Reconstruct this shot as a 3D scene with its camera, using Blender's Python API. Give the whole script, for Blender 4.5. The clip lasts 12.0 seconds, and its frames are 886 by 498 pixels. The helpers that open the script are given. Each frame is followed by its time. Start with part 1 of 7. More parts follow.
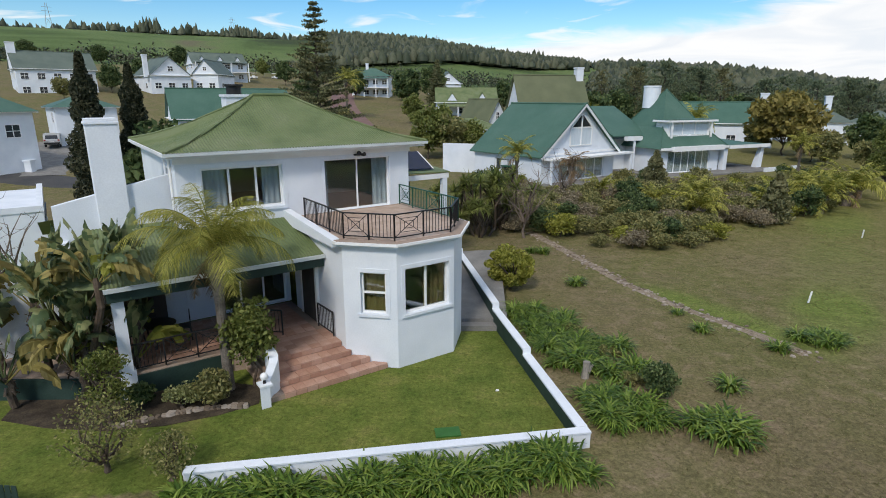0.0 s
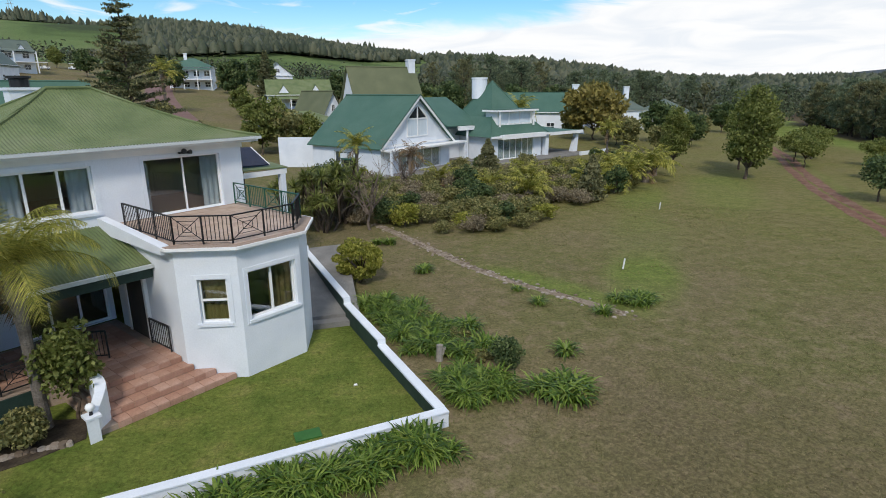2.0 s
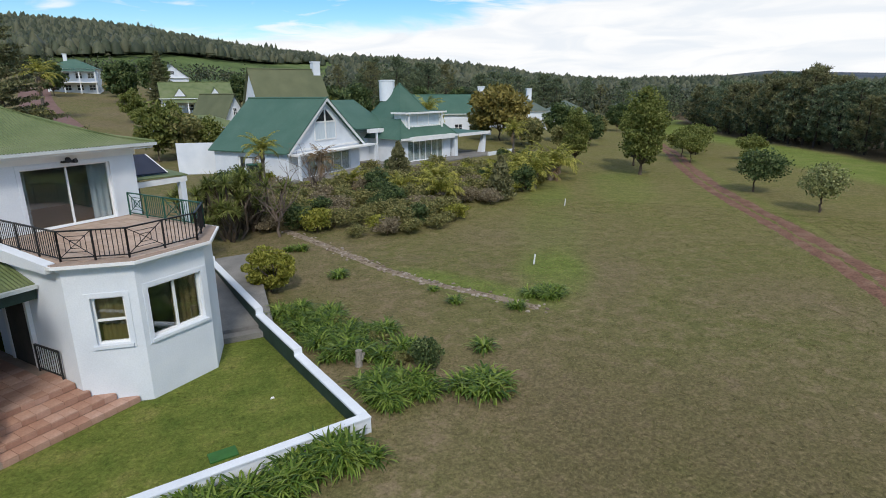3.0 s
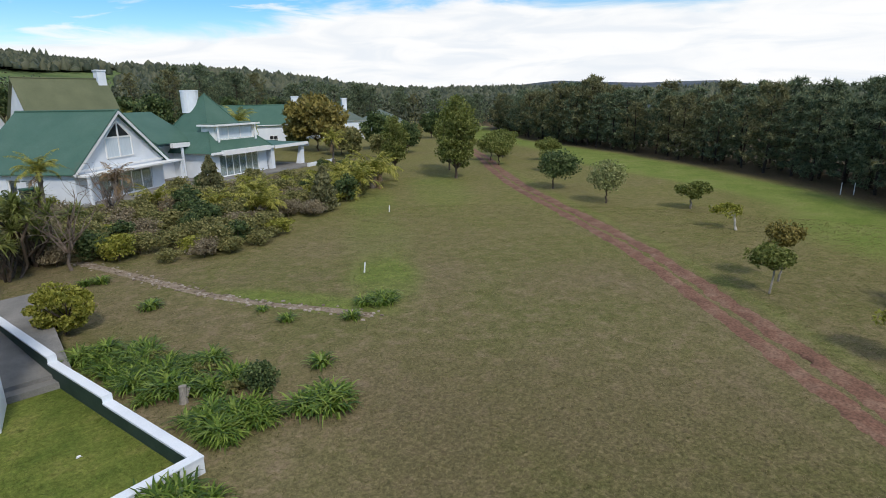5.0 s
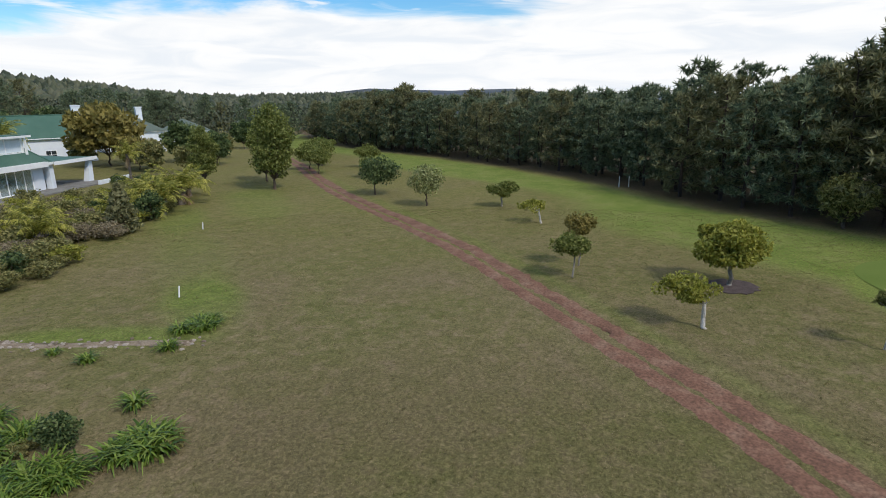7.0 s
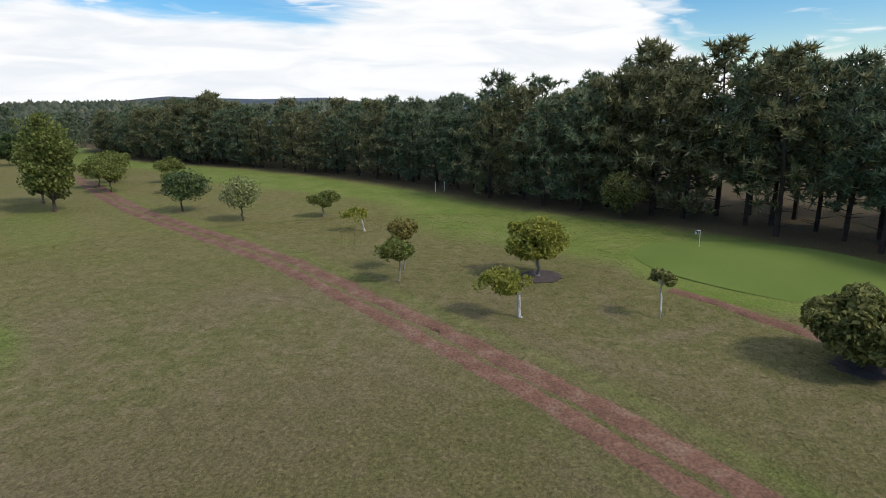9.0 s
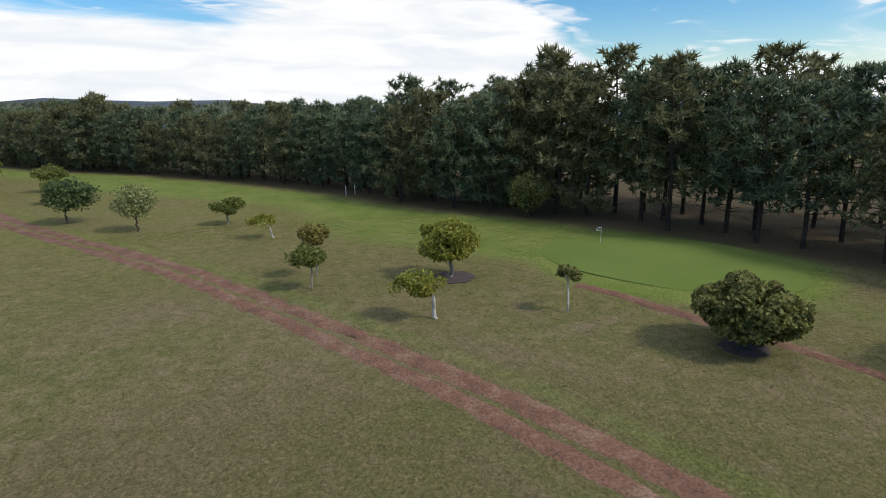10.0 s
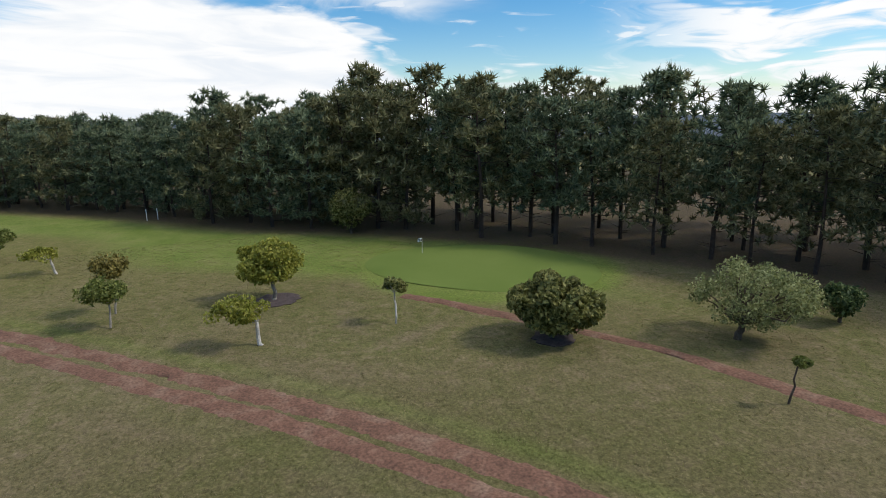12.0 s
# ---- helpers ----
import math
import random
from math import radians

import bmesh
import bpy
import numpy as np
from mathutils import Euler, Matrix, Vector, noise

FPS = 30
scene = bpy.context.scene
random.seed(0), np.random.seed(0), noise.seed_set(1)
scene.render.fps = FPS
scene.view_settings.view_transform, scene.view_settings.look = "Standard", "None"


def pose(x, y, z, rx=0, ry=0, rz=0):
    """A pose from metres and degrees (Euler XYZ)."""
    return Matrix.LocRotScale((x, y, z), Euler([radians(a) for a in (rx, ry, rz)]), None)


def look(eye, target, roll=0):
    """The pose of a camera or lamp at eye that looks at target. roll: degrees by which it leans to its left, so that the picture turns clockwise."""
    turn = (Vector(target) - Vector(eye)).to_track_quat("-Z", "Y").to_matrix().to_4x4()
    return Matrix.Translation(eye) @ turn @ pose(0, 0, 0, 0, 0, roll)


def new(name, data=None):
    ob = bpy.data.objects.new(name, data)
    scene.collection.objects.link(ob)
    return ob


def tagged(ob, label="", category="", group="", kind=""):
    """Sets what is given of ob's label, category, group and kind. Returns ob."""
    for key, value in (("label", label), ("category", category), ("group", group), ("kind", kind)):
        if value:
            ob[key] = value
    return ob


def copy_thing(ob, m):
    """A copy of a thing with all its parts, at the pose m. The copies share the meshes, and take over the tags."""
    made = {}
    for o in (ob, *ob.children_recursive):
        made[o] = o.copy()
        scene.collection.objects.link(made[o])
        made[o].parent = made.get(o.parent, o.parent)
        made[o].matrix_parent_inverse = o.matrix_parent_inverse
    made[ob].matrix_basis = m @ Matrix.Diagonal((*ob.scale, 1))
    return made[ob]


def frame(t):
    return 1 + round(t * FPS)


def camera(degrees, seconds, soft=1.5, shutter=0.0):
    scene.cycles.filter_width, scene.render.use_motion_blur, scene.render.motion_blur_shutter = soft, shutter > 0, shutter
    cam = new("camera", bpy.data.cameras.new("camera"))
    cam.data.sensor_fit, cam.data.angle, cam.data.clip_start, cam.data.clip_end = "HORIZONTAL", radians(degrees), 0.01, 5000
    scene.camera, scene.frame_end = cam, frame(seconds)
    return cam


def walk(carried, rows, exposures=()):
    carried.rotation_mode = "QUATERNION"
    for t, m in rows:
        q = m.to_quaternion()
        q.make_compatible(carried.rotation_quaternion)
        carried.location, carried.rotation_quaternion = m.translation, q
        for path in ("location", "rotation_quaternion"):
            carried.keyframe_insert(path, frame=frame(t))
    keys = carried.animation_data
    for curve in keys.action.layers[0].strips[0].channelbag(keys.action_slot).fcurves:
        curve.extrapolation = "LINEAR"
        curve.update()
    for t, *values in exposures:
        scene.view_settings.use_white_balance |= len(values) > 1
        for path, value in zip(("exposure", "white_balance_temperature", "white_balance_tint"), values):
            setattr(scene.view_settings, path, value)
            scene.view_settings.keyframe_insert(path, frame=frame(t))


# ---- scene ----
cam = camera(76.41, 12.0, soft=0.95)
PATH = [
    (0.0, pose(0, 0, 8.2, 74.92, 0.00, -0.01)),
    (0.5, pose(0, 0, 8.2, 74.74, 0.09, -3.80)),
    (1.0, pose(0, 0, 8.2, 74.58, 0.13, -7.70)),
    (1.5, pose(0, 0, 8.2, 74.34, 0.21, -11.80)),
    (2.0, pose(0, 0, 8.2, 74.11, 0.29, -16.14)),
    (2.5, pose(0, 0, 8.2, 74.08, 0.44, -20.66)),
    (3.0, pose(0, 0, 8.2, 74.27, 0.48, -25.18)),
    (5.0, pose(0, 0, 8.2, 74.95, 0.95, -43.22)),
    (5.5, pose(0, 0, 8.2, 75.07, 1.02, -47.75)),
    (6.0, pose(0, 0, 8.2, 75.17, 1.02, -52.27)),
    (6.5, pose(0, 0, 8.2, 75.28, 1.05, -56.78)),
    (7.0, pose(0, 0, 8.2, 75.34, 1.18, -61.30)),
    (9.0, pose(0, 0, 8.2, 75.82, 1.17, -79.50)),
    (9.5, pose(0, 0, 8.2, 75.89, 1.11, -84.04)),
    (10.0, pose(0, 0, 8.2, 75.96, 1.04, -88.55)),
    (10.5, pose(0, 0, 8.2, 76.16, 0.99, -93.13)),
    (11.0, pose(0, 0, 8.2, 76.51, 1.03, -97.71)),
    (11.5, pose(0, 0, 8.2, 76.90, 0.89, -102.20)),
    (12.0, pose(0, 0, 8.2, 77.21, 0.90, -106.74)),
]
walk(cam, PATH)

# ---- world and light ----
SUN_AZ, SUN_EL = 200.0, 44.0
world = bpy.data.worlds.new("sky")
scene.world = world
world.use_nodes = True
wn, wl = world.node_tree.nodes, world.node_tree.links
wn.clear()


def wnode(kind, **kw):
    nd = wn.new(kind)
    for k, val in kw.items():
        if k == "op":
            nd.operation = val
        else:
            nd.inputs[k].default_value = val
    return nd


def wmath(op, a, b=0.0, c=0.0):
    nd = wn.new("ShaderNodeMath")
    nd.operation = op
    for i, val in enumerate((a, b, c)):
        if isinstance(val, (int, float)):
            nd.inputs[i].default_value = val
        else:
            wl.new(val, nd.inputs[i])
    return nd.outputs[0]


def wsmooth(x, lo, hi):
    nd = wn.new("ShaderNodeMapRange")
    nd.interpolation_type = "SMOOTHSTEP"
    nd.inputs["From Min"].default_value, nd.inputs["From Max"].default_value = lo, hi
    wl.new(x, nd.inputs["Value"])
    return nd.outputs[0]


sky = wn.new("ShaderNodeTexSky")
sky.sky_type, sky.sun_disc = "NISHITA", False
sky.sun_elevation, sky.sun_rotation = radians(SUN_EL), radians(SUN_AZ)
sky.air_density, sky.dust_density, sky.ozone_density = 1.0, 0.5, 2.0
tc = wn.new("ShaderNodeTexCoord")
sep = wn.new("ShaderNodeSeparateXYZ")
wl.new(tc.outputs["Generated"], sep.inputs[0])
az = wmath("MULTIPLY", wmath("ARCTAN2", sep.outputs[0], sep.outputs[1]), 180 / math.pi)
el = wmath("MULTIPLY", wmath("ARCSINE", sep.outputs[2]), 180 / math.pi)
comb = wn.new("ShaderNodeCombineXYZ")
wl.new(wmath("MULTIPLY", az, 0.045), comb.inputs[0])
wl.new(wmath("MULTIPLY", el, 0.22), comb.inputs[1])
big = wn.new("ShaderNodeTexNoise")
big.inputs["Scale"].default_value, big.inputs["Detail"].default_value, big.inputs["Roughness"].default_value = 1.0, 6.0, 0.6
big.inputs["Distortion"].default_value = 0.6
wl.new(comb.outputs[0], big.inputs["Vector"])
fine = wn.new("ShaderNodeTexNoise")
fine.inputs["Scale"].default_value, fine.inputs["Detail"].default_value = 2.6, 7.0
fine.inputs["Distortion"].default_value = 1.0
wl.new(comb.outputs[0], fine.inputs["Vector"])
wob = wmath("MULTIPLY", wmath("SUBTRACT", big.outputs["Fac"], 0.5), 9.0)
# the long cloud bank low over the hills, thickest in the east
bank_top = wmath("ADD", wmath("ADD", wmath("MULTIPLY", wsmooth(az, 0.0, 40.0), 4.0), wmath("MULTIPLY", wsmooth(az, 60.0, 92.0), 3.0)), 4.6)
bank_top = wmath("SUBTRACT", bank_top, wmath("MULTIPLY", wsmooth(az, 92.0, 107.0), 9.0))
bank_top = wmath("SUBTRACT", bank_top, wmath("MULTIPLY", wsmooth(wmath("MULTIPLY", az, -1.0), 0.0, 14.0), 3.0))
bank = wsmooth(wmath("SUBTRACT", wmath("ADD", bank_top, wob), el), -0.7, 1.2)
# an upper sheet beyond a strip of blue
sheet = wmath("MULTIPLY", wsmooth(wmath("ADD", el, wob), 9.0, 12.0), wsmooth(az, 55.0, 80.0))
sheet = wmath("MULTIPLY", sheet, wsmooth(wmath("MULTIPLY", wmath("SUBTRACT", az, 110.0), -1.0), -4.0, 12.0))
wisps = wmath("MULTIPLY", wsmooth(fine.outputs["Fac"], 0.56, 0.7), 0.75)
overhead = wmath("MULTIPLY", wsmooth(el, 20.0, 32.0), wsmooth(big.outputs["Fac"], 0.4, 0.6))
# broken bright cloud low in the south-east
south = wmath("MULTIPLY", wsmooth(az, 120.0, 134.0), wsmooth(wmath("MULTIPLY", el, -1.0), -14.0, -9.0))
sheet = wmath("MAXIMUM", sheet, wmath("MULTIPLY", south, wsmooth(fine.outputs["Fac"], 0.4, 0.56)))
cover = wmath("MINIMUM", wmath("MAXIMUM", wmath("MAXIMUM", bank, sheet), wmath("MAXIMUM", wisps, overhead)), 1.0)
mix = wn.new("ShaderNodeMix")
mix.data_type = "RGBA"
tone = wn.new("ShaderNodeMix")
tone.data_type = "RGBA"
tone.inputs["A"].default_value, tone.inputs["B"].default_value = (7.6, 8.0, 8.5, 1), (8.9, 8.95, 9.0, 1)
wl.new(wsmooth(fine.outputs["Fac"], 0.3, 0.62), tone.inputs["Factor"])
wl.new(tone.outputs["Result"], mix.inputs["B"])
wl.new(cover, mix.inputs["Factor"])
deep = wn.new("ShaderNodeHueSaturation")
deep.inputs["Saturation"].default_value, deep.inputs["Value"].default_value = 1.5, 1.25
wl.new(sky.outputs[0], deep.inputs["Color"])
wl.new(deep.outputs[0], mix.inputs["A"])
bg = wn.new("ShaderNodeBackground")
bg.inputs["Strength"].default_value = 0.112
wl.new(mix.outputs["Result"], bg.inputs["Color"])
wo = wn.new("ShaderNodeOutputWorld")
wl.new(bg.outputs[0], wo.inputs[0])

sun = new("sun", bpy.data.lights.new("sun", "SUN"))
sun.data.energy, sun.data.angle, sun.data.color = 2.25, radians(9.0), (1.0, 0.94, 0.85)
sun.matrix_basis = look((0, 0, 50), (-math.sin(radians(SUN_AZ)) * 50, -math.cos(radians(SUN_AZ)) * 50, 50 - 50 * math.tan(radians(SUN_EL))))
scene.view_settings.exposure = 0.0


# ---- materials ----
def material(name, stops, scale=3.0, fine_scale=40.0, fine_amount=0.35, rough=0.8, bump=0.2, metal=0.0, island=0.0, spec=0.3, obj_random=0.0, stretch=(1, 1, 1), translucent=0.0):
    """stops: two or three colours mixed by a broad noise; a fine noise and, for pieces, a random value vary the brightness."""
    m = bpy.data.materials.new(name)
    m.use_nodes = True
    n, l = m.node_tree.nodes, m.node_tree.links
    b = n["Principled BSDF"]
    b.inputs["Roughness"].default_value, b.inputs["Metallic"].default_value = rough, metal
    b.inputs["Specular IOR Level"].default_value = spec
    co = n.new("ShaderNodeTexCoord")
    mp = n.new("ShaderNodeMapping")
    mp.inputs["Scale"].default_value = stretch
    l.new(co.outputs["Object"], mp.inputs[0])
    a = n.new("ShaderNodeTexNoise")
    a.inputs["Scale"].default_value, a.inputs["Detail"].default_value = scale, 5.0
    l.new(mp.outputs[0], a.inputs["Vector"])
    ramp = n.new("ShaderNodeValToRGB")
    els = ramp.color_ramp.elements
    while len(els) < len(stops):
        els.new(0.5)
    for i, c in enumerate(stops):
        els[i].position = 0.3 + 0.4 * i / max(1, len(stops) - 1)
        els[i].color = (*c, 1)
    fac = a.outputs["Fac"]
    if island or obj_random:
        rnd = n.new("ShaderNodeNewGeometry").outputs["Random Per Island"] if island else n.new("ShaderNodeObjectInfo").outputs["Random"]
        mm = n.new("ShaderNodeMix")
        mm.inputs["Factor"].default_value = island or obj_random
        l.new(fac, mm.inputs["A"])
        l.new(rnd, mm.inputs["B"])
        fac = mm.outputs["Result"]
    l.new(fac, ramp.inputs[0])
    f = n.new("ShaderNodeTexNoise")
    f.inputs["Scale"].default_value, f.inputs["Detail"].default_value = fine_scale, 3.0
    l.new(mp.outputs[0], f.inputs["Vector"])
    hv = n.new("ShaderNodeHueSaturation")
    mr = n.new("ShaderNodeMapRange")
    mr.inputs["From Min"].default_value, mr.inputs["From Max"].default_value = 0.25, 0.75
    mr.inputs["To Min"].default_value, mr.inputs["To Max"].default_value = 1 - fine_amount, 1 + fine_amount
    l.new(f.outputs["Fac"], mr.inputs["Value"])
    l.new(mr.outputs[0], hv.inputs["Value"])
    l.new(ramp.outputs[0], hv.inputs["Color"])
    l.new(hv.outputs[0], b.inputs["Base Color"])
    if bump:
        bp = n.new("ShaderNodeBump")
        bp.inputs["Strength"].default_value, bp.inputs["Distance"].default_value = bump, 0.02
        l.new(f.outputs["Fac"], bp.inputs["Height"])
        l.new(bp.outputs[0], b.inputs["Normal"])
    if translucent:
        tr = n.new("ShaderNodeBsdfTranslucent")
        l.new(hv.outputs[0], tr.inputs["Color"])
        mx = n.new("ShaderNodeMixShader")
        mx.inputs[0].default_value = translucent
        l.new(b.outputs[0], mx.inputs[1])
        l.new(tr.outputs[0], mx.inputs[2])
        l.new(mx.outputs[0], n["Material Output"].inputs["Surface"])
    return m


def glass_material(name, tint=(0.8, 0.85, 0.85)):
    m = bpy.data.materials.new(name)
    m.use_nodes = True
    n, l = m.node_tree.nodes, m.node_tree.links
    g = n.new("ShaderNodeBsdfGlossy")
    g.inputs["Roughness"].default_value = 0.02
    t = n.new("ShaderNodeBsdfTransparent")
    t.inputs["Color"].default_value = (*tint, 1)
    lw = n.new("ShaderNodeLayerWeight")
    lw.inputs["Blend"].default_value = 0.35
    mr = n.new("ShaderNodeMapRange")
    mr.inputs["To Min"].default_value, mr.inputs["To Max"].default_value = 0.07, 0.75
    l.new(lw.outputs["Facing"], mr.inputs["Value"])
    mx = n.new("ShaderNodeMixShader")
    l.new(mr.outputs[0], mx.inputs[0])
    l.new(t.outputs[0], mx.inputs[1])
    l.new(g.outputs[0], mx.inputs[2])
    l.new(mx.outputs[0], n["Material Output"].inputs["Surface"])
    return m


WHITE = material("white_plaster", [(0.66, 0.70, 0.75), (0.78, 0.81, 0.85)], 0.7, 25, 0.05, 0.75, 0.15)
TRIM = material("white_trim", [(0.78, 0.78, 0.78), (0.86, 0.86, 0.85)], 2, 60, 0.04, 0.45, 0.03)
GREYTRIM = material("grey_gutter", [(0.50, 0.54, 0.54), (0.60, 0.63, 0.63)], 2, 30, 0.06, 0.5, 0.03)
DARKGREEN = material("dark_green_paint", [(0.015, 0.035, 0.028), (0.03, 0.055, 0.045)], 2, 30, 0.2, 0.6, 0.1)
RAILGREEN = material("green_rail_paint", [(0.015, 0.075, 0.05), (0.022, 0.10, 0.068)], 5, 60, 0.15, 0.45, 0.05)
ROOF = material("olive_green_roof_sheet", [(0.10, 0.135, 0.052), (0.135, 0.17, 0.07), (0.165, 0.19, 0.095)], 0.8, 9, 0.12, 0.55, 0.05)
ROOF2 = material("bottle_green_roof_sheet", [(0.05, 0.118, 0.085), (0.072, 0.145, 0.108)], 0.5, 8, 0.12, 0.5, 0.05)
ROOF3 = material("brown_green_roof_sheet", [(0.10, 0.115, 0.06), (0.14, 0.15, 0.08)], 0.4, 8, 0.1, 0.6, 0.05)
ROOF4 = material("grey_green_roof_sheet", [(0.09, 0.12, 0.10), (0.13, 0.16, 0.13)], 0.4, 8, 0.1, 0.6, 0.05)
TILE = material("terracotta_tile", [(0.36, 0.20, 0.14), (0.42, 0.25, 0.18), (0.48, 0.31, 0.24)], 2.5, 30, 0.12, 0.6, 0.1, obj_random=0.4)
GRAVEL = material("worn_gravel", [(0.19, 0.145, 0.10), (0.29, 0.235, 0.175)], 2.0, 20, 0.35, 0.95, 0.4)
GROUT = material("pale_grout", [(0.30, 0.22, 0.17), (0.36, 0.28, 0.22)], 4, 50, 0.2, 0.9, 0.2)
BALC = material("balcony_tile", [(0.40, 0.29, 0.22), (0.50, 0.38, 0.30)], 1.5, 25, 0.1, 0.55, 0.05, obj_random=0.4)
CONCRETE = material("weathered_concrete", [(0.16, 0.155, 0.145), (0.25, 0.24, 0.225)], 1.2, 30, 0.25, 0.9, 0.3)
ASPHALT = material("asphalt", [(0.05, 0.05, 0.052), (0.075, 0.072, 0.07)], 0.6, 30, 0.25, 0.9, 0.2)
PAVE = material("brick_red_paving", [(0.16, 0.09, 0.075), (0.21, 0.13, 0.11)], 0.4, 20, 0.2, 0.85, 0.1)
DIRT = material("red_brown_dirt", [(0.13, 0.068, 0.045), (0.18, 0.094, 0.062), (0.23, 0.145, 0.10)], 1.1, 12, 0.45, 0.95, 0.5)
STONE = material("path_stone", [(0.17, 0.13, 0.095), (0.26, 0.21, 0.165), (0.38, 0.33, 0.28)], 3, 30, 0.25, 0.9, 0.4, obj_random=0.7)
GLASS = glass_material("window_glass")
DARK = material("dark_interior", [(0.05, 0.045, 0.04), (0.08, 0.07, 0.06)], 2, 20, 0.1, 0.8, 0)
ROOMWALL = material("room_wall", [(0.72, 0.72, 0.70), (0.8, 0.79, 0.76)], 2, 20, 0.05, 0.9, 0)
WOODFLOOR = material("timber_floor", [(0.24, 0.11, 0.06), (0.32, 0.16, 0.09)], 2, 20, 0.2, 0.4, 0.05, stretch=(1, 8, 1))
CURTAIN = material("pale_curtain", [(0.52, 0.56, 0.62), (0.66, 0.69, 0.74)], 3, 40, 0.08, 0.9, 0.1, stretch=(6, 6, 0.3))
OCHRE = material("ochre_curtain", [(0.16, 0.12, 0.04), (0.25, 0.19, 0.075)], 3, 40, 0.1, 0.9, 0.1, stretch=(6, 6, 0.3))
BLACK = material("black_metal", [(0.012, 0.012, 0.013), (0.025, 0.025, 0.026)], 4, 60, 0.2, 0.45, 0.05)
CHROME = material("car_paint_silver", [(0.42, 0.42, 0.41), (0.50, 0.50, 0.49)], 3, 60, 0.04, 0.3, 0, metal=0.5)
RUBBER = material("tyre_rubber", [(0.015, 0.015, 0.015), (0.03, 0.03, 0.03)], 4, 60, 0.2, 0.85, 0.1)
SOLAR = material("solar_cell", [(0.01, 0.014, 0.03), (0.018, 0.022, 0.045)], 3, 20, 0.1, 0.2, 0)
BARK = material("brown_bark", [(0.07, 0.05, 0.035), (0.13, 0.10, 0.075)], 4, 30, 0.4, 0.95, 0.6, stretch=(1, 1, 0.3))
GREYBARK = material("grey_bark", [(0.20, 0.18, 0.15), (0.32, 0.29, 0.25)], 4, 30, 0.3, 0.95, 0.5, stretch=(1, 1, 0.3))
PALMBARK = material("palm_bark", [(0.10, 0.085, 0.068), (0.18, 0.155, 0.13)], 5, 25, 0.4, 0.95, 0.6)
LIMEBARK = material("whitewashed_bark", [(0.42, 0.39, 0.35), (0.55, 0.52, 0.48)], 5, 30, 0.3, 0.95, 0.4)
PINEBARK = material("pine_bark", [(0.035, 0.025, 0.02), (0.07, 0.05, 0.04)], 3, 20, 0.4, 0.95, 0.6)


def leafmat(name, a, b, c, rough=0.6, tr=0.25):
    return material(name, [a, b, c], 0.8, 6, 0.25, rough, 0, island=0.6, spec=0.25, translucent=tr)


PINE = leafmat("pine_needles", (0.075, 0.105, 0.06), (0.155, 0.2, 0.115), (0.27, 0.31, 0.175), tr=0.4)
PINE2 = leafmat("pine_needles_olive", (0.11, 0.115, 0.05), (0.205, 0.205, 0.1), (0.31, 0.295, 0.15), tr=0.4)
LEAF = leafmat("green_leaves", (0.1, 0.125, 0.026), (0.18, 0.21, 0.052), (0.3, 0.32, 0.1), tr=0.45)
LEAFY = leafmat("yellow_green_leaves", (0.18, 0.195, 0.03), (0.33, 0.335, 0.06), (0.48, 0.46, 0.11), tr=0.5)
LEAFD = leafmat("dark_green_leaves", (0.04, 0.07, 0.025), (0.08, 0.12, 0.04), (0.16, 0.2, 0.075), tr=0.3)
DOME = leafmat("dome_tree_leaves", (0.09, 0.1, 0.028), (0.195, 0.2, 0.058), (0.36, 0.345, 0.125), tr=0.4)
LEAFO = leafmat("orange_brown_leaves", (0.13, 0.115, 0.03), (0.225, 0.19, 0.048), (0.33, 0.27, 0.08), tr=0.35)
OLIVE = leafmat("olive_grey_leaves", (0.15, 0.17, 0.065), (0.27, 0.295, 0.115), (0.42, 0.43, 0.2), tr=0.35)
SHRUB = leafmat("shrub_leaves", (0.12, 0.13, 0.045), (0.215, 0.21, 0.075), (0.34, 0.31, 0.125), tr=0.35)
SHRUBB = leafmat("brown_shrub_twigs", (0.17, 0.14, 0.09), (0.26, 0.215, 0.14), (0.37, 0.31, 0.2), tr=0.3)
LILY = leafmat("strap_leaves", (0.045, 0.09, 0.012), (0.115, 0.19, 0.026), (0.24, 0.31, 0.06), rough=0.4, tr=0.3)
PALM = leafmat("palm_leaflets", (0.15, 0.165, 0.025), (0.29, 0.29, 0.05), (0.48, 0.44, 0.105), rough=0.5, tr=0.35)
DRYPADDLE = leafmat("yellowed_paddle_leaves", (0.14, 0.115, 0.035), (0.23, 0.19, 0.055), (0.33, 0.27, 0.09))
DEADPALM = leafmat("dry_fronds", (0.14, 0.09, 0.045), (0.22, 0.15, 0.08), (0.32, 0.23, 0.13))
BANANA = leafmat("paddle_leaves", (0.075, 0.11, 0.05), (0.14, 0.18, 0.075), (0.24, 0.25, 0.11), rough=0.4)
CYPRESS = leafmat("cypress_scales", (0.02, 0.027, 0.013), (0.04, 0.046, 0.022), (0.08, 0.08, 0.042), tr=0.1)
TURF = leafmat("grass_blades", (0.14, 0.125, 0.05), (0.22, 0.185, 0.09), (0.34, 0.27, 0.16), tr=0.65)
TURFG = leafmat("green_grass_blades", (0.11, 0.135, 0.035), (0.15, 0.165, 0.045), (0.20, 0.205, 0.07), tr=0.65)
FARWOOD = leafmat("far_wood_leaves", (0.035, 0.046, 0.026), (0.062, 0.075, 0.042), (0.1, 0.105, 0.062), tr=0.0)


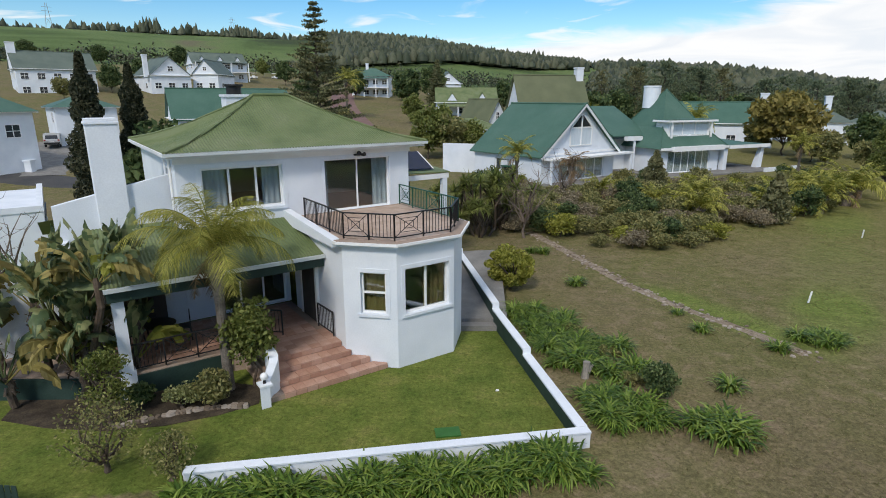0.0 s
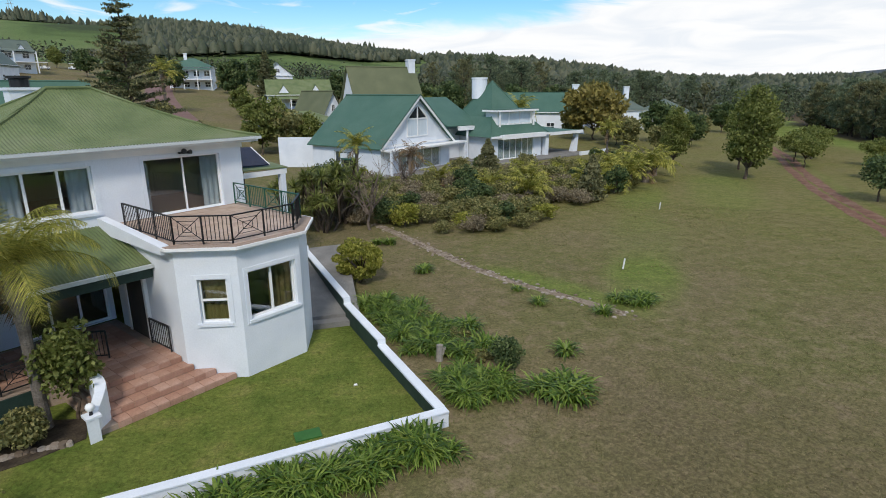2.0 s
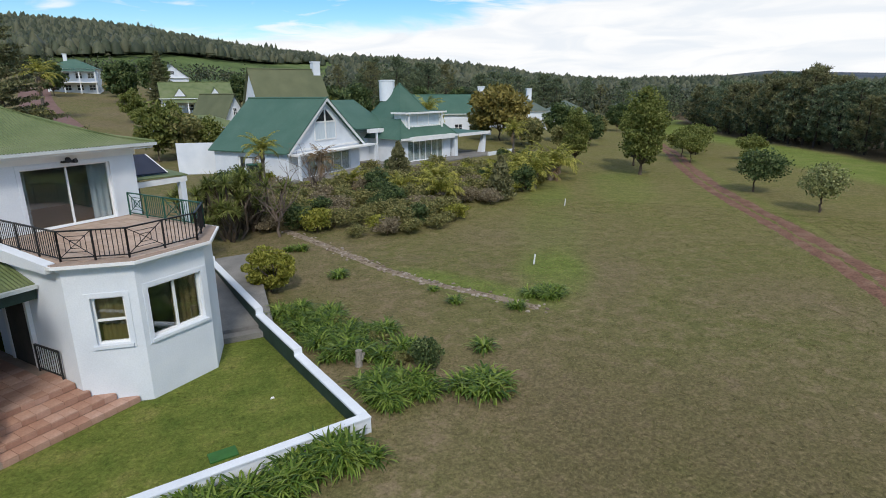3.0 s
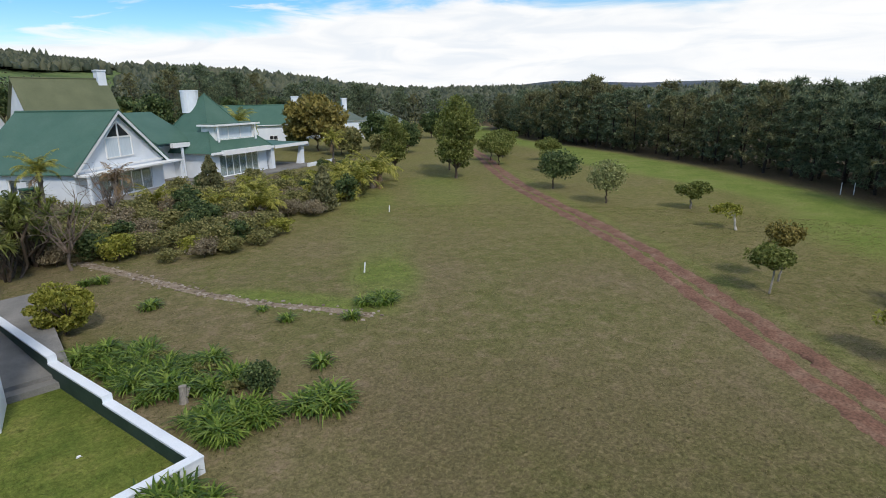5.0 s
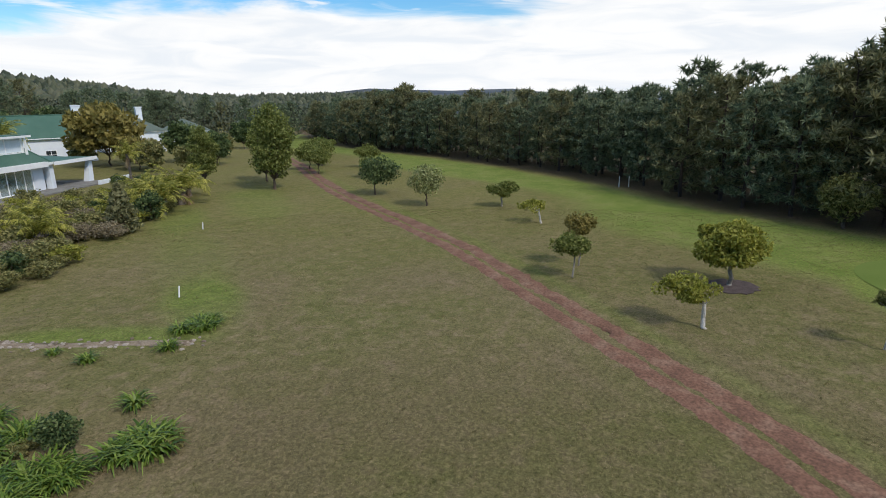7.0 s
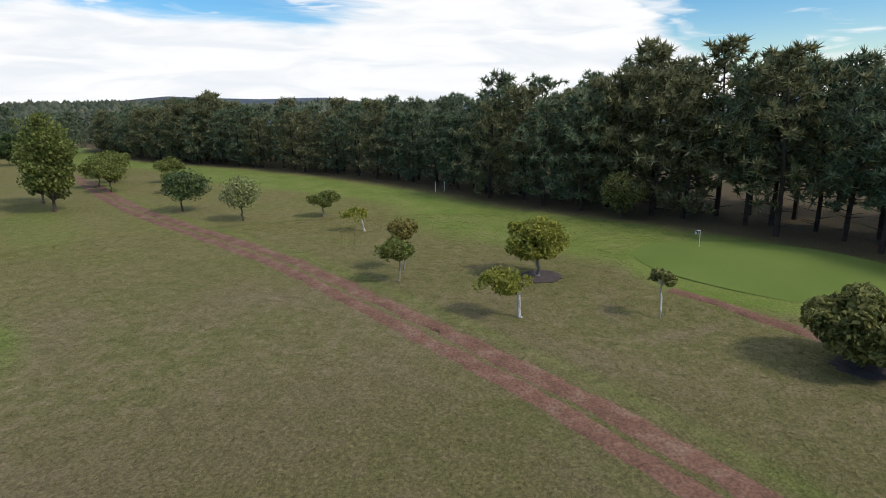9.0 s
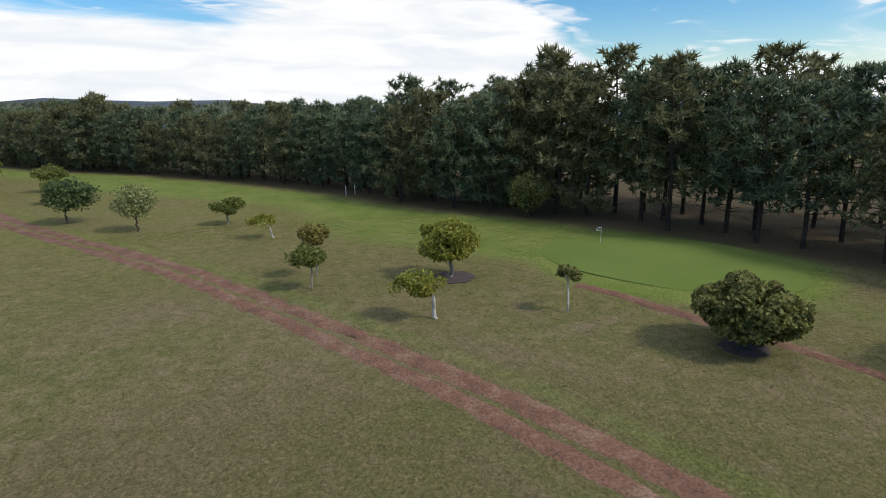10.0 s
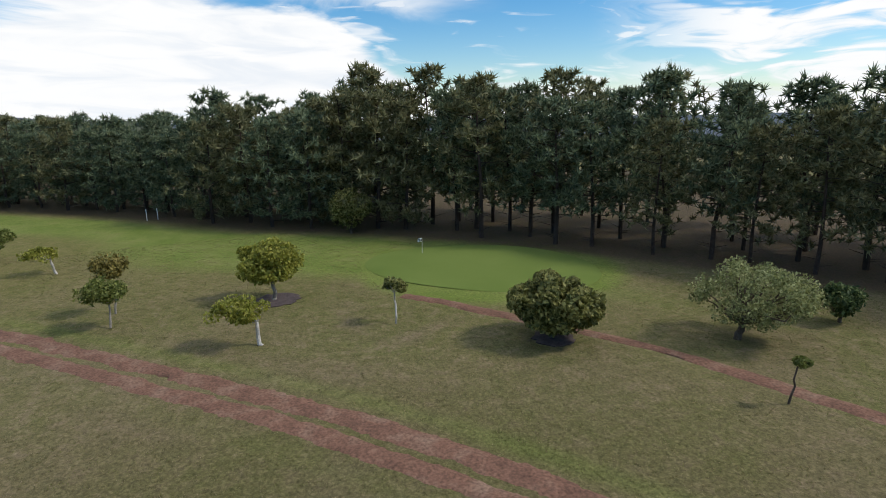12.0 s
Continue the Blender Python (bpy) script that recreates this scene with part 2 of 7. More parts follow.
# ---- mesh building ----
class Build:
    """Collects vertices and faces for one mesh."""

    def __init__(self):
        self.v, self.f = [], []

    def add(self, verts, faces):
        o = len(self.v)
        self.v.extend(tuple(map(float, p)) for p in verts)
        self.f.extend(tuple(o + i for i in q) for q in faces)
        return self

    def box(self, x0, x1, y0, y1, z0, z1):
        return self.add([(x, y, z) for x in (x0, x1) for y in (y0, y1) for z in (z0, z1)],
                        [(0, 1, 3, 2), (4, 6, 7, 5), (0, 4, 5, 1), (2, 3, 7, 6), (0, 2, 6, 4), (1, 5, 7, 3)])

    def beam(self, a, b, w, h):
        """A bar from a to b, w wide and h deep."""
        a, b = Vector(a), Vector(b)
        d = (b - a).normalized()
        s = d.cross(Vector((0, 0, 1)))
        s = s.normalized() if s.length > 1e-4 else Vector((1, 0, 0))
        t = s.cross(d)
        vs = [p + s * (i * w / 2) + t * (j * h / 2) for p in (a, b) for i, j in ((-1, -1), (1, -1), (1, 1), (-1, 1))]
        return self.add(vs, [(0, 1, 2, 3), (7, 6, 5, 4), (0, 4, 5, 1), (1, 5, 6, 2), (2, 6, 7, 3), (3, 7, 4, 0)])

    def prism(self, poly, z0, z1):
        n = len(poly)
        vs = [(x, y, z0) for x, y in poly] + [(x, y, z1) for x, y in poly]
        fs = [tuple(range(n - 1, -1, -1)), tuple(range(n, 2 * n))]
        return self.add(vs, fs + [(i, (i + 1) % n, n + (i + 1) % n, n + i) for i in range(n)])

    def tube(self, pts, radii, sides=6):
        pts = [Vector(p) for p in pts]
        o, vs, fs = 0, [], []
        for i, p in enumerate(pts):
            d = (pts[min(i + 1, len(pts) - 1)] - pts[max(i - 1, 0)]).normalized()
            s = d.orthogonal().normalized()
            t = d.cross(s)
            for k in range(sides):
                a = 2 * math.pi * k / sides
                vs.append(p + (s * math.cos(a) + t * math.sin(a)) * radii[i])
        for i in range(len(pts) - 1):
            for k in range(sides):
                a, b = i * sides + k, i * sides + (k + 1) % sides
                fs.append((a, b, b + sides, a + sides))
        fs.append(tuple(range(sides - 1, -1, -1)))
        fs.append(tuple(range((len(pts) - 1) * sides, len(pts) * sides)))
        return self.add(vs, fs)

    def leaves(self, centres, size, elong=1.8, up=0.3, rng=None):
        """A rhombic leaf at each centre, turned at random."""
        n = len(centres)
        if n == 0:
            return self
        c = np.asarray(centres, float)
        d = rng.normal(size=(n, 3))
        d[:, 2] += up
        d /= np.linalg.norm(d, axis=1)[:, None]
        e = np.cross(d, rng.normal(size=(n, 3)))
        e /= np.linalg.norm(e, axis=1)[:, None] + 1e-9
        s = size * rng.uniform(0.6, 1.3, n)[:, None]
        vs = np.stack([c - d * s * elong / 2, c + e * s / 2, c + d * s * elong / 2, c - e * s / 2], 1).reshape(-1, 3)
        o = len(self.v)
        self.v.extend(map(tuple, vs.tolist()))
        self.f.extend((o + 4 * i, o + 4 * i + 1, o + 4 * i + 2, o + 4 * i + 3) for i in range(n))
        return self

    def mesh(self, name, mat, smooth=False):
        me = bpy.data.meshes.new(name)
        me.from_pydata(self.v, [], self.f)
        if mat:
            me.materials.append(mat)
        if smooth:
            me.shade_smooth()
        me.update()
        return me


def part(name, build, mat, parent=None, label="", smooth=False):
    ob = new(name, build.mesh(name, mat, smooth))
    if name.endswith("wall"):
        bm = bmesh.new()
        bm.from_mesh(ob.data)
        bmesh.ops.remove_doubles(bm, verts=bm.verts, dist=0.0005)
        bm.to_mesh(ob.data)
        bm.free()
    if parent is not None:
        ob.parent = parent
    if label:
        ob["label"] = label
    return ob


def thing(name, label, category, m=None, group="", kind=""):
    ob = new(name)
    ob.empty_display_size = 0.3
    if m is not None:
        ob.matrix_basis = m
    return tagged(ob, label, category, group, kind)


def bevelled(ob, width=0.02, segments=2):
    md = ob.modifiers.new("edge", "BEVEL")
    md.width, md.segments, md.limit_method = width, segments, "ANGLE"
    return ob


# ---- ground ----
SKY_AZ = [-180, -60, -36, -28.8, -20, -14, -7.7, -1.3, 3.6, 9, 14.8, 20.7, 26.3, 31.3, 37.7, 42.6, 47.5, 50.5, 54.2, 58, 62.2, 65, 68.2, 72.4, 77.3, 130, 180]
SKY_EL = [0.5, 5.0, 4.7, 5.1, 5.0, 4.75, 4.55, 4.35, 3.75, 3.0, 2.45, 2.15, 1.65, 1.4, 0.95, 0.7, 0.8, 0.95, 1.22, 1.02, 0.9, 0.98, 1.05, 0.55, 0.1, 0.2, 0.5]
TRACK = [(75, 76), (60.0, 56.0), (50.5, 45.0), (41.0, 33.2), (35.0, 24.5), (28.5, 15.1), (22.2, 7.6), (18.5, 3.4), (15.3, -0.2), (12.5, -2.9), (10.4, -4.7), (6.0, -8.3), (0, -13.5)]
TRACK2 = [(25.5, -5.5), (24.0, -7.0), (22.0, -8.4), (18.3, -11.4), (16.4, -12.7), (14.5, -13.6), (12.6, -14.4), (10.0, -15.6), (4.0, -18.0)]
FOREST = [(118, 106), (90, 69), (78, 43), (68, 26), (58, 12.0), (48, 1.5), (42.5, -8.0), (38.2, -12.3), (31.5, -19.2), (22.5, -26.0), (13.5, -32.0), (0, -40)]
GREEN_C, GREEN_A, GREEN_B, GREEN_R = (29.8, -11.2), 6.5, 5.5, 45.0


def smooth01(x):
    x = np.clip(x, 0, 1)
    return x * x * (3 - 2 * x)


def terrain(x, y):
    x, y = np.asarray(x, float), np.asarray(y, float)
    a, r = np.degrees(np.arctan2(x, y)), np.hypot(x, y)
    ridge = np.interp(a, [-180, 30, 52, 140, 180], [1000, 1000, 2600, 2600, 1000])
    zr = 8.2 + ridge * np.tan(np.radians(np.interp(a, SKY_AZ, SKY_EL)))
    zv = np.interp(a, [-180, -60, -22, -15, -5, 10, 25, 42, 150, 180], [8, 20, 20, 17, 14, 9, 4, 0, 0, 8])
    start = np.interp(a, [-40, -15, 5, 20], [65, 65, 72, 85])
    lin = np.clip((r - start) / (250 - start), 0, 1)
    z = zv * (lin * 0.8 + 0.2 * smooth01(lin))
    z = z + (zr - zv) * smooth01((r - 250) / (ridge - 250))
    z = z - 0.15 * np.clip(r - ridge, 0, 1e9)
    roll = 4 * np.sin(a * 0.21 + r * 0.004) * smooth01((r - 300) / 300) * (1 - smooth01((r - ridge * 0.8) / (ridge * 0.2)))
    bumps = 0.025 * np.sin(x * 0.9 + 2 * np.sin(y * 0.37)) * np.sin(y * 0.7) * np.clip((r - 20) / 10, 0, 1) * np.clip((120 - r) / 40, 0, 1)
    return z + roll + bumps


def ground_z(x, y):
    return float(terrain(x, y))


def polyline_distance(px, py, pts):
    best, side = np.full(px.shape, 1e9), np.zeros(px.shape)
    for (ax, ay), (bx, by) in zip(pts[:-1], pts[1:]):
        dx, dy = bx - ax, by - ay
        t = np.clip(((px - ax) * dx + (py - ay) * dy) / (dx * dx + dy * dy), 0, 1)
        d = np.hypot(px - ax - t * dx, py - ay - t * dy)
        s = np.sign((px - ax) * dy - (py - ay) * dx)
        side = np.where(d < best, s, side)
        best = np.minimum(best, d)
    return best, side


WALL_RUN = [(3.28, 12.1), (2.5, 16.15), (1.84, 19.6), (0.73, 26.6)]
WALL_FRONT = [(3.3, 12.08), (-5.6, 10.57)]


def build_ground():
    azs = np.radians(np.concatenate([np.linspace(-46, 148, 470), np.linspace(152, 310, 40)]))
    rs = [0.5]
    while rs[-1] < 4200:
        rs.append(rs[-1] * (1.2 if rs[-1] < 7 else 1.012 if rs[-1] < 60 else 1.03 if rs[-1] < 300 else 1.07))
    rs = np.array(rs)
    A, Rr = np.meshgrid(azs, rs)
    x, y = Rr * np.sin(A), Rr * np.cos(A)
    z = terrain(x, y)
    nr, na = x.shape
    idx = np.arange(nr * na).reshape(nr, na)
    j2 = np.roll(np.arange(na), -1)
    q = np.stack([idx[:-1], idx[:-1][:, j2], idx[1:][:, j2], idx[1:]], -1).reshape(-1, 4)
    q = q[:, ::-1]
    me = bpy.data.meshes.new("ground")
    me.from_pydata(np.stack([x, y, z], -1).reshape(-1, 3).tolist(), [], q.tolist() + [tuple(range(na))])
    fx, fy = x.ravel(), y.ravel()
    # the mown garden, left of the side wall and behind the front wall
    side = np.interp(fy, [12.1, 16.15, 19.6, 26.6], [3.38, 2.6, 1.94, 0.83])
    front = np.interp(fx, [-8.0, -6.5, 3.3], [10.05, 10.32, 11.98])
    lawn = ((fx < side) & (fy > front) & (fy < 28) & (fx > -22)).astype(float)
    fd, fs = polyline_distance(fx, fy, FOREST)
    near = fs > 0
    fair = np.where(near, smooth01((fd - 2.2) / 1.5) * smooth01((13.0 - fd + 2 * np.sin(fx * 0.23)) / 3.5), 0)
    c, s = math.cos(radians(GREEN_R)), math.sin(radians(GREEN_R))
    gx, gy = fx - GREEN_C[0], fy - GREEN_C[1]
    ge = np.hypot((gx * c + gy * s) / (GREEN_A + 1.4), (-gx * s + gy * c) / (GREEN_B + 1.4))
    fair = np.maximum(fair * smooth01((fy + 19) / 7), smooth01((1.12 - ge) / 0.2))
    needle = np.where(near, smooth01((2.8 - fd) / 2.2), 1.0) * (fd < 60)
    lush = np.zeros(fx.shape)
    for cx, cy, ra, rb, ang in ((15.4, 20.6, 3.4, 1.5, 55), (11.0, 20.4, 3.6, 0.9, -60), (19.8, 27.0, 5.5, 1.8, 55), (27.0, 37.5, 5.0, 1.6, 50), (35.5, 38.5, 8.0, 2.5, 52)):
        ca, sa = math.cos(radians(ang)), math.sin(radians(ang))
        dx, dy = fx - cx, fy - cy
        lush = np.maximum(lush, smooth01(1.6 - np.hypot((dx * ca + dy * sa) / ra, (-dx * sa + dy * ca) / rb)) * (0.75 if cx < 16 else 0.45))
    td, ts = polyline_distance(fx, fy, TRACK)
    edge = smooth01(1 - np.abs(td - 1.6) / 0.7) * np.where(ts > 0, 0.1, 0.36)
    lush = np.maximum(lush, edge)
    fa, fr = np.degrees(np.arctan2(fx, fy)), np.hypot(fx, fy)
    hill = smooth01((fr - 230) / 60)
    fresh = smooth01((fr - 20) / 22) * smooth01((fa - 8) / 25) * smooth01((135 - fa) / 20)
    # mask for darker, browner ground within 21 m of the origin
    near_dark = smooth01((21 - fr) / 9) * smooth01((fa - 22) / 20) * smooth01((165 - fa) / 30)
    for nm, arr in (("fresh", fresh), ("near_dark", near_dark), ("lawn", lawn), ("fair", fair), ("needle", needle), ("lush", lush), ("hill", hill), ("east", smooth01((fa - 46) / 10.0)), ("wood", np.maximum(smooth01((fa + 12) / 3.0) * smooth01((13 - fa) / 2.5) * smooth01((fr - np.interp(fa, [-11, -3, 5, 13], [470, 500, 620, 800])) / 40), smooth01((fa - 15) / 4.0)))):
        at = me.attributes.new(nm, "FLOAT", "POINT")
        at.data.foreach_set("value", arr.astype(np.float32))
    me.shade_smooth()
    return me


def ground_material():
    m = bpy.data.materials.new("grassland")
    m.use_nodes = True
    n, l = m.node_tree.nodes, m.node_tree.links
    b = n["Principled BSDF"]
    b.inputs["Roughness"].default_value, b.inputs["Specular IOR Level"].default_value = 0.95, 0.1
    co = n.new("ShaderNodeTexCoord").outputs["Object"]

    def noise_(scale, detail=5.0, rough=0.55, dist=0.0):
        t = n.new("ShaderNodeTexNoise")
        t.inputs["Scale"].default_value, t.inputs["Detail"].default_value = scale, detail
        t.inputs["Roughness"].default_value, t.inputs["Distortion"].default_value = rough, dist
        l.new(co, t.inputs["Vector"])
        return t.outputs["Fac"]

    def ramp_(x, stops):
        r = n.new("ShaderNodeValToRGB")
        e = r.color_ramp.elements
        while len(e) < len(stops):
            e.new(0.5)
        for i, (p, c) in enumerate(stops):
            e[i].position, e[i].color = p, (*c, 1)
        l.new(x, r.inputs[0])
        return r.outputs[0]

    def mix_(f, a, c):
        t = n.new("ShaderNodeMix")
        t.data_type = "RGBA"
        for key, val in (("Factor", f), ("A", a), ("B", c)):
            if isinstance(val, (int, float)):
                t.inputs[key].default_value = val
            else:
                l.new(val, t.inputs[key])
        return t.outputs["Result"]

    def attr(nm):
        t = n.new("ShaderNodeAttribute")
        t.attribute_name = nm
        return t.outputs["Fac"]

    def mul(a, c, op="MULTIPLY"):
        t = n.new("ShaderNodeMath")
        t.operation = op
        t.use_clamp = op == "ADD"
        for i, val in enumerate((a, c)):
            if isinstance(val, (int, float)):
                t.inputs[i].default_value = val
            else:
                l.new(val, t.inputs[i])
        return t.outputs[0]

    broad, mid, fine_ = noise_(0.13, 6, 0.6, 0.4), noise_(1.5, 8, 0.78, 0.4), noise_(12.0, 7, 0.85)
    tuft_ = noise_(7.5, 5, 0.75, 0.6)
    veld = ramp_(broad, [(0.32, (0.180, 0.136, 0.088)), (0.47, (0.160, 0.134, 0.068)), (0.6, (0.128, 0.127, 0.046)), (0.72, (0.178, 0.134, 0.088))])
    veld = mix_(mul(mid, 0.8), veld, ramp_(mid, [(0.38, (0.066, 0.078, 0.020)), (0.5, (0.152, 0.138, 0.056)), (0.6, (0.225, 0.170, 0.105)), (0.7, (0.29, 0.22, 0.15))]))
    freshc = ramp_(mid, [(0.35, (0.125, 0.132, 0.030)), (0.6, (0.192, 0.178, 0.056)), (0.75, (0.245, 0.20, 0.095))])
    veld = mix_(mul(attr("fresh"), 0.5), veld, freshc)
    veld = mix_(mul(attr("near_dark"), mul(mid, 1.0)), veld, ramp_(tuft_, [(0.35, (0.072, 0.062, 0.026)), (0.55, (0.105, 0.09, 0.038)), (0.7, (0.15, 0.115, 0.065))]))
    lushc = ramp_(mid, [(0.35, (0.085, 0.15, 0.018)), (0.65, (0.17, 0.235, 0.04))])
    lawnc = ramp_(noise_(0.8, 6, 0.65), [(0.35, (0.085, 0.12, 0.022)), (0.55, (0.135, 0.16, 0.034)), (0.72, (0.20, 0.185, 0.06))])
    fairc = ramp_(noise_(0.35, 6, 0.65), [(0.35, (0.125, 0.17, 0.034)), (0.55, (0.165, 0.20, 0.05)), (0.7, (0.20, 0.205, 0.07))])
    needlec = ramp_(mid, [(0.35, (0.055, 0.038, 0.024)), (0.6, (0.10, 0.07, 0.045)), (0.75, (0.16, 0.115, 0.075))])
    hillc = ramp_(noise_(0.006, 7, 0.6, 0.6), [(0.36, (0.05, 0.065, 0.028)), (0.44, (0.075, 0.11, 0.035)), (0.5, (0.105, 0.15, 0.05)), (0.58, (0.125, 0.165, 0.06)), (0.68, (0.14, 0.12, 0.075))])
    # blue-grey distance haze painted into the colour of the eastern hills
    hazec = ramp_(noise_(0.004, 7, 0.6), [(0.4, (0.06, 0.078, 0.105)), (0.6, (0.10, 0.115, 0.13))])
    col = mix_(mul(attr("lush"), mul(mul(mid, 1.5), mul(broad, 1.7))), veld, lushc)
    col = mix_(attr("fair"), col, fairc)
    col = mix_(attr("lawn"), col, lawnc)
    col = mix_(mul(attr("needle"), mul(mid, 1.7), "MULTIPLY"), col, needlec)
    woodc = ramp_(noise_(0.02, 7, 0.6), [(0.35, (0.028, 0.034, 0.02)), (0.55, (0.05, 0.052, 0.032)), (0.7, (0.085, 0.075, 0.055))])
    col = mix_(attr("hill"), col, mix_(attr("east"), mix_(attr("wood"), hillc, woodc), hazec))
    hv = n.new("ShaderNodeHueSaturation")

    def span_(x, lo, hi, a, c):
        mr = n.new("ShaderNodeMapRange")
        for key, val in zip(("From Min", "From Max", "To Min", "To Max"), (lo, hi, a, c)):
            mr.inputs[key].default_value = val
        l.new(x, mr.inputs["Value"])
        return mr.outputs[0]

    l.new(mul(span_(fine_, 0.25, 0.75, 0.45, 1.55), span_(tuft_, 0.32, 0.68, 0.68, 1.34)), hv.inputs["Value"])
    l.new(col, hv.inputs["Color"])
    l.new(hv.outputs[0], b.inputs["Base Color"])
    bp = n.new("ShaderNodeBump")
    bp.inputs["Strength"].default_value, bp.inputs["Distance"].default_value = 0.45, 0.06
    l.new(mul(fine_, mid, "ADD"), bp.inputs["Height"])
    l.new(bp.outputs[0], b.inputs["Normal"])
    return m


ground_mesh = build_ground()
ground_mesh.materials.append(ground_material())
ground = tagged(new("ground", ground_mesh), "dry grassland with mown lawn, fairway and distant hills", "ground", kind="structure")


def resample(pts, step):
    pts = [np.array(p, float) for p in pts]
    # a smooth curve through the points
    out = []
    for i in range(len(pts) - 1):
        p0, p1, p2, p3 = pts[max(i - 1, 0)], pts[i], pts[i + 1], pts[min(i + 2, len(pts) - 1)]
        k = max(2, int(np.linalg.norm(p2 - p1) / step))
        for j in range(k):
            t = j / k
            out.append(0.5 * (2 * p1 + (p2 - p0) * t + (2 * p0 - 5 * p1 + 4 * p2 - p3) * t * t + (3 * p1 - p0 - 3 * p2 + p3) * t ** 3))
    return out + [pts[-1]]


def strip(name, pts, half, mat, lift, label, category, ragged=0.1, seed=1, step=0.3, off=0.0):
    """A worn strip of ground along a line, with ragged edges and a slight hollow."""
    rng = np.random.default_rng(seed)
    line = resample(pts, step)
    b, prev = Build(), None
    wl_, wr_ = 0.0, 0.0
    rows = []
    for i, p in enumerate(line):
        d = line[min(i + 1, len(line) - 1)] - line[max(i - 1, 0)]
        d /= np.linalg.norm(d)
        nrm = np.array([d[1], -d[0]])
        wl_ = 0.8 * wl_ + rng.normal() * ragged
        wr_ = 0.8 * wr_ + rng.normal() * ragged
        row = []
        for k, s in enumerate((-1, -0.5, 0, 0.5, 1)):
            q = p + nrm * (off + s * half + (wl_ if k == 0 else wr_ if k == 4 else 0))
            row.append((q[0], q[1], ground_z(q[0], q[1]) + (lift if 0 < k < 4 else -0.012)))
        rows.append(row)
    vs = [p for row in rows for p in row]
    fs = [(5 * i + k, 5 * i + k + 1, 5 * i + k + 6, 5 * i + k + 5) for i in range(len(rows) - 1) for k in range(4)]
    b.add(vs, fs)
    return tagged(part(name, b, mat, smooth=True), label, category, kind="structure")


strip("dirt_track", TRACK, 0.44, DIRT, 0.03, "red-brown dirt wheel track worn into dry grass", "track", 0.05, 3, off=0.52, step=0.15)
strip("dirt_track", TRACK, 0.48, DIRT, 0.03, "red-brown dirt wheel track worn into dry grass", "track", 0.06, 4, off=-0.5, step=0.15)
strip("footpath", TRACK2, 0.42, DIRT, 0.035, "red-brown dirt footpath through dry grass", "path", 0.06, 5)


# ---- houses ----
def walls(build, p0, p1, z0, z1, t, holes=()):
    """A wall from p0 to p1, t thick to the left of that way, with holes (s0, s1, za, zb) through it."""
    p0, p1 = np.array(p0, float), np.array(p1, float)
    d = p1 - p0
    length = np.linalg.norm(d)
    d /= length
    nrm = np.array([-d[1], d[0]])
    ss = sorted({0.0, length, *(v for h in holes for v in h[:2])})
    for a, c in zip(ss[:-1], ss[1:]):
        zs = [z0]
        for h in sorted(holes, key=lambda h: h[2]):
            if h[0] <= a + 1e-6 and h[1] >= c - 1e-6:
                zs += [h[2], h[3]]
        zs.append(z1)
        for za, zb in zip(zs[::2], zs[1::2]):
            if zb - za > 1e-4:
                q = [p0 + d * a, p0 + d * c, p0 + d * c + nrm * t, p0 + d * a + nrm * t]
                build.prism([tuple(v) for v in q], za, zb)
    return build


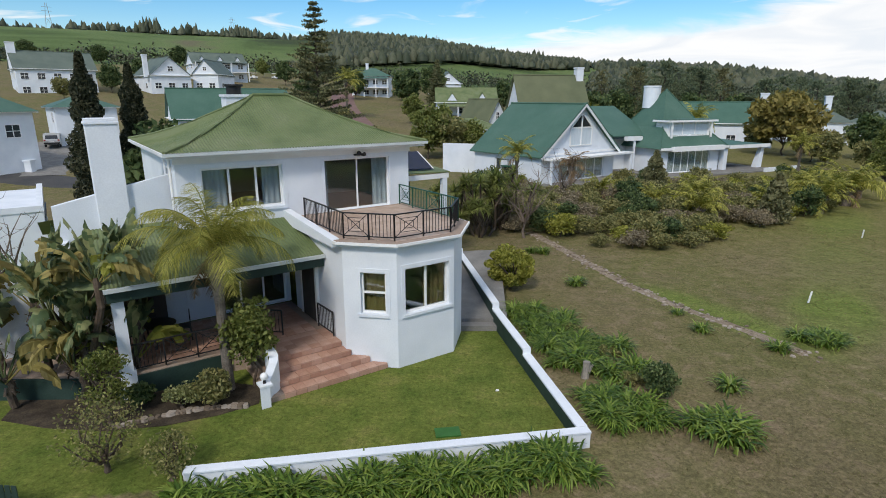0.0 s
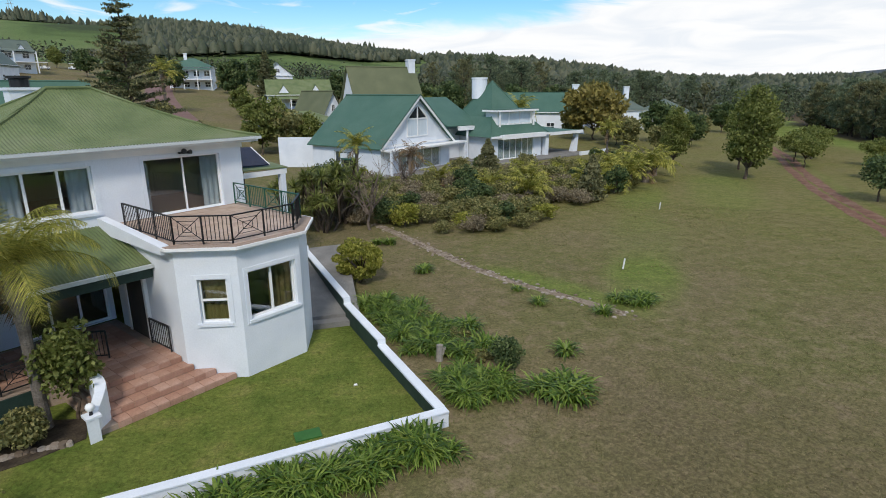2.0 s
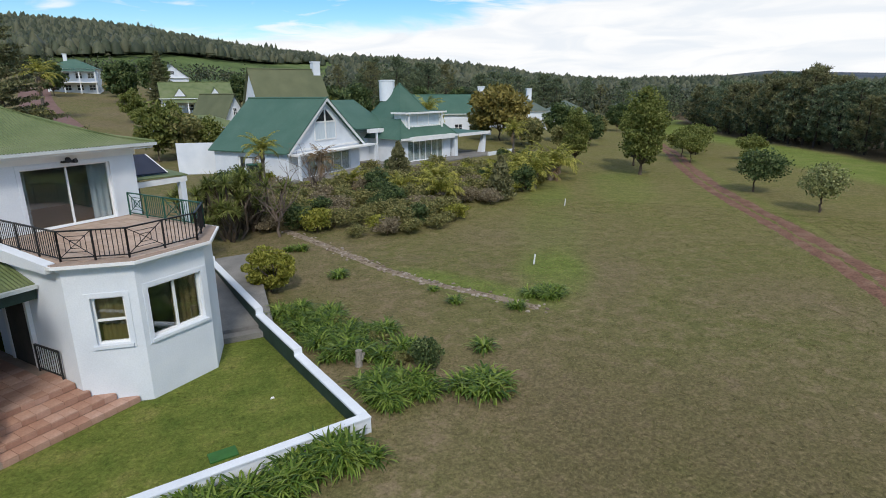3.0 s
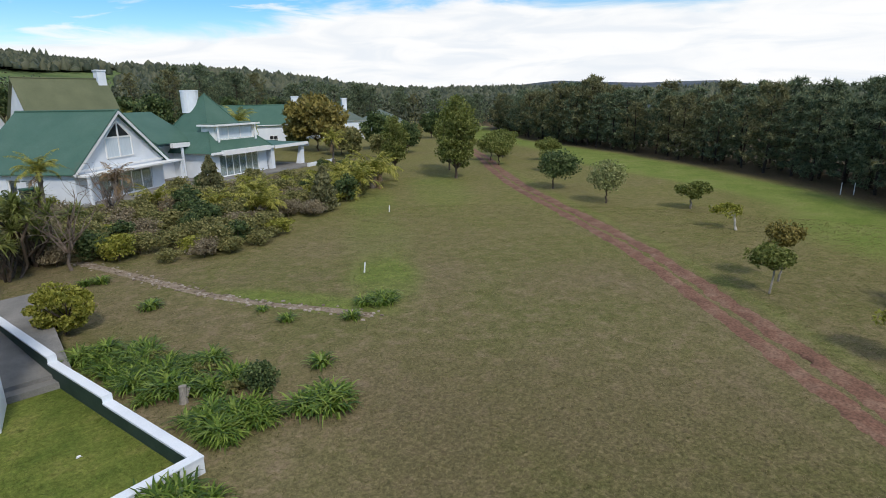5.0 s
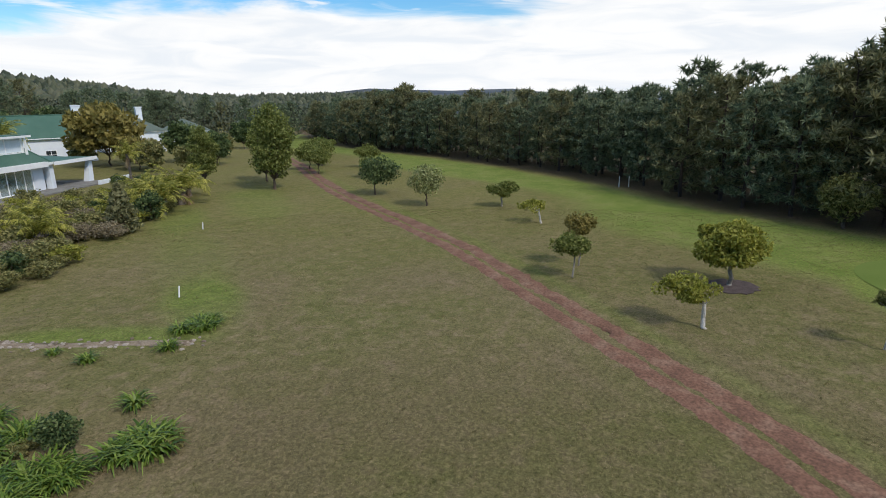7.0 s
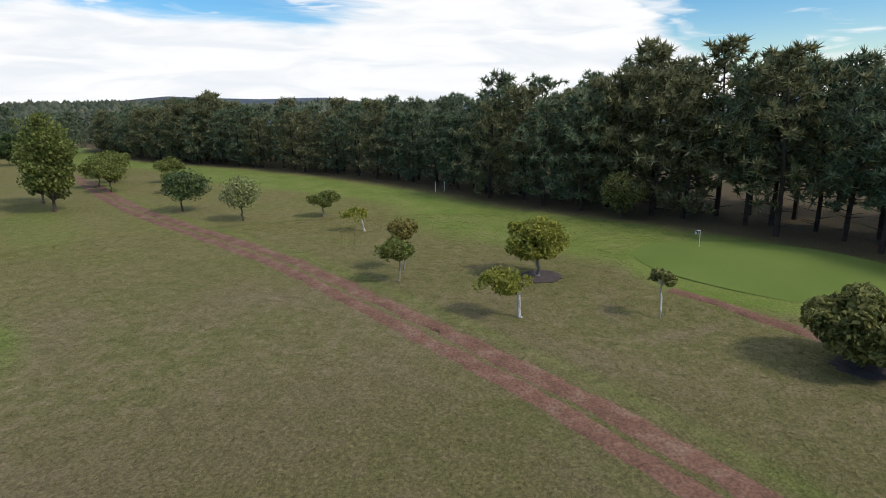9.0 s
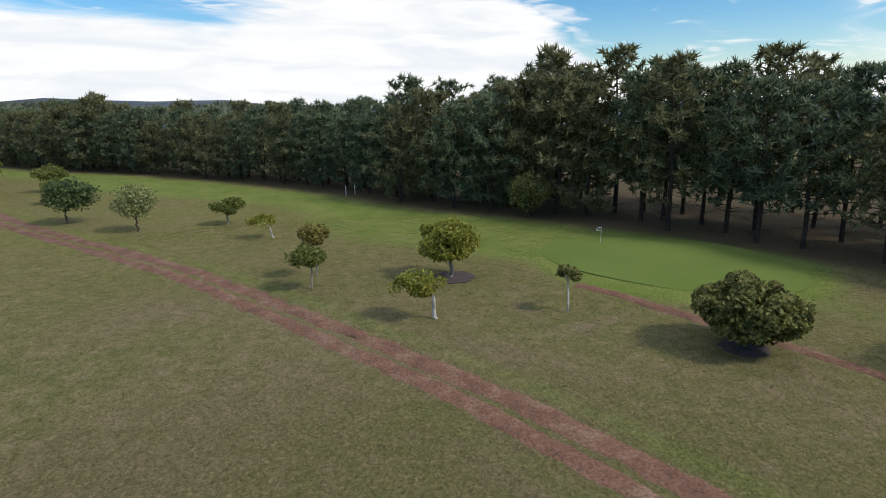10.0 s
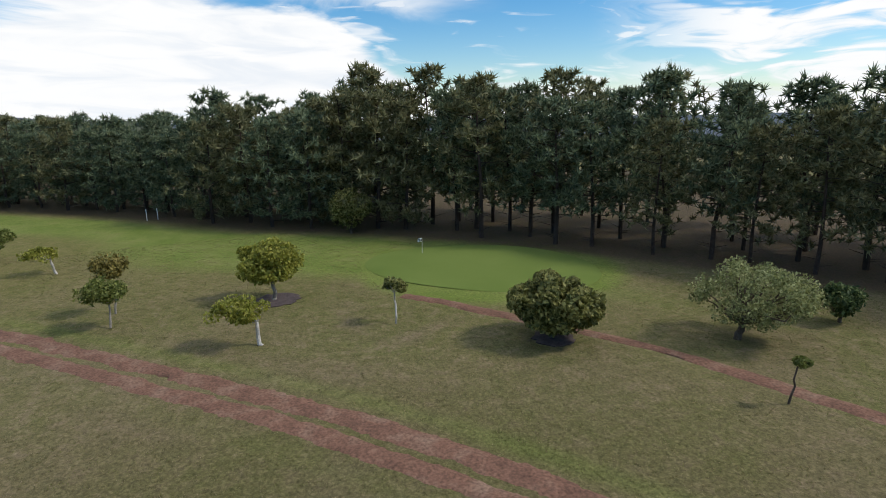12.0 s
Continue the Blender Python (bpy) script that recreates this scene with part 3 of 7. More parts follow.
def window(parent, p0, p1, s0, s1, z0, z1, cols=2, rows=1, frame_w=0.06, depth=0.08, inset=0.10, name="window", mat=None, sill=False, curtain=None, surround=0.0):
    """A framed window in the wall from p0 to p1: frame, mullions and one pane for each light."""
    p0, p1 = np.array(p0, float), np.array(p1, float)
    d = (p1 - p0) / np.linalg.norm(p1 - p0)
    nrm = np.array([-d[1], d[0]])
    mat = mat or TRIM

    def quad(sa, sb, ia, ib):
        return [tuple(p0 + d * s + nrm * i) for s, i in ((sa, ia), (sb, ia), (sb, ib), (sa, ib))]

    ia, ib = inset, inset + depth
    fr = Build()
    fr.prism(quad(s0, s1, ia, ib), z0, z0 + frame_w)
    fr.prism(quad(s0, s1, ia, ib), z1 - frame_w, z1)
    fr.prism(quad(s0, s0 + frame_w, ia, ib), z0 + frame_w, z1 - frame_w)
    fr.prism(quad(s1 - frame_w, s1, ia, ib), z0 + frame_w, z1 - frame_w)
    w = part(name, fr, mat, parent)
    cw, rh = (s1 - s0) / cols, (z1 - z0) / rows
    for i in range(1, cols):
        s = s0 + i * cw
        part("mullion", Build().prism(quad(s - frame_w / 2, s + frame_w / 2, ia + 0.004, ib - 0.004), z0 + frame_w, z1 - frame_w), mat, w)
    for j in range(1, rows):
        z = z0 + j * rh
        part("transom", Build().prism(quad(s0 + frame_w, s1 - frame_w, ia + 0.008, ib - 0.008), z - frame_w / 2, z + frame_w / 2), mat, w)
    for i in range(cols):
        for j in range(rows):
            pane = part("pane", Build().prism(quad(s0 + i * cw + frame_w / 2, s0 + (i + 1) * cw - frame_w / 2, ia + depth / 2, ia + depth / 2 + 0.006), z0 + j * rh + frame_w / 2, z0 + (j + 1) * rh - frame_w / 2), GLASS, w)
            pane.visible_shadow = False
    if sill:
        part("sill", Build().prism(quad(s0 - 0.08, s1 + 0.08, -0.07, inset), z0 - 0.09, z0 - 0.003), WHITE, w)
    if surround:
        sr = Build()
        o = surround
        sr.prism(quad(s0 - o, s1 + o, -0.018, 0.001), z1, z1 + o)
        sr.prism(quad(s0 - o, s0, -0.018, 0.001), z0, z1)
        sr.prism(quad(s1, s1 + o, -0.018, 0.001), z0, z1)
        sr.prism(quad(s0 - o, s1 + o, -0.02, 0.001), z0 - o, z0)
        part("surround", sr, WHITE, w, "raised white plaster surround")
    if curtain:
        cm, spans = curtain
        for a, c in spans:
            cb, k = Build(), max(4, int((c - a) / 0.05))
            vs = []
            for i in range(k + 1):
                s = a + (c - a) * i / k
                off = ib + 0.12 + 0.035 * math.sin(i * 1.6)
                q = p0 + d * s + nrm * off
                vs += [(q[0], q[1], z0 - 0.05), (q[0], q[1], z1)]
            cb.add(vs, [(2 * i, 2 * i + 2, 2 * i + 3, 2 * i + 1) for i in range(k)])
            part("curtain", cb, cm, w, "hanging curtain", smooth=True)
    return w


def hip_roof(parent, x0, x1, y0, y1, z0, h, mat, pitch=0.1, curve=1.0, ridge_label=""):
    """Four corrugated slopes with straight hips; curve above 1 sweeps the eaves out flatter."""
    run = min(x1 - x0, y1 - y0) / 2

    def height(r):
        return z0 + h * (r / run) ** curve

    for side in range(4):
        width = (x1 - x0) if side in (0, 2) else (y1 - y0)
        k = max(4, int(width / pitch * 4))
        cols, b = [], Build()
        for i in range(k + 1):
            s = width * i / k
            top = min(run, s, width - s)
            amp = 0.012 * math.cos(2 * math.pi * s / pitch)
            col = []
            for j in range(7):
                r = top * j / 6
                z = height(r) + amp
                col.append({0: (x0 + s, y0 + r, z), 1: (x1 - r, y0 + s, z), 2: (x1 - s, y1 - r, z), 3: (x0 + r, y1 - s, z)}[side])
            cols.append(col)
        vs = [p for c in cols for p in c]
        b.add(vs, [(7 * i + j, 7 * i + 7 + j, 7 * i + 8 + j, 7 * i + 1 + j) for i in range(k) for j in range(6)])
        part("roof_slope", b, mat, parent)
    # hip and ridge caps
    xa, xb, ya, yb = x0 + run, x1 - run, y0 + run, y1 - run
    for cx, cy, ex, ey in ((x0, y0, xa, ya), (x1, y0, xb, ya), (x1, y1, xb, yb), (x0, y1, xa, yb)):
        pts = [(cx + (ex - cx) * t, cy + (ey - cy) * t, height(run * t) + 0.015) for t in (0, 0.2, 0.4, 0.6, 0.8, 1)]
        part("hip_cap", Build().tube(pts, [0.06] * 6, 6), mat, parent)
    if math.hypot(xb - xa, yb - ya) > 0.2:
        part("ridge_cap", Build().tube([(xa, ya, z0 + h + 0.02), (xb, yb, z0 + h + 0.02)], [0.07] * 2, 6), mat, parent)


def sheet_roof(parent, name, a, b, c, d, mat, pitch=0.1, amp=0.012, thick=0.03):
    """A corrugated sheet whose eave runs from a to b and top edge from d to c."""
    a, b, c, d = (np.array(p, float) for p in (a, b, c, d))
    k = max(4, int(np.linalg.norm(b - a) / pitch * 4))
    vs = []
    for i in range(k + 1):
        t = i / k
        up = np.array([0, 0, amp * math.cos(math.pi / 2 * i)])
        vs += [tuple(a + (b - a) * t + up), tuple(d + (c - d) * t + up)]
    bd = Build().add(vs, [(2 * i, 2 * i + 2, 2 * i + 3, 2 * i + 1) for i in range(k)])
    ob = part(name, bd, mat, parent)
    md = ob.modifiers.new("sheet", "SOLIDIFY")
    md.thickness = thick
    md.offset = -1
    return ob


HOUSE = Matrix.Translation((-1.38, 16.07, 0)) @ Matrix.Rotation(radians(34.84), 4, "Z")
FLOOR, SLAB, EAVE = 0.70, 4.0, 6.45
BAY = [(-1.2, 5.4), (-1.2, 1.2), (0, 0), (2.12, 0), (3.32, 1.2), (3.32, 5.4)]


def build_house():
    H = thing("house", "two-storey white plastered house with olive green corrugated roof", "house", HOUSE)
    # bay: three windowed facets under the balcony
    b = Build()
    for i, (p, q) in enumerate(zip(BAY[:-1], BAY[1:])):
        ln = math.dist(p, q)
        holes = []
        if i == 1:
            holes = [(0.55, 1.35, 1.76, 3.09)]
        if i == 2:
            holes = [(0.28, 1.92, 1.74, 3.2)]
        walls(b, p, q, 0.0 if i else 0.0, SLAB - 0.12, 0.22, holes)
    part("bay_wall", b, WHITE, H)
    window(H, BAY[1], BAY[2], 0.55, 1.35, 1.76, 3.09, 1, 2, sill=True, surround=0.13, curtain=(OCHRE, [(0.53, 1.37)]))
    window(H, BAY[2], BAY[3], 0.28, 1.92, 1.74, 3.2, 2, 1, sill=True, surround=0.13, curtain=(OCHRE, [(1.1, 1.96), (0.26, 0.45)]))
    # string course round the bay
    o = 0.03
    sc = Build()
    for p, q in zip(BAY[:-1], BAY[1:]):
        p, q = np.array(p), np.array(q)
        d = (q - p) / np.linalg.norm(q - p)
        nrm = np.array([-d[1], d[0]])
        sc.prism([tuple(p - nrm * o), tuple(q - nrm * o), tuple(q + nrm * 0.02), tuple(p + nrm * 0.02)], 3.25, 3.33)
    # balcony slab, its moulded edge and tiles
    def ring(off):
        return [(-1.2 - off, 5.4), (-1.2 - off, 1.2 - off * 0.41), (0 - off * 0.41, -off), (2.12 + off * 0.41, -off), (3.32 + off, 1.2 - off * 0.41), (3.32 + off, 5.4)]
    part("balcony_slab", Build().prism(ring(0.12), SLAB - 0.12, SLAB - 0.02), WHITE, H)
    part("balcony_cornice", Build().prism(ring(0.26), SLAB - 0.018, SLAB + 0.06), TRIM, H, "white moulded cornice")
    part("balcony_bed", Build().prism(ring(0.2), SLAB + 0.062, SLAB + 0.075), GROUT, H)
    part("balcony_kerb", Build().add([(-1.47, 1.3, 3.86), (-1.22, 1.3, 3.86), (-1.22, 5.38, 3.86), (-1.47, 5.38, 3.86), (-1.47, 1.3, 4.08), (-1.22, 1.3, 4.1), (-1.22, 5.38, 4.36), (-1.47, 5.38, 4.34)],
         [(0, 1, 5, 4), (1, 2, 6, 5), (2, 3, 7, 6), (3, 0, 4, 7), (4, 5, 6, 7), (3, 2, 1, 0)]), WHITE, H, "sloping white balcony kerb")
    # upper storey
    x0, x1, y0, y1 = -4.85, 3.75, 5.4, 12.45
    ub = Build()
    walls(ub, (x0, y0), (x1, y0), SLAB - 0.05, EAVE - 0.02, 0.25, [(0.75, 3.45, 4.52, 5.97), (5.02, 7.72, 4.08, 6.0)])
    walls(ub, (x1, y0 + 0.25), (x1, y1), 0, EAVE - 0.02, 0.25, [])
    walls(ub, (x1 - 0.25, y1), (x0, y1), 0, EAVE - 0.02, 0.25, [])
    walls(ub, (x0, y1 - 0.25), (x0, y0 + 0.25), SLAB - 0.05, EAVE - 0.02, 0.25, [(5.3, 6.3, 4.6, 5.95)])
    part("upper_wall", ub, WHITE, H)
    gb = Build()
    walls(gb, (x0, y0 + 0.6), (-1.2, y0 + 0.6), FLOOR, SLAB - 0.06, 0.25, [(1.0, 3.5, FLOOR + 0.03, 2.85)])
    walls(gb, (x0, y1 - 0.25), (x0, y0 + 0.85), FLOOR, SLAB - 0.06, 0.25, [(4.2, 6.1, FLOOR + 0.03, 2.85)])
    part("lower_wall", gb, WHITE, H)
    part("upper_floor", Build().box(x0 + 0.25, x1 - 0.25, y0 + 0.25, y1 - 0.25, SLAB - 0.04, SLAB + 0.04), WOODFLOOR, H)
    part("room_ceiling", Build().box(x0 + 0.25, x1 - 0.25, y0 + 0.25, y1 - 0.25, EAVE - 0.12, EAVE - 0.06), ROOMWALL, H)
    pw = Build()
    pw.box(-0.9, -0.8, y0 + 0.25, 9.6, SLAB + 0.04, EAVE - 0.12)
    pw.box(-0.8, x1 - 0.25, 9.6, 9.7, SLAB + 0.04, EAVE - 0.12)
    part("partition", pw, ROOMWALL, H)
    window(H, (x0, y0), (x1, y0), 0.75, 3.45, 4.52, 5.97, 3, 1, 0.07, sill=True, surround=0.14, curtain=(CURTAIN, [(0.8, 1.6), (2.8, 3.42)]))
    window(H, (x0, y0), (x1, y0), 5.02, 7.72, 4.08, 6.0, 2, 1, 0.05, name="sliding_door", surround=0.12, curtain=(CURTAIN, [(5.04, 5.24), (7.1, 7.68)]))
    window(H, (x0, y1 - 0.25), (x0, y0 + 0.25), 5.3, 6.3, 4.6, 5.95, 1, 2, 0.06, sill=True, surround=0.12)
    window(H, (x0, y0 + 0.6), (-1.2, y0 + 0.6), 1.0, 3.5, FLOOR + 0.03, 2.85, 3, 1, 0.06, name="glazed_door")
    window(H, (x0, y1 - 0.25), (x0, y0 + 0.85), 4.2, 6.1, FLOOR + 0.03, 2.85, 2, 1, 0.06, name="glazed_door")
    # side door of the bay, under the veranda
    part("side_door", Build().box(-1.28, -1.205, 3.3, 4.5, FLOOR + 0.02, 2.8), DARK, H, "dark glazed side door")
    part("side_door_frame", Build().box(-1.31, -1.206, 3.16, 3.29, FLOOR + 0.02, 2.9).box(-1.31, -1.206, 4.51, 4.64, FLOOR + 0.02, 2.9).box(-1.31, -1.206, 3.29, 4.51, 2.81, 2.9), TRIM, H)
    # eaves: fascia, soffit, gutter
    ex0, ex1, ey0, ey1 = -5.12, 4.24, 4.95, 12.9
    part("soffit", Build().box(ex0 + 0.05, ex1 - 0.05, ey0 + 0.05, ey1 - 0.05, EAVE - 0.055, EAVE - 0.015), TRIM, H)
    fs = Build()
    fs.box(ex0, ex1, ey0, ey0 + 0.04, EAVE - 0.10, EAVE + 0.1).box(ex0, ex1, ey1 - 0.04, ey1, EAVE - 0.10, EAVE + 0.1)
    fs.box(ex0, ex0 + 0.04, ey0 + 0.04, ey1 - 0.04, EAVE - 0.10, EAVE + 0.1).box(ex1 - 0.04, ex1, ey0 + 0.04, ey1 - 0.04, EAVE - 0.10, EAVE + 0.1)
    part("fascia", fs, TRIM, H)
    part("gutter", Build().box(ex0 - 0.1, ex1 + 0.1, ey0 - 0.11, ey0 - 0.004, EAVE - 0.01, EAVE + 0.09), GREYTRIM, H, "grey painted gutter")
    part("gutter", Build().box(ex0 - 0.11, ex0 - 0.004, ey0, ey1, EAVE - 0.01, EAVE + 0.09), TRIM, H)
    cb = Build().box(x0 - 0.04, x1 + 0.04, y0 - 0.05, y0 - 0.003, EAVE - 0.30, EAVE - 0.12)
    part("cornice_band", cb, TRIM, H)
    hip_roof(H, ex0 - 0.06, ex1 + 0.06, ey0 - 0.06, ey1 + 0.06, EAVE + 0.1, 1.72, ROOF, 0.1, 1.38)
    part("downpipe", Build().tube([(x0 - 0.06, y0 + 0.5, EAVE - 0.1), (x0 - 0.06, y0 + 0.5, 4.2)], [0.045] * 2, 8), TRIM, H, "white downpipe")
    part("downpipe", Build().tube([(ex0 + 0.1, y0 + 1.4, EAVE), (x0 - 0.06, y0 + 1.3, EAVE - 0.35), (x0 - 0.06, y0 + 1.3, 4.4)], [0.045] * 3, 8), TRIM, H)
    # small chimney behind the ridge with a dark cowl
    part("ridge_chimney", Build().box(-1.75, -0.85, 10.6, 11.3, 7.2, 8.22).box(-1.81, -0.79, 10.54, 11.36, 8.22, 8.32), WHITE, H)
    part("cowl", Build().tube([(-1.3, 10.95, 8.32), (-1.3, 10.95, 8.62), (-1.3, 10.95, 8.64), (-1.3, 10.95, 8.72)], [0.3, 0.3, 0.38, 0.38], 12), BLACK, H, "black metal chimney cowl")
    # veranda roof, beam, parapet and tall chimney
    ve, vx0, vx1 = 2.55, -7.35, -1.22
    z_e, slope = 3.34, 0.26
    z_w, y_w = z_e + slope * (y0 - ve), y0
    sheet_roof(H, "veranda_roof", (x0 - 0.1, ve, z_e), (vx1, ve, z_e), (vx1, y_w, z_w), (x0 - 0.1, y_w, z_w), ROOF)
    sheet_roof(H, "veranda_roof", (vx0, ve, z_e), (x0 - 0.1, ve, z_e), (x0 - 0.1, 6.1, z_e + slope * (6.1 - ve)), (vx0, 6.1, z_e + slope * (6.1 - ve)), ROOF)
    sheet_roof(H, "veranda_roof_end", (vx0 - 1.5, 6.1, z_e - 0.05), (vx0 - 1.5, ve + 0.9, z_e - 0.05), (vx0, ve, z_e), (vx0, 6.1, z_e + slope * (6.1 - ve)), ROOF)
    part("veranda_gutter", Build().box(vx0 - 0.05, vx1, ve - 0.13, ve - 0.01, z_e - 0.11, z_e - 0.01), GREYTRIM, H, "grey painted gutter")
    part("veranda_beam", Build().box(vx0, vx1, ve + 0.02, ve + 0.2, z_e - 0.42, z_e - 0.06), DARKGREEN, H, "dark green veranda beam")
    part("veranda_ceiling", Build().add([(vx0, ve + 0.2, z_e - 0.12), (vx1, ve + 0.2, z_e - 0.12), (vx1, y0 + 0.6, z_e - 0.05), (vx0, y0 + 0.6, z_e - 0.05)], [(0, 1, 2, 3)]), DARKGREEN, H)
    part("veranda_back_wall", Build().box(-10.4, -8.3, 6.06, 6.28, FLOOR - 0.03, 3.2).box(-7.08, x0 - 0.004, 6.06, 6.28, FLOOR - 0.03, 3.2), WHITE, H)
    part("veranda_side_door", Build().box(-6.5, -5.5, 6.0, 6.056, FLOOR, 2.75), DARK, H, "dark glazed veranda door")
    zpa, zpb = 5.05, 5.8
    par = Build().add([(-8.2, 6.12, 3.2), (x0, 6.12, 3.2), (x0, 6.36, 3.2), (-8.2, 6.36, 3.2), (-8.2, 6.12, zpa), (x0, 6.12, zpb), (x0, 6.36, zpb), (-8.2, 6.36, zpa)],
                      [(0, 1, 5, 4), (1, 2, 6, 5), (2, 3, 7, 6), (3, 0, 4, 7), (4, 5, 6, 7), (3, 2, 1, 0)])
    part("parapet", par, WHITE, H, "sloping white parapet")
    part("parapet_base", Build().box(-8.2, -7.1, 6.13, 6.35, 0, 3.2).box(-8.28, -7.9, 5.7, 6.12, 0, 4.0), WHITE, H)
    part("side_roof", Build().add([(-8.6, 6.37, 4.6), (x0, 6.37, 4.9), (x0, 9.5, 3.6), (-8.6, 9.5, 3.6)], [(0, 1, 2, 3)]), ROOF, H)
    ch = Build().box(-7.03, -6.17, 5.98, 6.60, 3.9, 7.42).box(-7.07, -6.13, 5.94, 6.64, 7.42, 7.50).box(-7.03, -6.17, 5.98, 6.60, 7.50, 7.60)
    bevelled(part("tall_chimney", ch, WHITE, H, "tall plain white chimney"), 0.015)
    part("small_beam_light", Build().box(1.35, 1.55, y0 - 0.16, y0 - 0.02, 6.10, 6.16).tube([(1.45, y0 - 0.12, 6.12), (1.45, y0 - 0.3, 6.2)], [0.03, 0.1], 8).tube([(1.6, y0 - 0.12, 6.12), (1.68, y0 - 0.3, 6.16)], [0.03, 0.08], 8), BLACK, H, "black twin floodlight")
    # carport at the right, with its lean-to roof and post
    part("carport_roof", Build().add([(3.9, 8.2, 4.85), (7.8, 8.2, 4.75), (7.0, 12.4, 5.4), (3.9, 12.4, 5.5), (3.9, 8.2, 4.80), (7.8, 8.2, 4.70), (7.0, 12.4, 5.35), (3.9, 12.4, 5.45)],
         [(0, 1, 2, 3), (7, 6, 5, 4), (0, 4, 5, 1), (1, 5, 6, 2), (2, 6, 7, 3), (3, 7, 4, 0)]), ROOF, H)
    part("carport_beam", Build().box(3.9, 7.75, 8.22, 8.36, 4.45, 4.68), TRIM, H)
    part("carport_back", Build().box(3.9, 7.6, 11.6, 11.75, 0.2, 4.6), DARK, H)
    part("carport_post", Build().box(7.4, 7.66, 8.22, 8.46, 0.3, 4.45), WHITE, H)
    part("solar_panel", Build().add([(5.2, 8.5, 4.98), (7.0, 8.5, 4.92), (7.0, 9.9, 5.62), (5.2, 9.9, 5.68), (5.2, 8.5, 4.94), (7.0, 8.5, 4.88), (7.0, 9.9, 5.58), (5.2, 9.9, 5.64)],
         [(0, 1, 2, 3), (7, 6, 5, 4), (0, 4, 5, 1), (1, 5, 6, 2), (2, 6, 7, 3), (3, 7, 4, 0)]), SOLAR, H, "tilted dark blue solar panel")
    part("solar_strut", Build().beam((7.0, 9.9, 5.6), (7.0, 10.0, 5.0), 0.04, 0.04), TRIM, H)
    part("solar_strut", Build().beam((5.22, 9.9, 5.64), (5.22, 10.0, 5.0), 0.04, 0.04), TRIM, H)
    part("solar_rail", Build().beam((7.03, 8.5, 4.9), (7.03, 9.9, 5.6), 0.05, 0.05), TRIM, H)
    return H


def railing(name, pts, z, h, mat, label, panels, parent=None, bar=0.11):
    """A metal balustrade along pts; panels: indices of bays with the spider-web cross instead of bars."""
    R = thing(name, label, "railing", HOUSE)
    k = 0
    for p, q in zip(pts[:-1], pts[1:]):
        p, q = np.array(p, float), np.array(q, float)
        L = np.linalg.norm(q - p)
        nb = max(1, round(L / 0.95))
        part("top_rail", Build().beam((*p, z + h), (*q, z + h), 0.05, 0.035), mat, R)
        part("bottom_rail", Build().beam((*p, z + 0.1), (*q, z + 0.1), 0.03, 0.03), mat, R)
        for i in range(nb):
            a, c = p + (q - p) * i / nb, p + (q - p) * (i + 1) / nb
            part("post", Build().beam((*a, z), (*a, z + h), 0.04, 0.04), mat, R)
            if k in panels:
                web = Build()
                lo, hi = z + 0.1, z + h
                web.beam((*a, lo), (*c, hi), 0.018, 0.018).beam((*a, hi), (*c, lo), 0.018, 0.018)
                m = (a + c) / 2
                zm = (lo + hi) / 2
                for f in (0.3, 0.6):
                    c4 = [(*(m + (s - m) * f), zm + (zz - zm) * f) for s, zz in ((a, lo), (c, lo), (c, hi), (a, hi))]
                    for e in range(4):
                        web.beam(c4[e], c4[(e + 1) % 4], 0.014, 0.014)
                part("web_panel", web, mat, R)
            else:
                n = max(2, round(np.linalg.norm(c - a) / bar))
                for j in range(1, n):
                    s = a + (c - a) * j / n
                    part("baluster", Build().beam((*s, z + 0.1), (*s, z + h), 0.016, 0.016), mat, R)
            k += 1
        part("post", Build().beam((*q, z), (*q, z + h), 0.04, 0.04), mat, R)
    return R


house = build_house()
BR = [(-1.08, 4.35), (-1.08, 1.28), (0.02, 0.12), (2.06, 0.12), (3.2, 1.28), (3.2, 5.2)]
railing("balcony_railing", BR[:5], SLAB + 0.08, 0.80, BLACK, "black wrought iron balcony railing with web panels", {3, 5, 7, 9})
railing("balcony_railing", BR[4:], SLAB + 0.08, 0.80, RAILGREEN, "green painted balcony railing on the far side", {1, 3})

# terrace with its tiled steps
terrace = tagged(part("terrace", Build().prism([(-10.5, 5.0), (-7.2, 2.75), (-4.3, 2.75), (-1.22, 2.05), (-1.22, 6.0), (-10.5, 6.05)], 0.0, FLOOR - 0.03), GROUT), "raised terrace slab edged in dark green", "terrace", kind="structure")
terrace.matrix_basis = HOUSE
green_face = tagged(part("terrace_face", Build().prism([(-10.54, 4.94), (-7.2, 2.69), (-4.35, 2.69), (-4.35, 2.745), (-7.19, 2.745), (-10.51, 4.99)], 0.0, FLOOR - 0.06), DARKGREEN), "dark green painted terrace retaining face", "wall", kind="structure")
green_face.matrix_basis = HOUSE

steps = thing("steps", "wide terracotta tiled garden steps", "steps", HOUSE, kind="structure")
RISE = FLOOR / 4
step_y = [0.22, 0.62, 1.05, 1.5]
for i, y in enumerate(step_y):
    xr = -y - 0.05 if y < 1.2 else -1.22
    part("step", Build().prism([(-3.95 + 0.09 * i, y), (xr, y), (xr if y >= 1.2 else -1.22, 2.8 if y >= 1.2 else max(y, 1.24)), (-1.22, 2.8), (-3.95 + 0.09 * i, 2.8)], i * RISE, (i + 1) * RISE - 0.03), GROUT, steps)

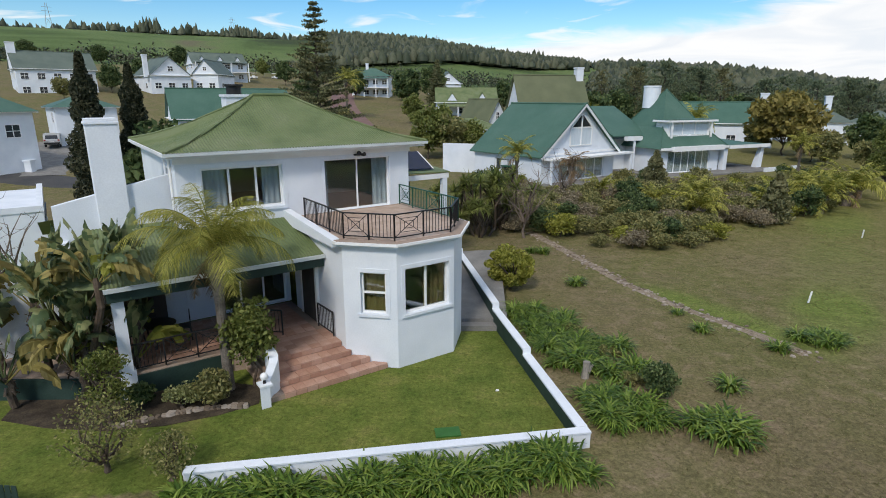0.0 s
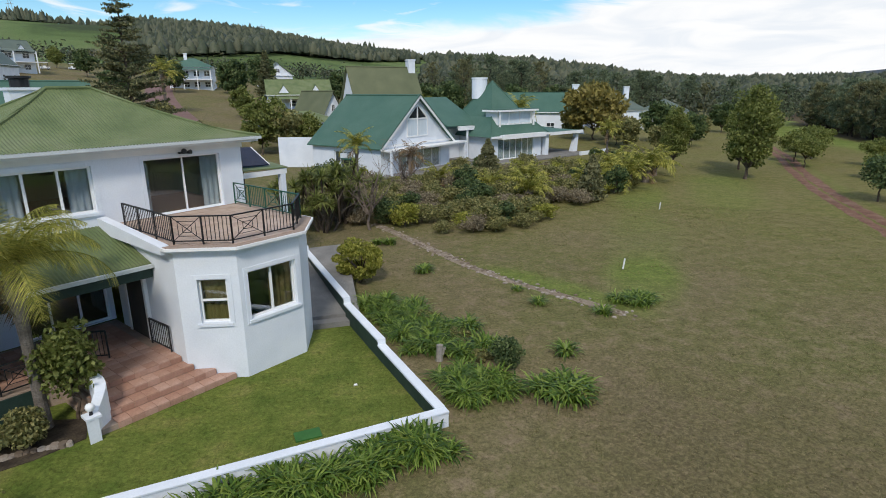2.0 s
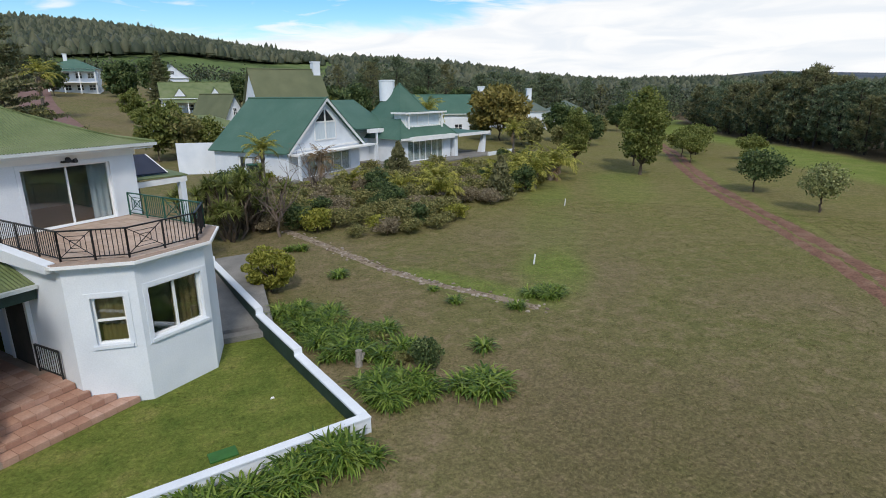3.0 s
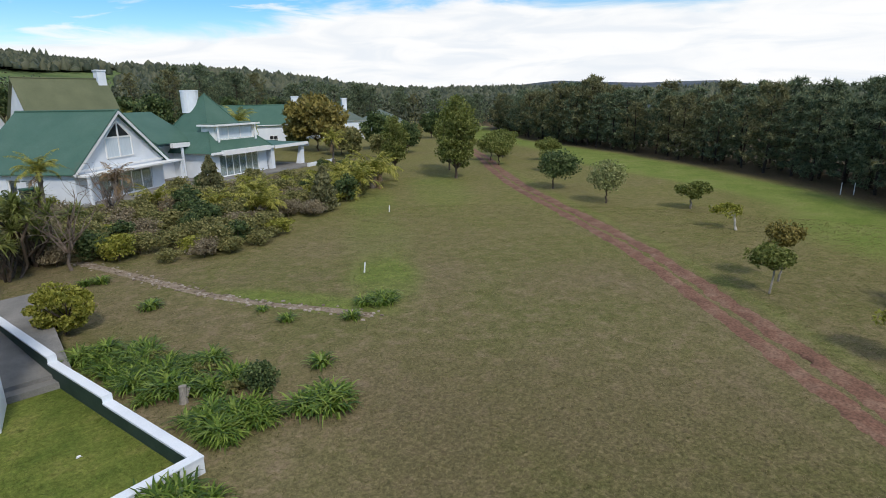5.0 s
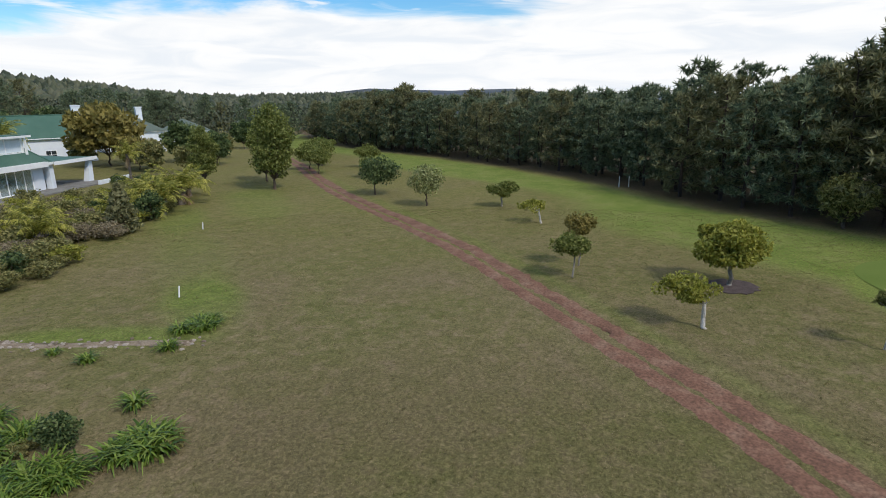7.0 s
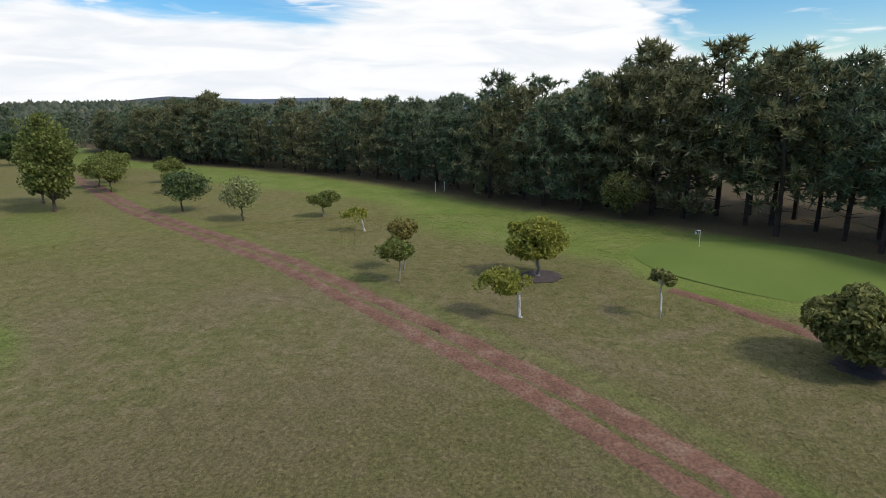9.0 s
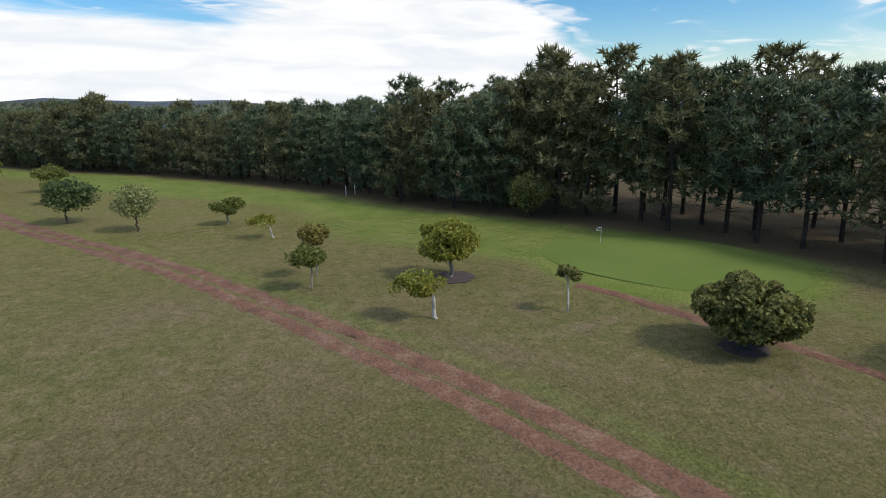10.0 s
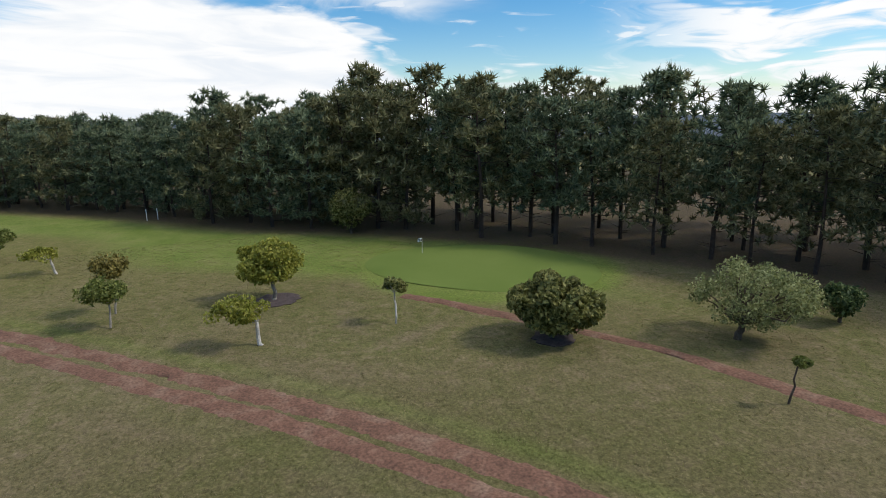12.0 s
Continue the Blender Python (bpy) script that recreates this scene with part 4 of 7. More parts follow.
railing("terrace_railing", [(-7.0, 2.85), (-4.35, 2.85)], FLOOR, 0.82, BLACK, "black iron terrace railing with crossed bars", {1, 2})
railing("terrace_railing", [(-3.3, 3.6), (-2.6, 3.0)], FLOOR, 0.85, BLACK, "short black iron railing on the terrace", set())
railing("terrace_railing", [(-1.34, 3.05), (-1.28, 1.95)], FLOOR, 0.82, BLACK, "short black iron railing beside the steps", set())

# veranda column and curved step wall
col = thing("veranda_column", "white veranda column with blue painted pattern", "column", HOUSE)
part("shaft", Build().box(-7.25, -6.95, 2.72, 3.02, FLOOR, 2.95), WHITE, col)
part("plinth", Build().box(-7.3, -6.9, 2.67, 2.69, -0.1, FLOOR + 0.02).box(-7.3, -6.9, 2.69, 3.0, FLOOR, FLOOR + 0.12), WHITE, col)
pier = thing("step_wall", "curved white plastered wall beside the steps with a round lamp", "wall", HOUSE)
pw = Build()
prof = [(-4.16, 0.02, 0.62), (-4.12, 0.2, 0.63), (-4.0, 0.34, 0.72), (-3.86, 0.44, 0.88), (-3.74, 0.54, 1.02), (-3.66, 0.68, 1.12), (-3.62, 0.9, 1.17), (-3.62, 1.25, 1.17)]
for (xa, ya, za), (xb, yb, zb) in zip(prof[:-1], prof[1:]):
    pw.add([(xa - 0.13, ya, 0), (xa + 0.13, ya, 0), (xb + 0.13, yb, 0), (xb - 0.13, yb, 0), (xa - 0.13, ya, za), (xa + 0.13, ya, za), (xb + 0.13, yb, zb), (xb - 0.13, yb, zb)],
           [(0, 1, 5, 4), (1, 2, 6, 5), (2, 3, 7, 6), (3, 0, 4, 7), (4, 5, 6, 7), (3, 2, 1, 0)])
part("wall_body", pw, WHITE, pier)
part("pier_cap", Build().box(-4.29, -3.95, 0.0, 0.36, 0.62, 0.68), WHITE, pier)
part("lamp_stem", Build().tube([(-4.12, 0.18, 0.68), (-4.12, 0.18, 0.8)], [0.05, 0.03], 8), BLACK, pier)
ball = bmesh.new()
bmesh.ops.create_icosphere(ball, subdivisions=2, radius=0.11, matrix=Matrix.Translation((-4.12, 0.18, 0.88)))
me = bpy.data.meshes.new("globe")
ball.to_mesh(me)
me.materials.append(TRIM)
me.shade_smooth()
gl = new("globe", me)
gl.parent = pier
gl["label"] = "round cream lamp globe"

# garden walls: white stepped side wall, green inside; white front wall
gw = thing("garden_wall", "low white stepped garden wall, dark green inside", "wall", kind="structure")
for i, ((ax, ay), (bx, by)) in enumerate(zip(WALL_RUN[:-1], WALL_RUN[1:])):
    h = (0.42, 0.60, 0.82)[i]
    d = Vector((bx - ax, by - ay, 0)).normalized()
    nrm = Vector((d.y, -d.x, 0))
    def q(p, o):
        return (p[0] + nrm.x * o, p[1] + nrm.y * o)
    a, c = (ax, ay), (bx, by)
    part("wall_run", Build().prism([q(a, 0.0), q(a, 0.22), q(c, 0.22), q(c, 0.0)], -0.2, h), WHITE, gw)
    part("inner_face", Build().prism([q(a, -0.012), q(a, -0.002), q(c, -0.002), q(c, -0.012)], -0.05, h - 0.04), DARKGREEN, gw, "dark green painted face")
    part("coping", Build().prism([q(a, -0.02), q(a, 0.25), q(c, 0.25), q(c, -0.02)], h + 0.002, h + 0.04), WHITE, gw)
    part("wall_pier", Build().prism([q(c, 0.004), q(c, 0.26), q((c[0] + d.x * 0.1, c[1] + d.y * 0.1), 0.26), q((c[0] + d.x * 0.1, c[1] + d.y * 0.1), 0.004)], 0, h + 0.21), WHITE, gw)
for (ax, ay), (bx, by) in zip(WALL_FRONT[:-1], WALL_FRONT[1:]):
    d = Vector((bx - ax, by - ay, 0)).normalized()
    nrm = Vector((-d.y, d.x, 0))
    a, c = Vector((ax + 0.22, ay + 0.03, 0)) if ax > 3 else Vector((ax, ay, 0)), Vector((bx, by, 0))
    def q(p, o):
        return (p.x + nrm.x * o, p.y + nrm.y * o)
    part("wall_run", Build().prism([q(a, 0.0), q(c, 0.0), q(c, 0.2), q(a, 0.2)], -0.3, 0.42), WHITE, gw)
    part("coping", Build().prism([q(a, -0.02), q(c, -0.02), q(c, 0.24), q(a, 0.24)], 0.422, 0.46), WHITE, gw)


# ---- neighbouring house ----
def gable_roof(parent, x0, x1, y0, y1, z0, z1, mat, over=0.35, axis="y", name="roof_slope"):
    """Two slopes with the ridge along the given axis."""
    if axis == "y":
        xm = (x0 + x1) / 2
        k = (z1 - z0) / (xm - x0)
        a = [(x0 - over, y0 - over, z0 - k * over), (x0 - over, y1 + over, z0 - k * over), (xm, y1 + over, z1), (xm, y0 - over, z1)]
        c = [(x1 + over, y0 - over, z0 - k * over), (xm, y0 - over, z1), (xm, y1 + over, z1), (x1 + over, y1 + over, z0 - k * over)]
        ridge = [(xm, y0 - over, z1 + 0.14), (xm, y1 + over, z1 + 0.14)]
    else:
        ym = (y0 + y1) / 2
        k = (z1 - z0) / (ym - y0)
        a = [(x0 - over, y0 - over, z0 - k * over), (x0 - over, ym, z1), (x1 + over, ym, z1), (x1 + over, y0 - over, z0 - k * over)]
        c = [(x0 - over, y1 + over, z0 - k * over), (x1 + over, y1 + over, z0 - k * over), (x1 + over, ym, z1), (x0 - over, ym, z1)]
        ridge = [(x0 - over, ym, z1 + 0.14), (x1 + over, ym, z1 + 0.14)]
    for f in (a, c):
        vs = [(x, y, z + 0.12) for x, y, z in f] + [(x, y, z + 0.02) for x, y, z in f]
        part(name, Build().add(vs, [(3, 2, 1, 0), (4, 5, 6, 7), (0, 1, 5, 4), (1, 2, 6, 5), (2, 3, 7, 6), (3, 0, 4, 7)]), mat, parent)
    part("ridge_cap", Build().tube(ridge, [0.1, 0.1], 6), mat, parent)


def gable_end(parent, x0, x1, y, z0, z1, t=0.2, mat=None, axis="y"):
    m = (x0 + x1) / 2
    if axis == "y":
        vs = [(x0, y, z0), (x1, y, z0), (m, y, z1), (x0, y + t, z0), (x1, y + t, z0), (m, y + t, z1)]
    else:
        vs = [(y, x0, z0), (y, x1, z0), (y, m, z1), (y + t, x0, z0), (y + t, x1, z0), (y + t, m, z1)]
    return part("gable", Build().add(vs, [(0, 1, 2), (5, 4, 3), (0, 3, 4, 1), (1, 4, 5, 2), (2, 5, 3, 0)]), mat or WHITE, parent)


def simple_window(parent, x, y, z, w, h, axis="x", out=-1, cols=2, rows=2):
    """A far window: recessed dark pane with a white frame and bars, set on a wall along an axis."""
    fr, gl_ = Build(), Build()
    t = 0.06

    def bx(bd, s0, s1, z0, z1, d0, d1):
        lo, hi = sorted((out * d0, out * d1))
        if axis == "x":
            bd.box(x + s0, x + s1, y + lo, y + hi, z0, z1)
        else:
            bd.box(x + lo, x + hi, y + s0, y + s1, z0, z1)

    bx(fr, -w / 2 - t, w / 2 + t, z - t, z, 0.0, 0.07)
    bx(fr, -w / 2 - t, w / 2 + t, z + h, z + h + t, 0.0, 0.07)
    bx(fr, -w / 2 - t, -w / 2, z, z + h, 0.0, 0.07)
    bx(fr, w / 2, w / 2 + t, z, z + h, 0.0, 0.07)
    for i in range(1, cols):
        s = -w / 2 + w * i / cols
        bx(fr, s - 0.03, s + 0.03, z, z + h, 0.02, 0.06)
    for j in range(1, rows):
        zz = z + h * j / rows
        bx(fr, -w / 2, w / 2, zz - 0.03, zz + 0.03, 0.025, 0.055)
    wd = part("window", fr, TRIM, parent)
    bx(gl_, -w / 2, w / 2, z, z + h, 0.004, 0.018)
    part("pane", gl_, FARGLASS, wd)
    return wd


FARGLASS = material("far_window_glass", [(0.02, 0.025, 0.03), (0.04, 0.045, 0.05)], 1.0, 5, 0.2, 0.1, 0, spec=0.6)
# pale blue-grey that paints the sky's reflection into the neighbour's windows
SKYPANE = material("painted_sky_reflection", [(0.55, 0.62, 0.67), (0.66, 0.72, 0.76)], 1.5, 20, 0.06, 0.5, 0.05, stretch=(5, 5, 0.3))


def build_wing():
    """The gabled wing, its ridge running away from the field."""
    W = thing("house", "white gabled house wing with a steep bottle green roof", "house", Matrix.Translation((13.85, 57.4, 0.0)) @ Matrix.Rotation(radians(38), 4, "Z"))
    w, ez, az_, ln = 5.7, 2.9, 7.45, 9.6
    wb = Build()
    walls(wb, (-w, 0), (w, 0), 0, ez, 0.25, [(w - 3.1, w + 4.0, 0.12, 2.2)])
    walls(wb, (w, 0.25), (w, ln), 0, ez, 0.25)
    walls(wb, (-w, ln), (-w, 0.25), 0, ez, 0.25, [(3.2, 5.6, 0.9, 2.2)])
    part("wall", wb, WHITE, W)
    gable_end(W, -w, w, 0.003, ez, az_ - 0.05)
    gable_roof(W, -w, w, 0, ln, ez, az_, ROOF2, 0.4)
    k = (az_ - ez) / w
    for sd in (-1, 1):
        part("barge_board", Build().beam((sd * (w + 0.45), -0.44, ez - 0.45 * k), (0, -0.44, az_ + 0.03), 0.07, 0.26), TRIM, W)
        part("barge_cap", Build().beam((sd * (w + 0.47), -0.42, ez - 0.45 * k + 0.2), (0, -0.42, az_ + 0.24), 0.16, 0.1), ROOF2, W, "dark green roof edge")
    dw = window(W, (-w, 0), (w, 0), w - 3.1, w + 4.0, 0.12, 2.2, 5, 1, 0.09, name="sliding_door")
    # added sheet behind the glass, coloured as reflected sky
    part("sky_sheet", Build().box(-3.05, 3.95, 0.2, 0.22, 0.15, 2.2), SKYPANE, dw, "pale sheet coloured like sky mirrored in the glass")
    window(W, (-w, ln), (-w, 0.25), 3.2, 5.6, 0.9, 2.2, 2, 1, 0.08)
    # tall window under the gable, with its pointed head
    gw_ = part("gable_window", Build().box(-1.75, 1.7, -0.08, 0.0, 3.5, 3.62), TRIM, W)
    for x in (-1.69, 1.64):
        part("jamb", Build().box(x - 0.06, x + 0.06, -0.08, 0, 3.623, 5.3), TRIM, gw_)
    part("mullion", Build().box(-0.08, 0.06, -0.08, 0, 3.623, 6.6), TRIM, gw_)
    part("transom", Build().box(-1.63, 1.58, -0.075, 0, 5.22, 5.36), TRIM, gw_)
    for x in (-1.72, 1.67):
        part("raking_bar", Build().beam((x, -0.04, 5.25), (0, -0.04, 6.72), 0.08, 0.12), TRIM, gw_)
    part("pane", Build().add([(-1.7, -0.012, 3.55), (1.65, -0.012, 3.55), (1.65, -0.012, 5.28), (-1.7, -0.012, 5.28)], [(0, 1, 2, 3)]), SKYPANE, gw_)
    part("pane", Build().add([(-1.7, -0.012, 5.3), (1.65, -0.012, 5.3), (0, -0.012, 6.66)], [(0, 1, 2)]), FARGLASS, gw_, "dark pointed upper pane")
    part("lintel_band", Build().box(-w - 0.05, w + 0.1, -0.1, -0.004, 2.75, 2.95), TRIM, W)
    part("door_canopy", Build().box(-w, w + 1.6, -1.3, -0.005, 2.42, 2.58), TRIM, W)
    for x in (w + 1.4, -w + 0.2):
        part("canopy_post", Build().box(x - 0.1, x + 0.1, -1.25, -1.05, 0, 2.42), WHITE, W)
    part("terrace_slab", Build().box(-w - 0.5, w + 2.0, -2.6, -0.005, -0.2, 0.1), CONCRETE, W)
    return W


def build_neighbour():
    N = thing("house", "white neighbouring house with steep bottle green roofs", "house", Matrix.Translation((15.9, 61.3, 0.0)) @ Matrix.Rotation(radians(25), 4, "Z"))
    # link
    part("link_wall", Build().box(4.85, 7.2, 2.2, 2.45, 0, 3.6), WHITE, N)
    part("link_roof", Build().add([(3.2, 0.2, 4.1), (8.5, 0.2, 4.1), (8.5, 6.5, 7.2), (1.2, 6.5, 7.2), (3.2, 0.2, 4.0), (8.5, 0.2, 4.0), (8.5, 6.5, 7.1), (1.2, 6.5, 7.1)],
         [(0, 1, 2, 3), (7, 6, 5, 4), (0, 4, 5, 1), (1, 5, 6, 2), (2, 6, 7, 3), (3, 7, 4, 0)]), ROOF2, N)
    part("link_fascia", Build().box(4.7, 7.0, -0.3, 0.15, 3.55, 4.0), TRIM, N)
    part("link_post", Build().box(5.9, 6.1, -0.2, 0.0, 0, 3.55), WHITE, N)
    # pyramid block
    bx0, bx1, by0, by1 = 6.8, 15.8, -3.2, 5.6
    pb = Build()
    walls(pb, (bx0, by0), (bx1, by0), 0, 3.0, 0.25, [(1.2, 7.6, 0.15, 2.5)])
    walls(pb, (bx1, by0 + 0.25), (bx1, by1), 0, 3.0, 0.25)
    walls(pb, (bx0, by1), (bx0, by0 + 0.25), 0, 3.0, 0.25)
    part("wall", pb, WHITE, N)
    sd = window(N, (bx0, by0), (bx1, by0), 1.2, 7.6, 0.15, 2.5, 6, 1, 0.08, name="sliding_door")
    # same added sheet: sky reflection as plain colour behind the panes
    part("sky_sheet", Build().box(bx0 + 1.25, bx0 + 7.55, by0 + 0.19, by0 + 0.21, 0.2, 2.5), SKYPANE, sd, "pale sheet coloured like sky mirrored in the glass")
    ap = (11.4, 1.2, 9.1)
    o = 0.7
    cor = [(bx0 - o, by0 - o, 2.85), (bx1 + o, by0 - o, 2.85), (bx1 + o, by1 + o, 2.85), (bx0 - o, by1 + o, 2.85)]
    for i in range(4):
        a, c = np.array(cor[i]), np.array(cor[(i + 1) % 4])
        p = np.array(ap)
        ma, mc = a + (p - a) * 0.42 + [0, 0, -0.45], c + (p - c) * 0.42 + [0, 0, -0.45]
        part("roof_slope", Build().add([tuple(a), tuple(c), tuple(mc), tuple(ma), tuple(p)], [(0, 1, 2, 3), (3, 2, 4)]), ROOF2, N)
        part("hip_cap", Build().tube([tuple(a), tuple(ma), tuple(p)], [0.08] * 3, 6), ROOF2, N)
    part("fascia", Build().box(bx0 - o, bx1 + o, by0 - o - 0.05, by0 - o, 2.7, 2.95), TRIM, N)
    part("door_canopy", Build().box(bx0 + 1.0, bx1 - 0.3, by0 - 1.0, by0 - 0.004, 2.55, 3.05), TRIM, N)
    part("round_chimney", Build().tube([(10.6, 2.6, 7.0), (10.6, 2.6, 9.3), (10.6, 2.6, 9.32), (10.6, 2.6, 9.5)], [0.95, 0.95, 1.0, 1.0], 20), WHITE, N, "broad round white chimney")
    # dormer with a flat roof
    part("dormer_cheek", Build().box(8.3, 8.5, -2.7, -0.8, 3.6, 5.6), TRIM, N)
    part("dormer_cheek", Build().box(14.3, 14.5, -2.7, -0.8, 3.6, 5.6), TRIM, N)
    part("dormer_apron", Build().box(8.503, 14.297, -2.7, -2.5, 3.6, 4.15), TRIM, N)
    part("dormer_roof", Build().box(7.8, 15.0, -3.3, -0.7, 5.6, 5.8), TRIM, N)
    part("dormer_sheet", Build().box(7.9, 14.9, -3.2, -0.7, 5.804, 5.88), ROOF2, N)
    part("dormer_post", Build().box(8.32, 8.5, -3.1, -2.94, 3.9, 5.6), TRIM, N)
    part("dormer_post", Build().box(14.3, 14.48, -3.1, -2.94, 3.9, 5.6), TRIM, N)
    dwn = part("dormer_window", Build().box(8.5, 14.3, -2.6, -2.5, 4.152, 4.23).box(10.4, 10.5, -2.6, -2.5, 4.23, 5.6).box(12.3, 12.4, -2.6, -2.5, 4.23, 5.6), TRIM, N)
    part("pane", Build().box(8.5, 14.3, -2.54, -2.52, 4.15, 5.6), SKYPANE, dwn)
    # covered patio
    part("patio_roof", Build().add([(15.2, -3.9, 2.98), (23.4, -3.9, 2.9), (23.4, 1.6, 2.9), (15.2, 1.6, 4.2), (15.2, -3.9, 2.78), (23.4, -3.9, 2.7), (23.4, 1.6, 2.7), (15.2, 1.6, 4.0)],
         [(0, 1, 2, 3), (7, 6, 5, 4), (0, 4, 5, 1), (1, 5, 6, 2), (2, 6, 7, 3), (3, 7, 4, 0)]), ROOF2, N)
    part("patio_fascia", Build().box(16.6, 23.45, -3.98, -3.9, 2.55, 2.94), TRIM, N)
    part("patio_column", Build().add([(21.9, -3.6, 0), (22.8, -3.6, 0), (22.8, -2.9, 0), (21.9, -2.9, 0), (22.6, -3.5, 2.68), (23.1, -3.5, 2.68), (23.1, -3.1, 2.68), (22.6, -3.1, 2.68)],
         [(0, 1, 5, 4), (1, 2, 6, 5), (2, 3, 7, 6), (3, 0, 4, 7), (4, 5, 6, 7), (3, 2, 1, 0)]), WHITE, N)
    part("patio_column", Build().box(19.6, 19.8, -0.2, 0.0, 0, 2.72), WHITE, N)
    part("patio_column", Build().box(16.2, 16.8, -3.6, -3.0, 0, 2.72), WHITE, N)
    part("patio_floor", Build().box(5.0, 23.0, -6.0, 2.5, 0.0, 0.14), CONCRETE, N)
    part("patio_wall", Build().box(16.0, 22.2, 1.3, 1.5, 0.14, 2.2), WHITE, N)
    part("low_wall", Build().box(20.0, 26.0, -6.3, -6.0, 0, 0.45), WHITE, N)
    return N


build_wing()
build_neighbour()


def cottage(az_, r, w, d, h, roof_h, yaw, roof, kind_, label, storeys=1, chimney=None, wins=3, z=None, porch=False, dormers=0):
    """A village house at a bearing and distance: walls, roof, windows and chimney."""
    x, y = r * math.sin(radians(az_)), r * math.cos(radians(az_))
    zz = ground_z(x, y) - 0.3 if z is None else z
    C = thing("house", label, "house", Matrix.Translation((x, y, zz)) @ Matrix.Rotation(radians(yaw - az_), 4, "Z"), group="village houses")
    b = Build()
    x0, x1, y0, y1 = -w / 2, w / 2, 0, d
    walls(b, (x0, y0), (x1, y0), -4.5, h, 0.25)
    walls(b, (x1, y0 + 0.25), (x1, y1), -4.5, h, 0.25)
    walls(b, (x1 - 0.25, y1), (x0, y1), -4.5, h, 0.25)
    walls(b, (x0, y1 - 0.25), (x0, y0 + 0.25), -4.5, h, 0.25)
    part("wall", b, WHITE, C)
    part("eave_board", Build().box(x0 - 0.4, x1 + 0.4, y0 - 0.4, y1 + 0.4, h - 0.12, h - 0.002), TRIM, C)
    if kind_ == "hip":
        run = min(w, d) / 2 + 0.5
        o = 0.5
        xa, xb, ya, yb = x0 - o + run, x1 + o - run, y0 - o + run, y1 + o - run
        cs = [(x0 - o, y0 - o, h), (x1 + o, y0 - o, h), (x1 + o, y1 + o, h), (x0 - o, y1 + o, h)]
        tp = [(xa, ya, h + roof_h), (xb, ya, h + roof_h), (xb, yb, h + roof_h), (xa, yb, h + roof_h)]
        for i in range(4):
            part("roof_slope", Build().add([cs[i], cs[(i + 1) % 4], tp[(i + 1) % 4], tp[i]], [(0, 1, 2, 3)]), roof, C)
    elif kind_ == "x":
        gable_roof(C, x0, x1, y0, y1, h, h + roof_h, roof, 0.35, "x")
        for xx in (x0, x1 - 0.2):
            gable_end(C, y0, y1, xx, h, h + roof_h, 0.2, axis="x")
    else:
        gable_roof(C, x0, x1, y0, y1, h, h + roof_h, roof, 0.35, "y")
        gable_end(C, x0, x1, y0, h, h + roof_h)
        gable_end(C, x0, x1, y1 - 0.2, h, h + roof_h)
        simple_window(C, 0, y0, h + roof_h * 0.25, w * 0.12, roof_h * 0.25)
    for s in range(storeys):
        for i in range(wins):
            simple_window(C, x0 + w * (i + 0.5) / wins, y0, 0.9 + s * 2.8, min(1.3, w / wins * 0.5), 1.2)
            if i < 2:
                simple_window(C, x1, y0 + d * (i + 0.5) / 2, 0.9 + s * 2.8, 1.1, 1.2, "y", 1)
                simple_window(C, x0, y0 + d * (i + 0.5) / 2, 0.9 + s * 2.8, 1.1, 1.2, "y", -1)
    if chimney:
        cx, cy, cw, ct = chimney
        part("chimney", Build().box(cx - cw / 2, cx + cw / 2, cy - cw / 2, cy + cw / 2, h - 0.5, ct).box(cx - cw / 2 - 0.08, cx + cw / 2 + 0.08, cy - cw / 2 - 0.08, cy + cw / 2 + 0.08, ct, ct + 0.2), WHITE, C)
    if porch:
        part("porch_roof", Build().add([(x0, y0 - 2.4, 2.5 + (storeys - 1) * 2.8), (x1, y0 - 2.4, 2.5 + (storeys - 1) * 2.8), (x1, y0 - 0.01, 3.1 + (storeys - 1) * 2.8), (x0, y0 - 0.01, 3.1 + (storeys - 1) * 2.8)], [(0, 1, 2, 3)]), roof, C)
        for i in range(4):
            xx = x0 + 0.15 + (w - 0.3) * i / 3
            part("porch_post", Build().box(xx - 0.12, xx + 0.12, y0 - 2.3, y0 - 2.06, 0, 2.55 + (storeys - 1) * 2.8), TRIM, C)
        if storeys > 1:
            part("porch_deck", Build().box(x0, x1, y0 - 2.4, y0 - 0.01, 2.6, 2.8), TRIM, C)
    for i in range(dormers):
        xx = x0 + w * (i + 0.5) / dormers
        gable_end(C, xx - 1.1, xx + 1.1, y0 + 0.2, h + 0.4, h + 2.0)
        gable_roof(C, xx - 1.1, xx + 1.1, y0 + 0.3, y0 + d / 2, h + 0.5, h + 2.0, roof, 0.2, "y", "dormer_slope")
    return C


cottage(-41.5, 70, 17, 10, 3.4, 3.4, 22, ROOF2, "hip", "white single-storey house with grey-green hipped roof", 1, None, 4, z=3.4)
cottage(-31.6, 88, 7, 7, 2.8, 1.6, 10, ROOF2, "hip", "white garage with bottle green hipped roof", 1, None, 1, z=4.2)
cottage(-33.2, 150, 14.5, 10, 5.8, 3.6, 8, ROOF4, "x", "two-storey white house with grey-green roof", 2, (-6.9, 5, 1.5, 11.0), 5, z=8.2)
cottage(-24.8, 150, 9, 12, 3.8, 4.0, 20, ROOF4, "y", "white gabled house with grey-green roof", 1, (-5.0, 1.0, 0.9, 8.0), 3, z=9.3)
cottage(-22.0, 152, 6, 12, 4.2, 3.2, -20, ROOF4, "y", "white gabled wing with grey-green roof", 1, None, 2, z=9.4)
